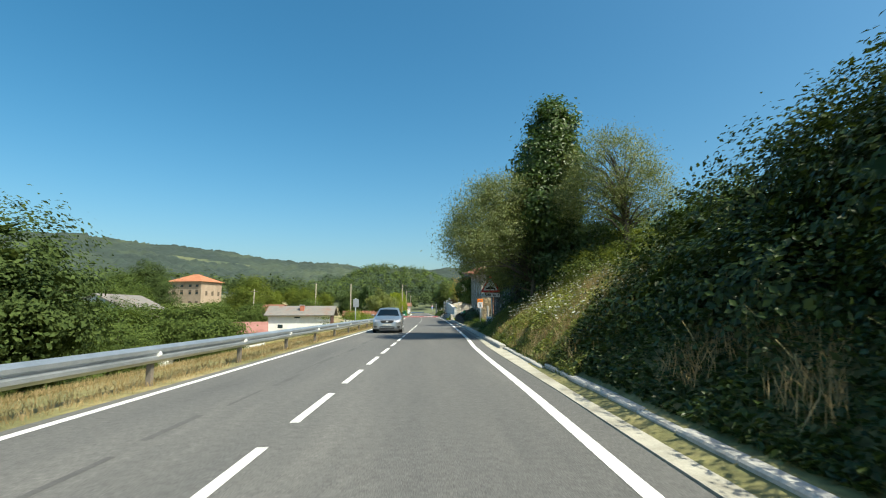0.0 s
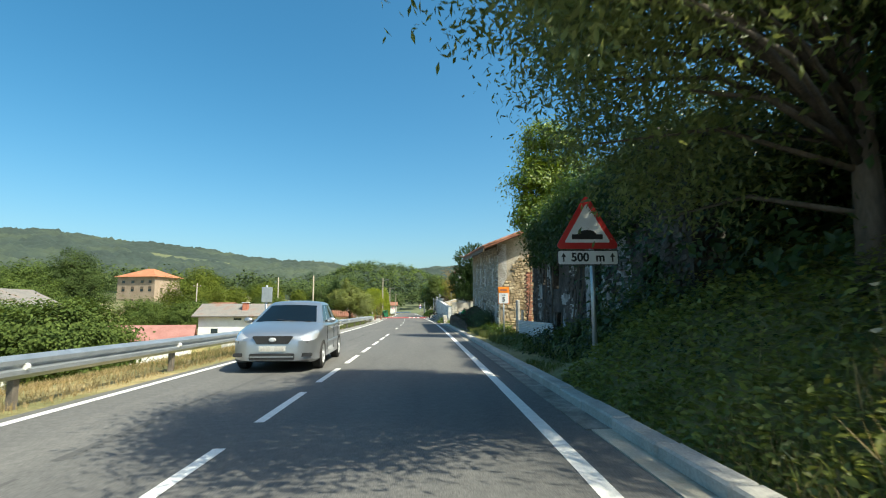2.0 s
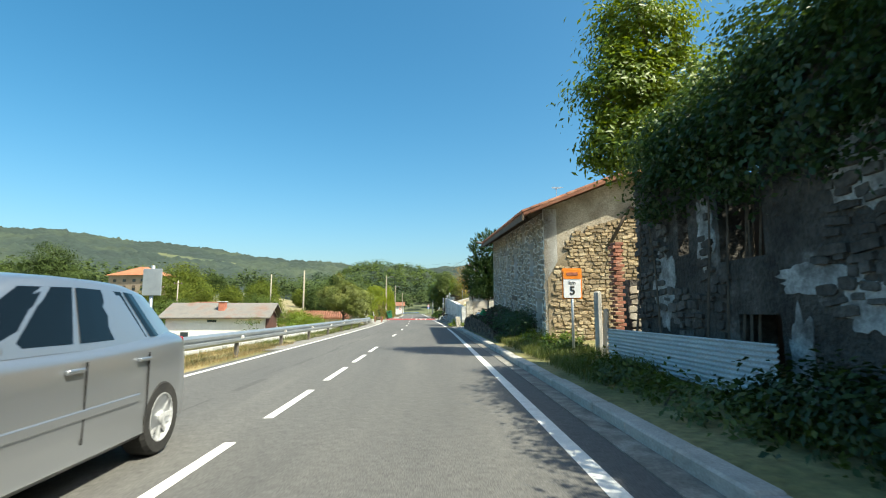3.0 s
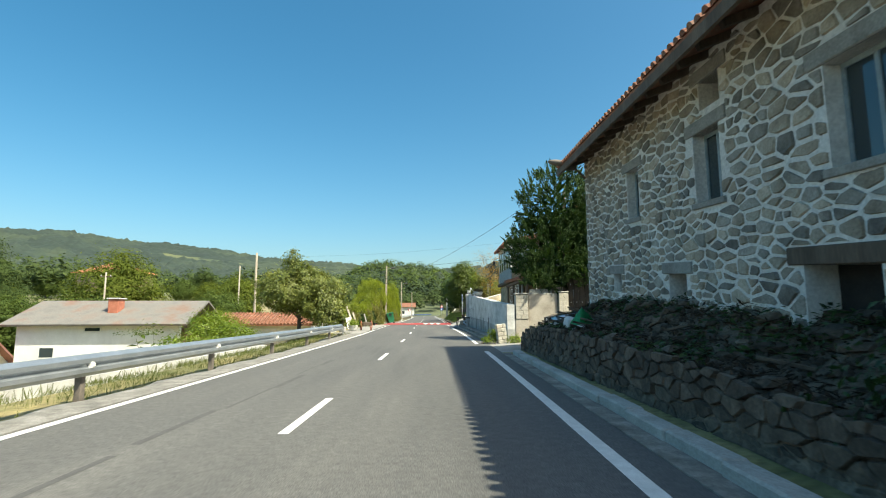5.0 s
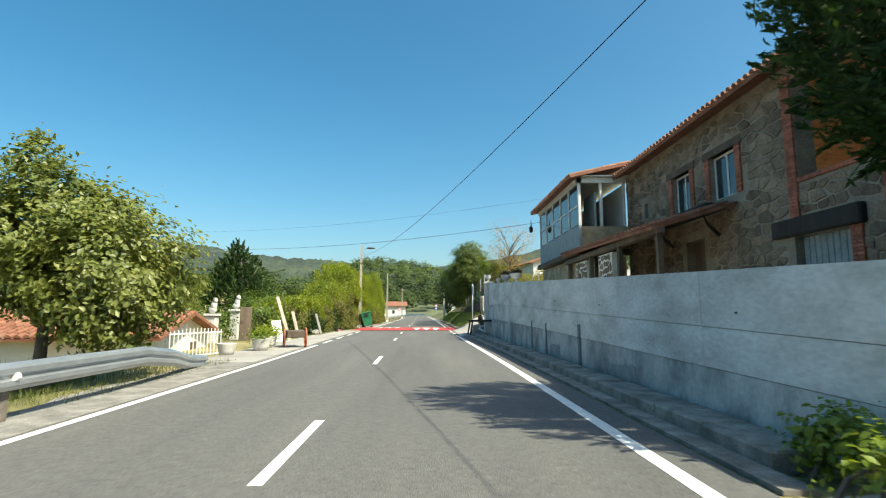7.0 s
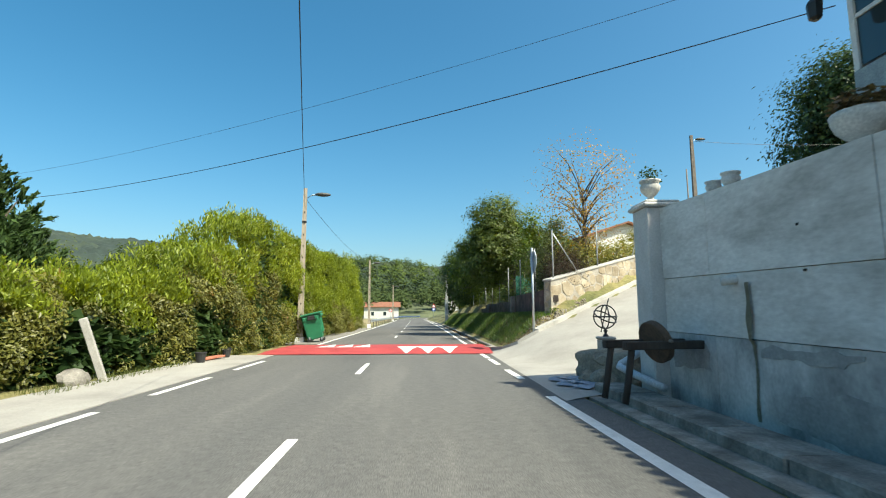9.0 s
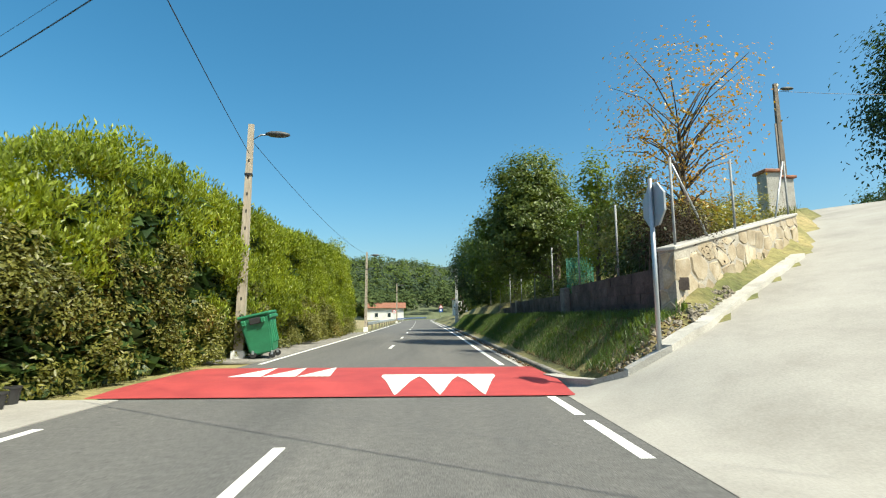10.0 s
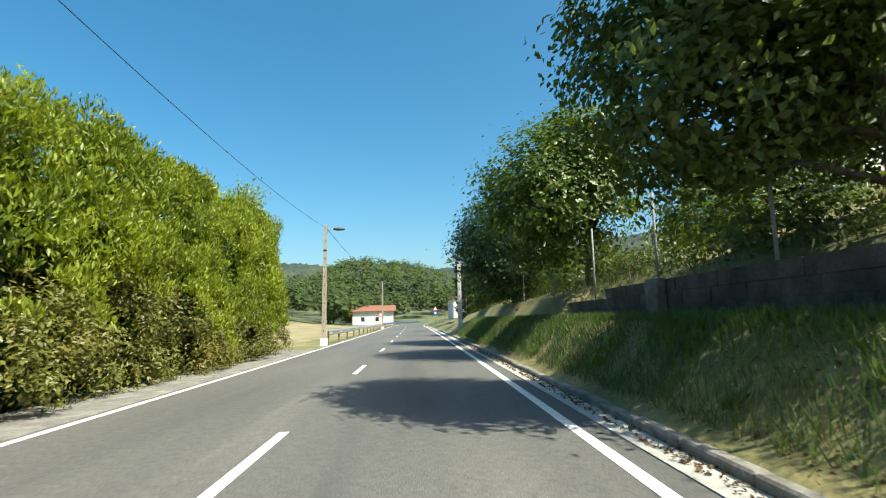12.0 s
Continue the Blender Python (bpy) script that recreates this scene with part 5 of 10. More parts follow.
for k, (x, y, sx, sz, mat, lab) in enumerate(((4.9, 67.55, 0.3, 0.13, DULLBRICK, "broken red brick lump"), (5.25, 67.4, 0.26, 0.1, DULLBRICK, "broken red brick lump"), (5.0, 67.2, 0.24, 0.1, DIRTYSHADEKERB, "broken concrete lump"), (4.55, 67.25, 0.2, 0.1, PIERSTONE, "pale broken stone"), (5.5, 67.7, 0.2, 0.12, DULLBRICK, "broken concrete lump"))):
    bm = bmesh.new()
    bmesh.ops.create_icosphere(bm, subdivisions=2, radius=1)
    for v in bm.verts:
        v.co *= 1 + 0.35 * noise.noise(v.co * 1.3 + Vector((k * 7.1, 0, 0)))
        v.co = Vector((v.co.x * sx, v.co.y * sx * 0.7, v.co.z * sz)) + Vector((x, y, 0.1 + sz * 0.6))
    tagged(part("rubble_lump", bm, mat), lab + " at the wall's foot", "rubble", "debris at the wall's foot")

# -- the villa behind the wall --
rng = np.random.default_rng(24)
VX, VY = 8.0, 71.6
villa = thing("stone_villa", "two-storey stone villa with brick window surrounds and clay tile roof", "house", at=(VX, VY, 0), turn=0)
VL = 12.3
VM = Matrix.Translation((0, VL, 0)) @ Matrix.Rotation(radians(-90), 4, "Z")
# local x runs from the far end (0) to the near end
v_holes = [(3.7, 4.75, 4.2, 5.35), (5.8, 6.95, 4.15, 5.35), (1.55, 1.85, 4.5, 5.0), (4.3, 5.3, 1.2, 3.25), (8.72, 10.15, 1.2, 2.76), (8.98, 10.9, 3.95, 6.1)]
bm = bmesh.new()
pierced(bm, VL, -0.2, 6.45, v_holes, 0.4, VM)
VILLAMORTAR = surface("brown_villa_mortar", [(0.17, 0.14, 0.105), (0.27, 0.23, 0.18), (0.36, 0.32, 0.26)], scale=1.2, fine=22, grain=0.25, rough=0.95, bump=0.5, depth=0.02)
vw = part("wall", bm, VILLAMORTAR, villa, "warm stone masonry")
VILLASTONE = surface("brown_villa_stone", [(0.12, 0.085, 0.06), (0.21, 0.16, 0.115), (0.3, 0.235, 0.175)], scale=2.2, fine=28, grain=0.28, rough=0.93, bump=0.5, depth=0.015, island=0.3)
cells_joined("stonework", vw, rubble_cells(rng, VL, 1.0, 6.35, [(a - 0.24, b + 0.24, c - 0.05, d + 0.24) for a, b, c, d in v_holes[:5]] + [(8.7, 11.2, 3.8, 6.1), (8.2, 10.5, 2.7, 3.2), (3.3, 6.4, 3.8, 4.1)], 0.4, 0.22, 0.022, 0.15), VM, VILLASTONE, rng, 0.02)
for a, b, c, d in v_holes[:2]:
    for x0, x1 in ((a - 0.22, a), (b, b + 0.22)):
        bm = bmesh.new()
        z = c
        while z < d - 0.02:
            box(bm, x0 + 0.004, x1 - 0.004, -0.05, 0.2, z + 0.004, z + 0.066, 0.004, VM)
            z += 0.072
        part("brick_surround", bm, BRICK, vw)
    boxed("lintel", WOOD, vw, a - 0.3, b + 0.3, -0.06, 0.3, d, d + 0.2, 0.01, VM)
    window(villa, VM, a, b, c, d, 0.12, 1, WHITEPAINT)
# dark sheet painted for the shade behind the small window
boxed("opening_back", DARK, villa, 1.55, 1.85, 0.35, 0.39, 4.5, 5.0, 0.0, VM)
boxed("door", WOOD, villa, 4.3, 5.3, 0.25, 0.3, 1.2, 3.25, 0.0, VM, "dark wooden door")
garage = boxed("garage_door", BLUEGREY, villa, 8.72, 10.15, 0.2, 0.24, 1.2, 2.76, 0.0, VM)
for k in range(9):
    boxed("plank", BLUEGREY, garage, 8.74 + 0.155 * k, 8.88 + 0.155 * k, 0.17, 0.2, 1.2, 2.74, 0.004, VM)
boxed("lintel", DARKWOOD, vw, 8.2, 10.5, -0.14, 0.3, 2.77, 3.14, 0.03, VM, "thick dark timber lintel")
boxed("timber_shelf", DARKWOOD, villa, 3.3, 6.4, -0.55, 0.1, 3.84, 4.02, 0.03, VM, "dark timber shelf under the windows")
for x in (3.6, 6.1):
    tubed("bracket", DARKWOOD, villa, [tuple(VM @ Vector(p)) for p in ((x, -0.5, 3.86), (x, -0.34, 3.5), (x, -0.04, 3.2))], 0.045, 6)
# open terrace over the garage, between brick piers
boxed("terrace_back", VILLAMORTAR, villa, 8.7, 11.2, 2.2, 2.3, 3.6, 6.3, 0.0, VM, "shaded plaster at the back of the terrace")
boxed("terrace_floor", CONCRETE, villa, 8.7, 11.2, 0.4, 2.2, 3.6, 3.7, 0.0, VM)


def brick_column(name, x0, x1, z0, z1, label):
    bm = bmesh.new()
    z, k = z0, 0
    while z < z1 - 0.03:
        h = min(0.068, z1 - z)
        c = x0 + (x1 - x0) * (0.5 if k % 2 else 0.35)
        for a, b in ((x0, c), (c, x1)):
            box(bm, a + 0.004, b - 0.004, -0.05, 0.2, z + 0.003, z + h, 0.004, VM)
        z, k = z + 0.072, k + 1
    return tagged(part(name, bm, BRICK, vw, label), kind="stuff")


brick_column("brick_pier", 8.7, 8.97, 3.1, 6.2, "red brick pier")
brick_column("brick_pier", 10.91, 11.2, 2.8, 6.2, "red brick pier")
brick_column("brick_pier", 10.16, 10.42, 1.2, 2.76, "red brick door jamb")
bm = bmesh.new()
for k in range(18):
    box(bm, 8.98 + 0.107 * k, 9.08 + 0.107 * k, -0.05, 0.3, 3.86, 3.95, 0.006, VM)
tagged(part("brick_coping", bm, BRICK, vw, "red brick coping"), kind="stuff")
boxed("wall", CREAM, villa, 0, 9, 0.0, 0.4, -0.2, 6.4, 0.0, Matrix.Translation((0.4, -0.0, 0)))
boxed("wall", MASONRY, villa, 0.4, 9, VL - 0.4, VL, -0.2, 6.4)
tiled_slope(villa, (-0.55, -0.4, 6.4), (-0.55, VL + 0.3, 6.4), (4.5, -0.4, 8.1), rng, TILE, 1)
tiled_slope(villa, (9.5, -0.4, 6.4), (9.5, VL + 0.3, 6.4), (4.5, -0.4, 8.1), rng, TILE, 0)
bm = bmesh.new()
tube(bm, [(1.2, 4.0, 6.6), (1.2, 4.0, 8.0)], 0.02, 5)
for k in range(4):
    tube(bm, [(0.95, 3.8 + 0.13 * k, 7.9), (1.45, 3.8 + 0.13 * k, 7.9)], 0.01, 4)
tube(bm, [(1.2, 3.7, 7.9), (1.2, 4.4, 7.9)], 0.012, 4)
part("antenna", bm, STEEL, villa, "thin metal television antenna")
# glazed gallery at the far end, over a porch
GX0, GX1, GY0, GY1 = -1.9, 0.0, 12.3, 19.2
boxed("wall", DRYSTONE, villa, GX0 + 0.1, GX1, GY0 + 0.3, GY1 - 0.1, -0.1, 3.35, 0.02, None, "brown stone porch")
boxed("gallery_floor", WOOD, villa, GX0 - 0.15, GX1 + 0.1, GY0 - 0.1, GY1 + 0.1, 3.4, 3.62, 0.02)
boxed("parapet", BLUEGREY, villa, GX0, GX0 + 0.1, GY0, GY1, 3.62, 4.55, 0.01, None, "blue painted panel")
boxed("parapet", DRYSTONE, villa, GX0 + 0.1, GX1, GY0, GY0 + 0.12, 3.62, 4.5, 0.01)
for y in np.linspace(GY0 + 0.06, GY1 - 0.06, 6):
    boxed("gallery_post", WHITEPAINT, villa, GX0, GX0 + 0.09, y - 0.045, y + 0.045, 4.55, 6.25, 0.005)
for y0, y1 in zip(np.linspace(GY0 + 0.06, GY1 - 0.06, 6), np.linspace(GY0 + 0.06, GY1 - 0.06, 6)[1:]):
    boxed("gallery_pane", GLASS, villa, GX0 + 0.035, GX0 + 0.05, y0 + 0.05, y1 - 0.05, 4.6, 6.2)
    boxed("gallery_rail", WHITEPAINT, villa, GX0 + 0.01, GX0 + 0.08, y0 + 0.05, y1 - 0.05, 5.3, 5.36)
for x in (GX0 + 0.06, -1.0, -0.1):
    boxed("gallery_post", WHITEPAINT, villa, x - 0.05, x + 0.05, GY0 + 0.01, GY0 + 0.11, 4.5, 6.25, 0.005)
boxed("gallery_beam", WHITEPAINT, villa, GX0 - 0.05, GX1, GY0 - 0.02, GY0 + 0.14, 6.2, 6.42, 0.01)
boxed("gallery_beam", WHITEPAINT, villa, GX0 - 0.05, GX0 + 0.14, GY0 - 0.02, GY1, 6.2, 6.42, 0.01)
boxed("gallery_end", WHITEWALL, villa, GX0 + 0.1, GX1, GY1 - 0.1, GY1, 3.62, 6.3)
boxed("gallery_ceiling", WHITEPAINT, villa, GX0 - 0.2, 0.2, GY0 - 0.2, GY1, 6.42, 6.46)
boxed("gallery_partition", BLUEGREY, villa, -1.2, -1.12, GY0 + 0.25, GY0 + 1.6, 3.62, 5.9, 0.01, None, "blue-grey inner shutter")
boxed("gallery_back", WHITEWALL, villa, -0.04, 0.0, GY0 + 0.2, GY1, 3.62, 6.2)
tiled_slope(villa, (GX0 - 0.4, GY0 - 0.35, 6.4), (GX0 - 0.4, GY1 + 0.3, 6.4), (0.3, GY0 - 0.35, 7.0), rng, TILE, 1)
# tiled canopy over the porch, on posts
tiled_slope(villa, (-2.2, 5.4, 3.3), (-2.2, 14.0, 3.55), (0.0, 5.4, 3.95), rng, TILE, 2)
for y in (5.6, 8.2, 10.9, 13.6):
    boxed("canopy_post", WOOD, villa, -2.0, -1.86, y - 0.07, y + 0.07, 0.9, 3.3, 0.01)
boxed("canopy_beam", WOOD, villa, -2.05, -1.85, 5.4, 14.0, 3.14, 3.3, 0.01)
for y in (9.6, 12.2):
    porch = boxed("porch_wall", MASONRY, villa, -1.9, -1.6, y - 0.65, y + 0.65, 0.9, 3.1, 0.0, None, "stone and mortar porch wall")
    cells_joined("stonework", porch, rubble_cells(rng, 1.3, 0.9, 3.08, [], 0.3, 0.22, 0.05), Matrix.Translation((-1.9, y + 0.65, 0)) @ Matrix.Rotation(radians(-90), 4, "Z"), VILLASTONE, rng)

# pillar and vases on the wall
def lathe(bm, prof, seg=14, m=None):
    rings = []
    for r, z in prof:
        ring = [bm.verts.new((r * math.cos(2 * math.pi * k / seg), r * math.sin(2 * math.pi * k / seg), z)) for k in range(seg)]
        if m is not None:
            for v in ring:
                v.co = m @ v.co
        rings.append(ring)
    for a, b in zip(rings, rings[1:]):
        for k in range(seg):
            bm.faces.new((a[k], a[(k + 1) % seg], b[(k + 1) % seg], b[k]))
    bm.faces.new(rings[0][::-1])
    bm.faces.new(rings[-1])


VASE = [(0.16, 0), (0.17, 0.05), (0.09, 0.09), (0.07, 0.16), (0.14, 0.22), (0.22, 0.32), (0.24, 0.42), (0.2, 0.5), (0.25, 0.54), (0.25, 0.58), (0.17, 0.58)]
PALESTONE = surface("cast_stone", [(0.45, 0.44, 0.41), (0.62, 0.61, 0.57)], scale=4, fine=40, rough=0.9, bump=0.2)
pil = thing("wall_pillar", "square white concrete pillar with a moulded cap", "pillar", at=(3.47, 91.58, 0))
boxed("shaft", CONCRETE, pil, -0.22, 0.27, -0.24, 0.24, -0.2, 2.72, 0.02)
boxed("cap", PALESTONE, pil, -0.27, 0.31, -0.3, 0.31, 2.72, 2.78, 0.02)
boxed("cap", PALESTONE, pil, -0.23, 0.28, -0.27, 0.28, 2.78, 2.82, 0.015)


def vase(at, label, plant=None, seed=0, size=1.0):
    v = thing("stone_vase", label, "vase", "vases on the wall", at)
    bm = bmesh.new()
    lathe(bm, [(r * size, z * size) for r, z in VASE])
    part("bowl", bm, PALESTONE, v, smooth=True)
    if plant:
        r = np.random.default_rng(seed)
        tagged(leaves("plant", r.normal(size=(150, 3)) * np.array([0.075, 0.075, 0.06]) + np.array([0, 0, 0.6 * size + 0.09]), 0.05, plant, r, v), kind="stuff")
    return v


vase((3.46, 91.62, 2.82), "cast-stone vase with a small plant on the pillar", DARKLEAF, 1, 0.62)
for k, y in enumerate((90.62, 90.24)):
    vase((3.85, y, cw_top(y)), "plain weathered cast-stone vase on the wall", None, 2 + k, 0.42 + 0.05 * k)
BOWL = [(0.14, 0), (0.15, 0.05), (0.08, 0.08), (0.07, 0.12), (0.15, 0.16), (0.21, 0.23), (0.235, 0.3), (0.245, 0.36), (0.23, 0.38), (0.17, 0.36)]
FADED = foliage("faded_flower_leaves", (0.05, 0.035, 0.022), (0.16, 0.12, 0.045), (0.3, 0.13, 0.05))
for y, seed in ((88.42, 12), (85.6, 13)):
    v = thing("stone_bowl", "wide weathered cast-stone bowl of faded flowers on the wall", "vase", "vases on the wall", (3.93, y, cw_top(y)))
    bm = bmesh.new()
    lathe(bm, BOWL, 20)
    part("bowl", bm, PALESTONE, v, smooth=True)
    rr = np.random.default_rng(seed)
    q = rr.normal(size=(420, 3))
    q /= np.linalg.norm(q, axis=1)[:, None]
    q[:, 2] = np.abs(q[:, 2])
    tagged(leaves("plant", q * np.array([0.28, 0.28, 0.22]) * rr.uniform(0.4, 1.0, (420, 1)) + np.array([0, 0, 0.38]), 0.075, FADED, rr, v), kind="stuff")

# grindstone, armillary sphere, plinth
# wheel and trestle colours darkened for the wall's shadow over them
gs = thing("grindstone", "old round grindstone on a dark wooden trestle", "grindstone", at=(2.95, 90.6, 0.12), turn=12)
bm = bmesh.new()
bmesh.ops.create_cone(bm, cap_ends=True, segments=28, radius1=0.27, radius2=0.27, depth=0.1, matrix=Matrix.Translation((0, 0, 0.7)) @ Matrix.Rotation(radians(72), 4, "Y"))
bmesh.ops.bevel(bm, geom=list(bm.edges), offset=0.012, segments=1, affect="EDGES")
part("wheel", bm, surface("shade_darkened_sandstone", [(0.05, 0.034, 0.024), (0.11, 0.075, 0.05)], fine=40, rough=0.95), gs, smooth=False)
for y in (-0.22, 0.22):
    boxed("beam", DARKWOOD, gs, -0.6, 0.75, y - 0.05, y + 0.05, 0.62, 0.72, 0.01)
for x, y, dx in ((-0.5, -0.22, -0.12), (-0.5, 0.22, -0.12), (0.6, -0.22, 0.2), (0.6, 0.22, 0.2)):
    tubed("leg", DARKWOOD, gs, [(x, y, 0.64), (x + dx * 0.5, y, 0.3), (x + dx, y, 0.0)], 0.04, 6)
tubed("axle", POST, gs, [(0, -0.3, 0.72), (0, 0.3, 0.72)], 0.025, 6)

ar = thing("armillary_sphere", "black iron armillary sphere with an arrow on a stone plinth", "garden ornament", at=(3.17, 93.0, -0.26))
boxed("plinth", KERB, ar, -0.12, 0.12, -0.12, 0.12, 0.2, 0.99, 0.02)
boxed("plinth_cap", KERB, ar, -0.14, 0.14, -0.14, 0.14, 0.99, 1.04, 0.02)


def ring(bm, r, m, t=0.012, n=28):
    a = [m @ Vector((r * math.cos(2 * math.pi * k / n), r * math.sin(2 * math.pi * k / n), 0)) for k in range(n + 1)]
    tube(bm, a, t, 5, cap=False)


c = Matrix.Translation((0, 0, 1.38))
for e in ((90, 0, 0), (90, 0, 90), (0, 0, 0), (25, 20, 0)):
    bm = bmesh.new()
    ring(bm, 0.2, c @ Euler([radians(v) for v in e]).to_matrix().to_4x4())
    part("ring", bm, BLACK, ar)
tubed("arrow", BLACK, ar, [(-0.08, 0, 1.12), (0.08, 0, 1.7)], 0.01, 5)
bm = bmesh.new()
lathe(bm, [(0.06, 1.04), (0.02, 1.1), (0.04, 1.14), (0.015, 1.18)], 8)
part("stem", bm, BLACK, ar)
TUFA = surface("sandy_stone", [(0.14, 0.12, 0.09), (0.24, 0.21, 0.16), (0.33, 0.3, 0.24)], scale=3, fine=30, grain=0.3, rough=0.95, bump=0.6, depth=0.02)
bm = bmesh.new()
bmesh.ops.create_cube(bm, size=2)
bmesh.ops.subdivide_edges(bm, edges=list(bm.edges), cuts=9, use_grid_fill=True)
for v in bm.verts:
    q = v.co.lerp(v.co.normalized() * 1.2, 0.45)
    q *= 1 + 0.1 * noise.noise(q * 2.2) + 0.04 * noise.noise(q * 7)
    v.co = Vector((q.x * 0.68, q.y * 0.72, q.z * 0.36))
mound = thing("rockery", "rough sandy stone rockery beside the driveway", "rockery", at=(3.52, 92.85, 0.2), turn=20)
part("earth_mound", bm, TUFA, mound, smooth=True)
rng = np.random.default_rng(61)
for k in range(22):
    ang, lift = 2.6 + 3.4 * (k % 11) / 10, 0.02 + 0.3 * (k // 11)
    s = rng.uniform(0.11, 0.2)
    bm = bmesh.new()
    bmesh.ops.create_icosphere(bm, subdivisions=2, radius=1)
    for v in bm.verts:
        v.co *= 1 + 0.28 * noise.noise(v.co * 1.5 + Vector((k * 3.7, 0, 0)))
        v.co = Vector((v.co.x * s * 1.3, v.co.y * s, v.co.z * s * 0.8))
    bmesh.ops.transform(bm, matrix=Matrix.Translation((math.cos(ang) * (0.7 - lift * 0.4), math.sin(ang) * (0.72 - lift * 0.4), lift - 0.1)) @ Euler((0, rng.uniform(-0.3, 0.3), rng.uniform(0, 6))).to_matrix().to_4x4(), verts=bm.verts)
    part("boulder", bm, TUFA, mound)
BOLE = surface("bleached_log", [(0.22, 0.19, 0.15), (0.36, 0.32, 0.26)], scale=3, fine=40, rough=0.9, bump=0.5, stretch=(1, 0.2, 1))
for p, q, w, text in (((3.3, 92.9, 0.62), (3.62, 92.3, 0.6), 0.1, "pale thick log lying on the rockery"), ((3.35, 92.5, 0.52), (3.75, 92.05, 0.5), 0.06, "thinner pale log lying on the rockery")):
    bm = bmesh.new()
    p, q = Vector(p), Vector(q)
    tube(bm, [p, p.lerp(q, 0.35) + Vector((0.01, 0, 0.015)), p.lerp(q, 0.7), q], [w, w * 1.04, w * 0.96, w * 0.92], 10)
    tagged(part("log", bm, BOLE, smooth=True), text, "log")
bm = bmesh.new()
tube(bm, [(3.36, 91.95, 0.62), (3.14, 92.0, 0.47), (3.04, 92.02, 0.41), (3.0, 91.98, 0.37), (3.02, 91.88, 0.35), (3.12, 91.5, 0.27), (3.24, 91.05, 0.18)], 0.055, 9)
tagged(part("drain_pipe", bm, surface("grey_plastic", [(0.4, 0.43, 0.46), (0.52, 0.55, 0.58)], rough=0.5), smooth=True), "bent pale grey plastic pipe against the wall's end", "pipe")
SHEETING = surface("blue_grey_sheeting", [(0.17, 0.2, 0.25), (0.3, 0.34, 0.4)], scale=4, fine=20, grain=0.2, rough=0.6, bump=0.4)
vs = []
for i in range(25):
    for j in range(25):
        x, y = 2.28 + 0.62 * i / 24 + 0.12 * math.sin(j * 0.6), 92.1 + 1.3 * j / 24 + 0.1 * math.sin(i * 0.5)
        edge = min(i, j, 24 - i, 24 - j) / 12
        vs.append((x, y, 0.045 + edge ** 0.6 * (0.05 + 0.09 * abs(noise.noise((x * 3, y * 3, 2.0)))) + 0.02 * edge ** 0.5 * noise.noise((x * 9, y * 8, 5.0))))
tagged(mesh_object("plastic_sheet", vs, [(25 * i + j, 25 * i + 25 + j, 25 * i + 26 + j, 25 * i + j + 1) for i in range(24) for j in range(24)], SHEETING, smooth=True), "crumpled blue-grey plastic sheet by the rockery", "plastic sheet")
bm = bmesh.new()
bmesh.ops.create_icosphere(bm, subdivisions=2, radius=1)
for v in bm.verts:
    v.co = Vector((v.co.x * 0.07, v.co.y * 0.1, v.co.z * 0.035)) * (1 + 0.3 * noise.noise(v.co * 2))
rag = tagged(part("orange_scrap", bm, surface("faded_orange_plastic", [(0.4, 0.13, 0.05), (0.55, 0.2, 0.08)], rough=0.7)), "small faded orange scrap on the ground", "scrap")
rag.matrix_world = pose(2.86, 92.45, 0.09, 0, 8, 30)

# -- driveway, garden wall, fence, stop sign --
rv, rf = [], []
L0 = [(1.95, 100.6), (2.1, 100.3), (2.75, 99.25), (3.4, 99.15), (4.3, 99.7), (6.4, 101.4), (9.0, 103.6), (11.5, 107.2), (14.3, 110.8), (18, 115.2), (24, 121)]
R0 = [(1.95, 91.2), (2.25, 91.4), (3.0, 91.8), (3.6, 92.0), (5.0, 92.3), (7.5, 93.6), (10, 95.5), (14, 99), (19, 103), (24, 107.5), (31, 114)]
for (ax, ay), (bx, by) in zip(L0, R0):
    for k in range(13):
        x, y = ax + (bx - ax) * k / 12, ay + (by - ay) * k / 12
        rv.append((x, y, ramp_z(x, y) + 0.004 + 0.03 * step(1.9, 2.6, x)))
rf = [(13 * i + k, 13 * i + k + 1, 13 * i + 14 + k, 13 * i + 13 + k) for i in range(len(L0) - 1) for k in range(12)]
PALECON = surface("pale_driveway_concrete", [(0.24, 0.225, 0.2), (0.31, 0.295, 0.265), (0.36, 0.345, 0.31)], scale=0.7, fine=40, grain=0.12, rough=0.92, bump=0.2)
tagged(mesh_object("driveway", rv, [f[::-1] for f in rf], PALECON, smooth=True), "pale concrete driveway climbing from the road", "driveway", kind="structure")
dk = thing("driveway_kerb", "cracked whitish concrete kerb round the grass corner", "kerb", kind="structure")
kp = [(1.95, 101.0), (2.1, 100.3), (2.35, 99.5), (2.75, 99.15), (3.35, 99.05), (4.2, 99.55), (5.2, 100.4), (6.4, 101.35), (8.2, 102.8)]
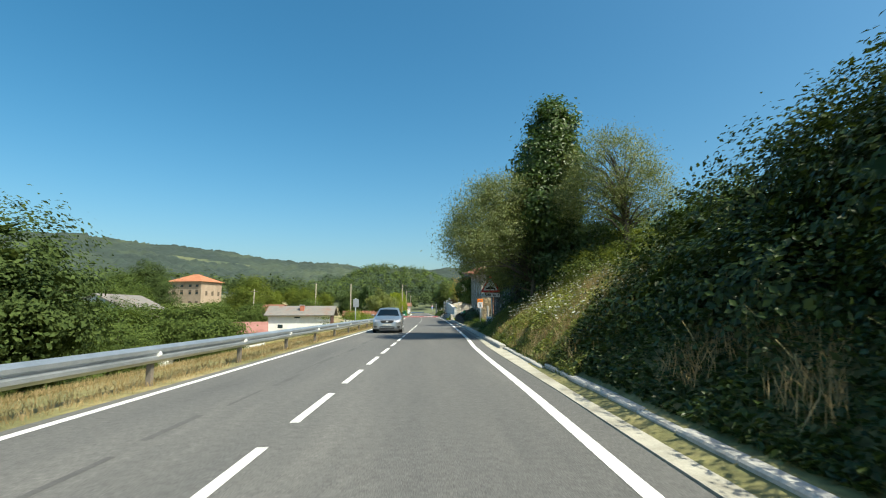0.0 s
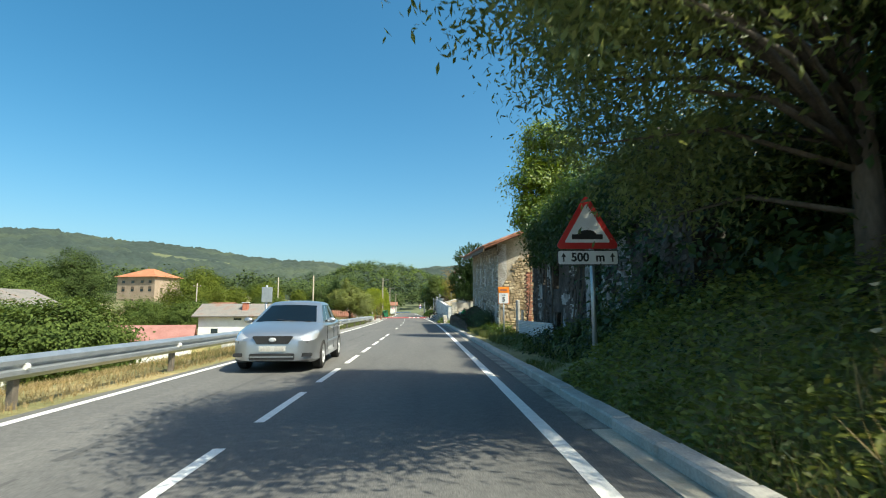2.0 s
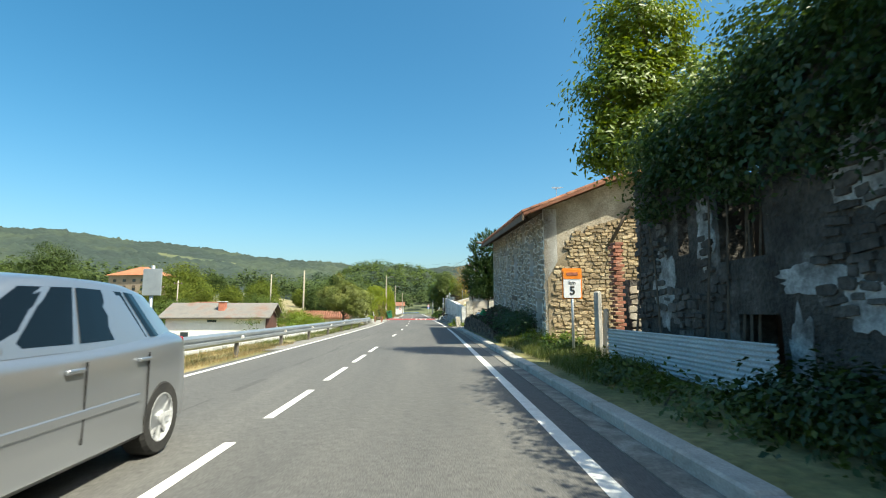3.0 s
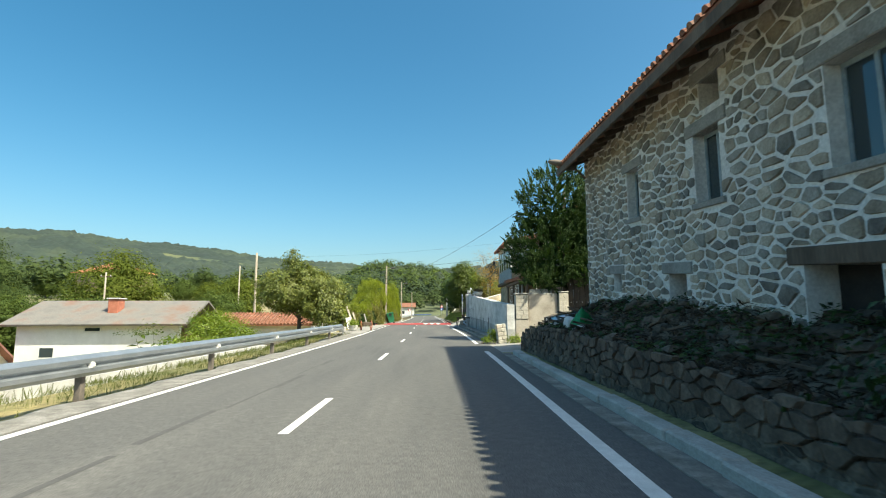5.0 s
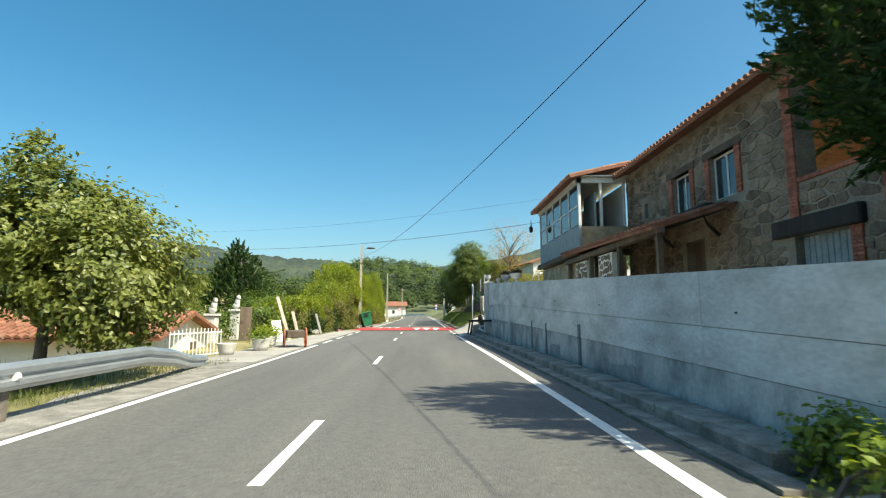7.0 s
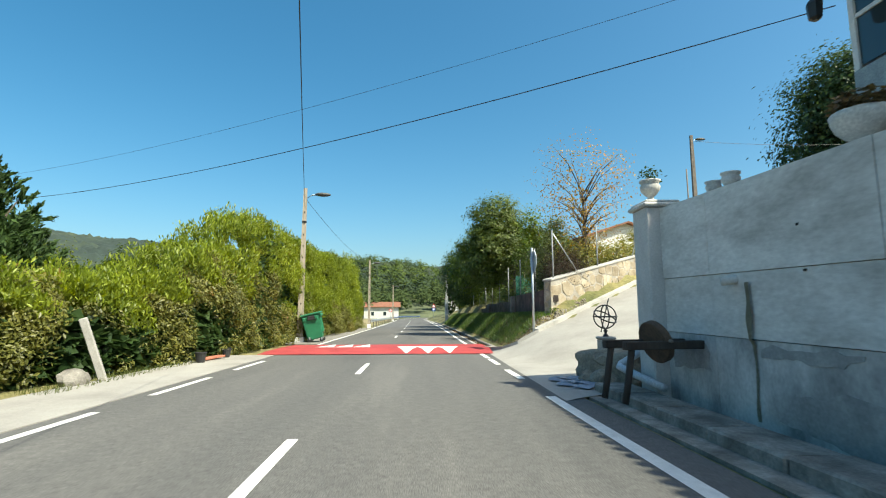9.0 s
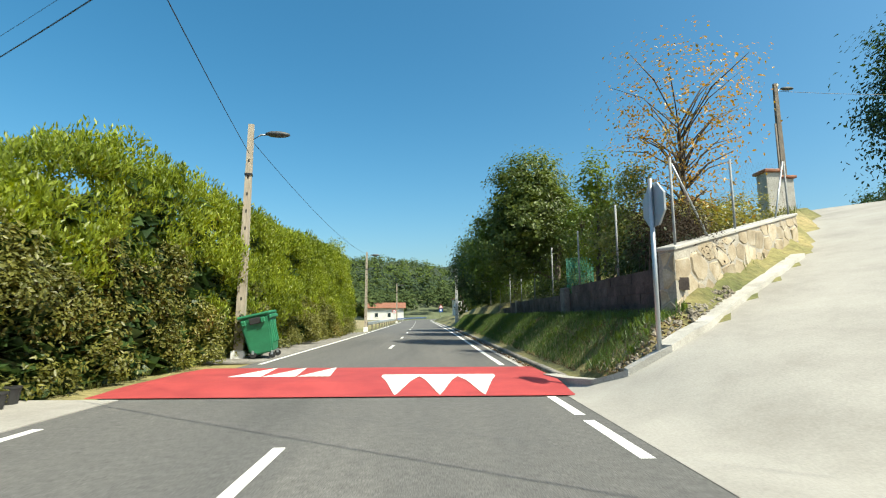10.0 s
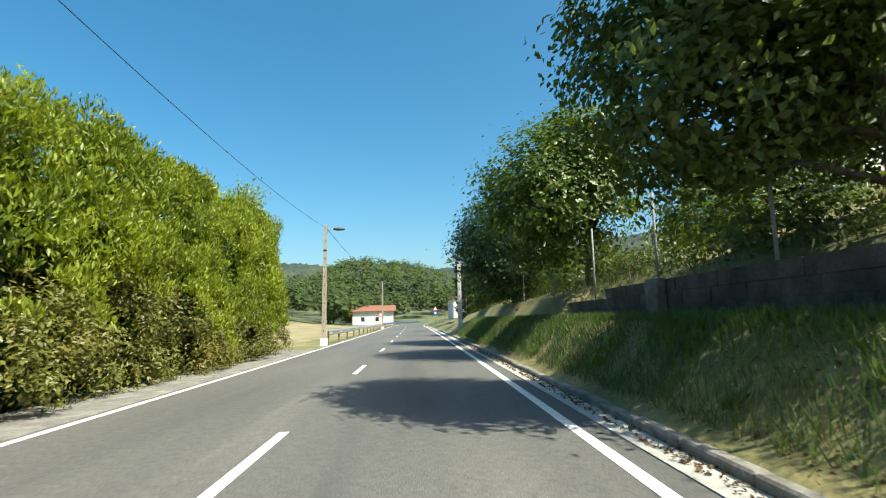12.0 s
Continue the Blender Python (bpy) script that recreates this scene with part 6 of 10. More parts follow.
for (ax, ay), (bx, by) in zip(kp, kp[1:]):
    n = 2
    for k in range(n):
        p = Vector((ax + (bx - ax) * k / n, ay + (by - ay) * k / n, 0))
        q = Vector((ax + (bx - ax) * (k + 1) / n, ay + (by - ay) * (k + 1) / n, 0))
        p.z, q.z = ramp_z(p.x, p.y), ramp_z(q.x, q.y)
        d = (q - p)
        sde = Vector((-d.y, d.x, 0)).normalized() * 0.13
        vs = [p - Vector((0, 0, 0.2)), q - Vector((0, 0, 0.2)), q - Vector((0, 0, 0.2)) + sde * 2, p - Vector((0, 0, 0.2)) + sde * 2]
        vs += [v + Vector((0, 0, 0.33)) for v in vs]
        mesh_object("kerb_block", vs, [(3, 2, 1, 0), (4, 5, 6, 7), (0, 1, 5, 4), (1, 2, 6, 5), (2, 3, 7, 6), (3, 0, 4, 7)], KERB, dk)

rng = np.random.default_rng(25)
low_wall = thing("garden_wall", "low garden wall faced with pale crazy-paved stone", "wall", at=(4.05, 100.25, 0), turn=37.5)
LWL = 6.3
lw_top = lambda x: 2.22 + 0.215 * x
bm = bmesh.new()
pierced(bm, LWL, 0.5, lw_top, [], 0.28, Matrix.Identity(4))
lw = part("wall_body", bm, surface("wall_mortar", [(0.26, 0.24, 0.2), (0.38, 0.35, 0.3)], scale=2, fine=30, rough=0.95), low_wall)
boxed("coping", KERB, low_wall, -0.03, LWL, -0.04, 0.32, 0.0, 0.07, 0.015, Matrix(((1, 0, 0, 0), (0, 1, 0, 0), (0.215, 0, 1, 2.22), (0, 0, 0, 1))))
lay = [q for q in rubble_cells(rng, LWL, 0.7, lw_top, [], 0.46, 0.36, 0.022, 0.12)]
PALEFACE = surface("pale_facing_stone", [(0.24, 0.185, 0.115), (0.36, 0.3, 0.21), (0.46, 0.41, 0.33)], scale=2.5, fine=30, grain=0.15, rough=0.93, bump=0.4, each=0.2)
cells_apart(lw, lay, Matrix.Identity(4), PALEFACE, rng, 0.015)
cells_apart(lw, rubble_cells(rng, 0.28, 0.7, 2.2, [], 0.26, 0.3, 0.02, 0.0), Matrix.Translation((-0.001, 0.28, 0)) @ Matrix.Rotation(radians(-90), 4, "Z"), PALEFACE, rng, 0.012)

rng = np.random.default_rng(26)
block_wall = thing("block_wall", "grey-brown concrete block wall above the grass bank, shade in its colour", "wall")
# block colour darkened to carry the shade of the trees and brush
BLOCK = surface("shade_darkened_block", [(0.034, 0.026, 0.023), (0.078, 0.06, 0.052), (0.135, 0.11, 0.095)], scale=2, fine=25, grain=0.25, rough=0.95, bump=0.5, depth=0.015, island=0.2)
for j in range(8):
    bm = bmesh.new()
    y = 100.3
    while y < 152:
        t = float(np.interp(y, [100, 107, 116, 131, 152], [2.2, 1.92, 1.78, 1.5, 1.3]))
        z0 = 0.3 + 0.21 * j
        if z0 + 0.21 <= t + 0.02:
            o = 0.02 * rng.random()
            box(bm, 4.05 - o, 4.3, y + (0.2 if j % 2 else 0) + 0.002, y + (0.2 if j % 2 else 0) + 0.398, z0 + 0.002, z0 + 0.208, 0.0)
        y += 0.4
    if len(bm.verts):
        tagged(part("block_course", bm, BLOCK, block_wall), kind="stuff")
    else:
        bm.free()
BUTTRESS = surface("dark_buttress_concrete", [(0.08, 0.072, 0.062), (0.15, 0.137, 0.12), (0.22, 0.2, 0.18)], scale=3, fine=30, rough=0.93, bump=0.4)
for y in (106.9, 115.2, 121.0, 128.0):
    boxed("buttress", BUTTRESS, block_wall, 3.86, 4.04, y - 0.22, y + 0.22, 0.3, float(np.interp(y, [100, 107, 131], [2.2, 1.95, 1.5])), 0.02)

DULLSTEEL = surface("weathered_galvanised_steel", [(0.2, 0.21, 0.21), (0.32, 0.33, 0.33)], scale=6, fine=40, rough=0.75, metal=0.1, bump=0.1)
fence = thing("wire_fence", "chain-link fence on thin galvanised posts", "fence")
fpts = [(4.2, 100.5, 2.25), (6.2, 102.0, 2.7), (8.8, 104.0, 3.3)]
for x, y, z in fpts + [(4.2, 103.2, 2.0), (4.2, 106.2, 1.9), (4.2, 109.4, 1.85), (4.2, 112.5, 1.8), (4.2, 115.6, 1.75), (4.2, 119, 1.7), (4.2, 123, 1.6), (4.2, 128, 1.5)]:
    tubed("post", DULLSTEEL, fence, [(x, y, z - 0.3), (x, y, z + 1.65)], 0.024, 7)
for a, b in (((4.25, 100.55, 3.8), (5.4, 101.45, 2.45)), ((8.7, 103.9, 4.9), (8.0, 103.4, 3.2))):
    tubed("brace", STEEL, fence, [a, b], 0.02, 6)
WIRE = surface("grey_wire", [(0.06, 0.065, 0.06), (0.1, 0.105, 0.1)], rough=0.7, metal=0.0, bump=0)


def mesh_wires(name, p, q, h, parent, gap=0.2):
    """Chain link between two posts: crossing thin wires."""
    p, q = Vector(p), Vector(q)
    L = (q - p).length
    n = int((L + h) / gap)
    bm = bmesh.new()
    for k in range(n):
        for sgn in (1, -1):
            s0 = k * gap - h
            a0, a1 = max(0.0, s0), min(L, s0 + h)
            if a1 <= a0:
                continue
            z0, z1 = (a0 - s0), (a1 - s0)
            if sgn < 0:
                z0, z1 = h - z0, h - z1
            d = (q - p) / L
            tube(bm, [p + d * a0 + Vector((0, 0, z0)), p + d * a1 + Vector((0, 0, z1))], 0.0009, 3, cap=False)
    tagged(part(name, bm, WIRE, parent), kind="stuff")


for a, b in zip(fpts, fpts[1:]):
    mesh_wires("wire_mesh", (a[0], a[1], a[2]), (b[0], b[1], b[2]), 1.6, fence)
mesh_wires("wire_mesh", (4.2, 100.5, 2.25), (4.2, 109.4, 1.85), 1.6, fence)
mesh_wires("wire_mesh", (4.2, 109.4, 1.85), (4.2, 123, 1.65), 1.6, fence, 0.2)

SIGNBACK = surface("sign_back_metal", [(0.32, 0.35, 0.38), (0.42, 0.45, 0.48)], scale=3, fine=50, grain=0.06, rough=0.45, metal=0.5, bump=0.03)
stop = thing("stop_sign", "octagonal road sign seen from its grey back", "road sign", at=(3.24, 99.2, 0.5), turn=93)
tubed("pole", STEEL, stop, [(0, 0, -0.3), (0, 0, 2.65)], 0.035, 8)
bm = bmesh.new()
bmesh.ops.create_cone(bm, cap_ends=True, segments=8, radius1=0.34, radius2=0.34, depth=0.03, matrix=Matrix.Translation((0, -0.045, 2.25)) @ Matrix.Rotation(radians(90), 4, "X") @ Matrix.Rotation(radians(22.5), 4, "Z"))
part("plate", bm, SIGNBACK, stop)
# ---- road signs ----
SIGNRED = surface("sign_red", [(0.5, 0.02, 0.02), (0.6, 0.035, 0.03)], scale=3, fine=40, grain=0.05, rough=0.45, bump=0)
SIGNWHITE = surface("sign_white", [(0.72, 0.72, 0.72), (0.8, 0.8, 0.8)], scale=2, fine=40, grain=0.04, rough=0.45, bump=0)
ORANGE = surface("sign_orange", [(0.75, 0.2, 0.02), (0.85, 0.27, 0.03)], scale=2, fine=40, grain=0.05, rough=0.45, bump=0)


def plate(name, outline, y0, y1, mat, parent, label=""):
    """A flat plate with the outline (x, z), between y0 (front) and y1."""
    n = len(outline)
    vs = [(x, y0, z) for x, z in outline] + [(x, y1, z) for x, z in outline]
    fs = [tuple(range(n)), tuple(range(2 * n - 1, n - 1, -1))] + [(k, n + k, n + (k + 1) % n, (k + 1) % n) for k in range(n)]
    return mesh_object(name, vs, fs, mat, parent, label)


def rounded(cx, cz, w, h, r, n=4):
    out = []
    for sx, sz, a in ((1, -1, -90), (1, 1, 0), (-1, 1, 90), (-1, -1, 180)):
        for k in range(n + 1):
            t = radians(a + 90 * k / n)
            out.append((cx + sx * (w / 2 - r) + r * math.cos(t), cz + sz * (h / 2 - r) + r * math.sin(t)))
    return out


def rounded_triangle(cx, z0, side, r, n=5):
    h = side * math.sqrt(3) / 2
    corners = [(-side / 2, 0, 210), (side / 2, 0, 330), (0, h, 90)]
    cen = (0, h / 3)
    out = []
    for x, z, a in corners:
        d = math.hypot(x - cen[0], z - cen[1])
        k = 1 - 2 * r / d
        px, pz = cen[0] + (x - cen[0]) * k, cen[1] + (z - cen[1]) * k
        for j in range(n + 1):
            t = radians(a - 60 + 120 * j / n)
            out.append((cx + px + r * math.cos(t), z0 + pz + r * math.sin(t)))
    return out


def lettering(text, size, at, mat, parent, name="lettering", bold=0.0):
    """Text turned into a mesh, facing -y."""
    cu = bpy.data.curves.new(name, "FONT")
    cu.body, cu.size, cu.align_x, cu.align_y, cu.extrude, cu.offset = text, size, "CENTER", "CENTER", 0.002, bold
    tmp = new("text_source", cu)
    me = bpy.data.meshes.new_from_object(tmp.evaluated_get(bpy.context.evaluated_depsgraph_get()))
    bpy.data.objects.remove(tmp)
    me.materials.clear()
    me.materials.append(mat)
    ob = new(name, me)
    ob.parent = parent
    ob.matrix_local = Matrix.Translation(at) @ Matrix.Rotation(radians(90), 4, "X")
    return ob


ws = thing("warning_sign", "red-bordered speed hump warning triangle with distance plate on post", "road sign", at=(3.38, 27.05, 0), turn=-3)
tubed("pole", STEEL, ws, [(0.08, 0.05, -0.3), (0.08, 0.05, 3.0)], 0.04, 10)
plate("sign_plate", rounded_triangle(0, 2.24, 1.1, 0.06), 0.0, 0.02, SIGNRED, ws, "red bordered triangle")
plate("sign_face", rounded_triangle(0, 2.345, 0.78, 0.02), -0.006, 0.0, SIGNWHITE, ws, "white inner triangle")
hb = [(-0.26, 2.4), (0.26, 2.4), (0.26, 2.485), (0.15, 2.485)] + [(0.15 * math.cos(t), 2.485 + 0.075 * math.sin(t)) for t in [math.pi * k / 10 for k in range(1, 10)]] + [(-0.15, 2.485), (-0.26, 2.485)]
plate("hump_symbol", hb, -0.012, -0.006, BLACK, ws, "black hump shape")
plate("distance_border", rounded(0, 2.09, 1.03, 0.26, 0.04), 0.0, 0.02, BLACK, ws)
plate("distance_plate", rounded(0, 2.09, 0.995, 0.225, 0.03), -0.006, 0.0, SIGNWHITE, ws, "white distance plate")
lettering("500  m", 0.2, (0.0, -0.008, 2.09), BLACK, ws, bold=0.006)
for x in (-0.41, 0.41):
    plate("arrow", [(x - 0.012, 2.02), (x + 0.012, 2.02), (x + 0.012, 2.1), (x + 0.04, 2.1), (x, 2.17), (x - 0.04, 2.1), (x - 0.012, 2.1)], -0.012, -0.006, BLACK, ws)

ps = thing("prohibition_sign", "round red-bordered road sign at the far guardrail", "road sign", at=(-7.2, 188.5, 0))
tubed("pole", STEEL, ps, [(0, 0.05, -0.3), (0, 0.05, 2.3)], 0.035, 8)
plate("sign_plate", [(0.36 * math.cos(k * math.pi / 12), 2.0 + 0.36 * math.sin(k * math.pi / 12)) for k in range(24)], 0.0, 0.02, SIGNRED, ps)
plate("sign_face", [(0.25 * math.cos(k * math.pi / 12), 2.0 + 0.25 * math.sin(k * math.pi / 12)) for k in range(24)], -0.006, 0.0, SIGNWHITE, ps)
for x in (-0.09, 0.09):
    boxed("symbol_bar", BLACK, ps, x - 0.06, x + 0.06, -0.012, -0.006, 1.95, 2.05)
fs_ = thing("warning_sign", "far red-bordered triangle over a blue plate on a post", "road sign", at=(1.85, 200, 0))
tubed("pole", STEEL, fs_, [(0, 0.05, -0.3), (0, 0.05, 3.6)], 0.04, 8)
plate("sign_plate", rounded_triangle(0, 2.75, 0.95, 0.05), 0.0, 0.02, SIGNRED, fs_)
plate("sign_face", rounded_triangle(0, 2.85, 0.65, 0.02), -0.006, 0.0, SIGNWHITE, fs_)
plate("blue_plate", rounded(0, 2.3, 0.75, 0.75, 0.04), 0.0, 0.02, surface("sign_blue", [(0.01, 0.07, 0.3), (0.02, 0.1, 0.38)], rough=0.45, bump=0), fs_, "blue plate")
boxed("symbol_bar", SIGNWHITE, fs_, -0.2, 0.2, -0.006, 0.0, 2.1, 2.5)

km = thing("kilometre_sign", "small orange and white kilometre marker on a thin post", "road sign", at=(4.12, 39.6, 0), turn=-4)
tubed("pole", STEEL, km, [(0, 0.04, -0.2), (0, 0.04, 2.1)], 0.03, 8)
plate("number_plate", rounded(0, 1.83, 0.4, 0.66, 0.03), 0.0, 0.015, SIGNWHITE, km)
plate("orange_border", rounded(0, 1.83, 0.46, 0.72, 0.03), 0.016, 0.024, ORANGE, km, "orange border plate")
plate("road_plate", rounded(0, 2.05, 0.4, 0.22, 0.02), -0.006, 0.0, ORANGE, km, "orange road number plate")
boxed("number_bar", BRICK, km, -0.13, 0.13, -0.012, -0.006, 2.02, 2.09, 0.0)
lettering("km", 0.13, (0, -0.006, 1.85), BLACK, km)
lettering("5", 0.27, (0, -0.006, 1.66), BLACK, km, bold=0.005)

ls = thing("sign_back", "square road sign on a grey post seen from behind", "road sign", at=(-5.65, 39.9, -0.25), turn=4)
tubed("pole", STEEL, ls, [(0, 0, -0.3), (0, 0, 2.5)], 0.045, 8)
boxed("plate", SIGNBACK, ls, -0.18, 0.24, -0.08, -0.05, 1.8, 2.42, 0.01)
boxed("bracket", STEEL, ls, -0.15, 0.2, -0.05, 0.05, 1.9, 1.95)
boxed("bracket", STEEL, ls, -0.15, 0.2, -0.05, 0.05, 2.25, 2.3)


# ---- cars ----
SILVER, snt, sb = material("silver_car_paint", 0.28, 0.8)
sb.inputs["Base Color"].default_value = (0.42, 0.44, 0.46, 1)
sb.inputs["Coat Weight"].default_value = 0.6
NAVY, nnt, nb = material("dark_blue_car_paint", 0.25, 0.2)
nb.inputs["Base Color"].default_value = (0.012, 0.018, 0.03, 1)
nb.inputs["Coat Weight"].default_value = 0.8
for nt_, b_ in ((snt, sb), (nnt, nb)):
    f_ = nt_.nodes.new("ShaderNodeTexNoise")
    f_.inputs["Scale"].default_value = 6
    r_ = nt_.nodes.new("ShaderNodeMapRange")
    r_.inputs[3].default_value, r_.inputs[4].default_value = 0.3, 0.36
    nt_.links.new(f_.outputs[0], r_.inputs[0])
    nt_.links.new(r_.outputs[0], b_.inputs["Roughness"])
RUBBER = surface("tyre_rubber", [(0.015, 0.015, 0.015), (0.035, 0.034, 0.032)], rough=0.85, bump=0.2)
ALLOY = surface("alloy_rim", [(0.5, 0.51, 0.52), (0.62, 0.63, 0.64)], rough=0.35, metal=0.25, bump=0)
LENS, lnt, lb = material("headlight_lens", 0.08)
lb.inputs["Base Color"].default_value = (0.62, 0.63, 0.64, 1)
lb.inputs["Metallic"].default_value = 0.5
lb.inputs["Coat Weight"].default_value = 1.0
CARGLASS, gnt, gb = material("dark_car_glass", 0.04)
gb.inputs["Base Color"].default_value = (0.004, 0.006, 0.007, 1)
gb.inputs["Specular IOR Level"].default_value = 0.3
TRIM = surface("black_plastic_trim", [(0.014, 0.014, 0.015), (0.03, 0.03, 0.03)], rough=0.6, bump=0.1)
REDLENS = surface("red_lens", [(0.35, 0.01, 0.01), (0.45, 0.02, 0.02)], rough=0.2, bump=0)

STATIONS = [(-2.1, 0.5, 0.53), (-2.07, 0.62, 0.64), (-2.0, 0.72, 0.71), (-1.86, 0.785, 0.77), (-1.6, 0.825, 0.84), (-1.3, 0.845, 0.9), (-0.95, 0.855, 0.955), (-0.3, 0.86, 0.96), (0.5, 0.86, 0.965), (1.2, 0.855, 0.985), (1.7, 0.835, 1.0), (1.93, 0.79, 0.98), (2.05, 0.72, 0.88), (2.09, 0.64, 0.72)]


def eased(points, n):
    """A smooth line through points, n steps to each stretch."""
    p = np.array(points, float)
    p = np.concatenate([[2 * p[0] - p[1]], p, [2 * p[-1] - p[-2]]])
    out = []
    for q0, q1, q2, q3 in zip(p, p[1:], p[2:], p[3:]):
        for t in np.arange(n) / n:
            out.append(0.5 * (2 * q1 + (q2 - q0) * t + (2 * q0 - 5 * q1 + 4 * q2 - q3) * t * t + (3 * q1 - q0 - 3 * q2 + q3) * t ** 3))
    return np.array(out + [p[-2]])


SMOOTH = eased(STATIONS, 3)


def half_section(y, w, top):
    zb = 0.2 if abs(y) < 1.9 else 0.24
    tuck = 1 - 0.04 * step(1.7, 2.1, abs(y))
    return [(0.0, top + 0.04), (0.45 * w, top + 0.032), (0.76 * w, top + 0.01), (0.92 * w, top - 0.035), (0.98 * w, top - 0.11), (0.995 * w, 0.62), (w, 0.47), (0.99 * w, 0.34), (0.95 * w * tuck, zb), (0.5 * w, zb), (0.0, zb)]


def skin(y, u, out=0.006):
    """A place just off the car's flank at y, u along its section."""
    w, top = (float(np.interp(y, SMOOTH[:, 0], SMOOTH[:, i])) for i in (1, 2))
    h = eased(half_section(y, w, top), 3)
    k = np.arange(len(h)) / 3
    return float(np.interp(u, k, h[:, 0])) + out, y - out * 0.8, float(np.interp(u, k, h[:, 1])) + out * 0.5


def car(label, at, turn, paint):
    """A five-door hatchback, front towards local -y, 4.18 m long."""
    c = thing("car", label, "car", at=at, turn=turn)
    rows = []
    for y, w, top in SMOOTH:
        half = [tuple(p) for p in eased(half_section(y, w, top), 3)]
        full = half + [(-x, z) for x, z in half[-2:0:-1]]
        rows.append([(x, y, z) for x, z in full])
    n = len(rows[0])
    vs = [v for r in rows for v in r]
    fs = [(i * n + k, (i + 1) * n + k, (i + 1) * n + (k + 1) % n, i * n + (k + 1) % n) for i in range(len(rows) - 1) for k in range(n)]
    fs += [tuple(range(n)), tuple(range(len(rows) * n - 1, (len(rows) - 1) * n - 1, -1))]
    body = mesh_object("body", vs, fs, paint, c)
    bm = bmesh.new()
    for y in (-1.21, 1.39):
        bmesh.ops.create_cone(bm, cap_ends=True, segments=28, radius1=0.35, radius2=0.35, depth=3, matrix=Matrix.Translation((0, y, 0.3)) @ Matrix.Rotation(radians(90), 4, "Y"))
    cutter = part("cutter", bm, paint)
    mod = body.modifiers.new("arch", "BOOLEAN")
    mod.operation, mod.object, mod.solver = "DIFFERENCE", cutter, "EXACT"
    bpy.context.view_layer.update()
    me = bpy.data.meshes.new_from_object(body.evaluated_get(bpy.context.evaluated_depsgraph_get()))
    body.modifiers.clear()
    body.data = me
    bpy.data.objects.remove(cutter)
    me.shade_smooth()
    bev = body.modifiers.new("soft_edges", "EDGE_SPLIT")
    bev.split_angle = radians(38)
    boxed("underbody", TRIM, c, -0.62, 0.62, -1.7, 1.8, 0.18, 0.6)
    # cabin
    lower = [(-1.02, 0.71), (-0.8, 0.775), (0.4, 0.79), (1.45, 0.765), (1.97, 0.66)]
    upper = [(-0.02, 0.53), (0.14, 0.575), (0.55, 0.59), (1.15, 0.57), (1.58, 0.51)]
    roof = [1.385, 1.41, 1.425, 1.41, 1.36]
    spine = eased([(*p, *q, z, b) for p, q, z, b in zip(lower, upper, roof, (0.1, 0.08, 0.02, -0.02, -0.06))], 4)
    ts = (0.0, 0.3, 0.6, 0.85, 0.94, 1.0)

    def section(y0, w0, y1, w1, z1, bow, s, t):
        w = (w0 + (w1 - w0) * t) * (1 if t < 0.9 else (0.985 if t < 0.99 else 0.93))
        return (s * w, y0 + (y1 - y0) * t - bow * (1 - s * s), 0.93 + (z1 - 0.93) * t + 0.035 * (1 - s * s) * t ** 3)

    bm = bmesh.new()

    def sheet(grid):
        v = [[bm.verts.new(p) for p in line] for line in grid]
        for p, q in zip(v, v[1:]):
            for k in range(len(p) - 1):
                bm.faces.new((p[k], q[k], q[k + 1], p[k + 1]))

    for sgn in (1, -1):
        sheet([[section(*r, sgn, t) for t in ts] for r in spine][::sgn])
    ss = np.linspace(-1, 1, 9)
    sheet([[section(*r, s, 1.0) for s in ss[::-1]] for r in spine])
    sheet([[section(*spine[0], s, t) for s in ss[::-1]] for t in ts])
    sheet([[section(*spine[-1], s, t) for s in ss] for t in ts])
    bmesh.ops.remove_doubles(bm, verts=list(bm.verts), dist=0.002)
    bmesh.ops.recalc_face_normals(bm, faces=list(bm.faces))
    cab = part("cabin", bm, paint, c, smooth=True)
    spl = cab.modifiers.new("creases", "EDGE_SPLIT")
    spl.split_angle = radians(50)

    def on_side(sgn, y, t, out=0.006):
        """A place on the cabin's side at y of the belt line and t up it."""
        y1 = float(np.interp(y, [p[0] for p in lower], [p[0] for p in upper]))
        w0, w1 = float(np.interp(y, [p[0] for p in lower], [p[1] for p in lower])), float(np.interp(y, [p[0] for p in lower], [p[1] for p in upper]))
        top = float(np.interp(y, [p[0] for p in lower], roof))
        return (sgn * (w0 + (w1 - w0) * t + out), y + (y1 - y) * t, 0.93 + (top - 0.93) * t)

    for sgn in (1, -1):
        for ya, yb in ((-0.8, 0.28), (0.36, 1.28), (1.34, 1.74)):
            ys = np.linspace(ya, yb, 5)
            vs = [on_side(sgn, y, t) for y in ys for t in (0.1, 0.86)]
            fs = [(2 * k, 2 * k + 2, 2 * k + 3, 2 * k + 1) if sgn > 0 else (2 * k, 2 * k + 1, 2 * k + 3, 2 * k + 2) for k in range(4)]
            mesh_object("side_window", vs, fs, CARGLASS, c)
    for r, nm, sg in ((spine[0], "windscreen", -1), (spine[-1], "rear_window", 1)):
        pts = [Vector(section(*r, s, t)) + Vector((0, sg * 0.01, 0.008)) for t in (0.07, 0.3, 0.6, 0.85) for s in np.linspace(-0.93, 0.93, 9)]
        mesh_object(nm, [tuple(p) for p in pts], [(9 * j + k, 9 * j + k + 1, 9 * j + k + 10, 9 * j + k + 9)[::-sg] for j in range(3) for k in range(8)], CARGLASS, c, smooth=True)
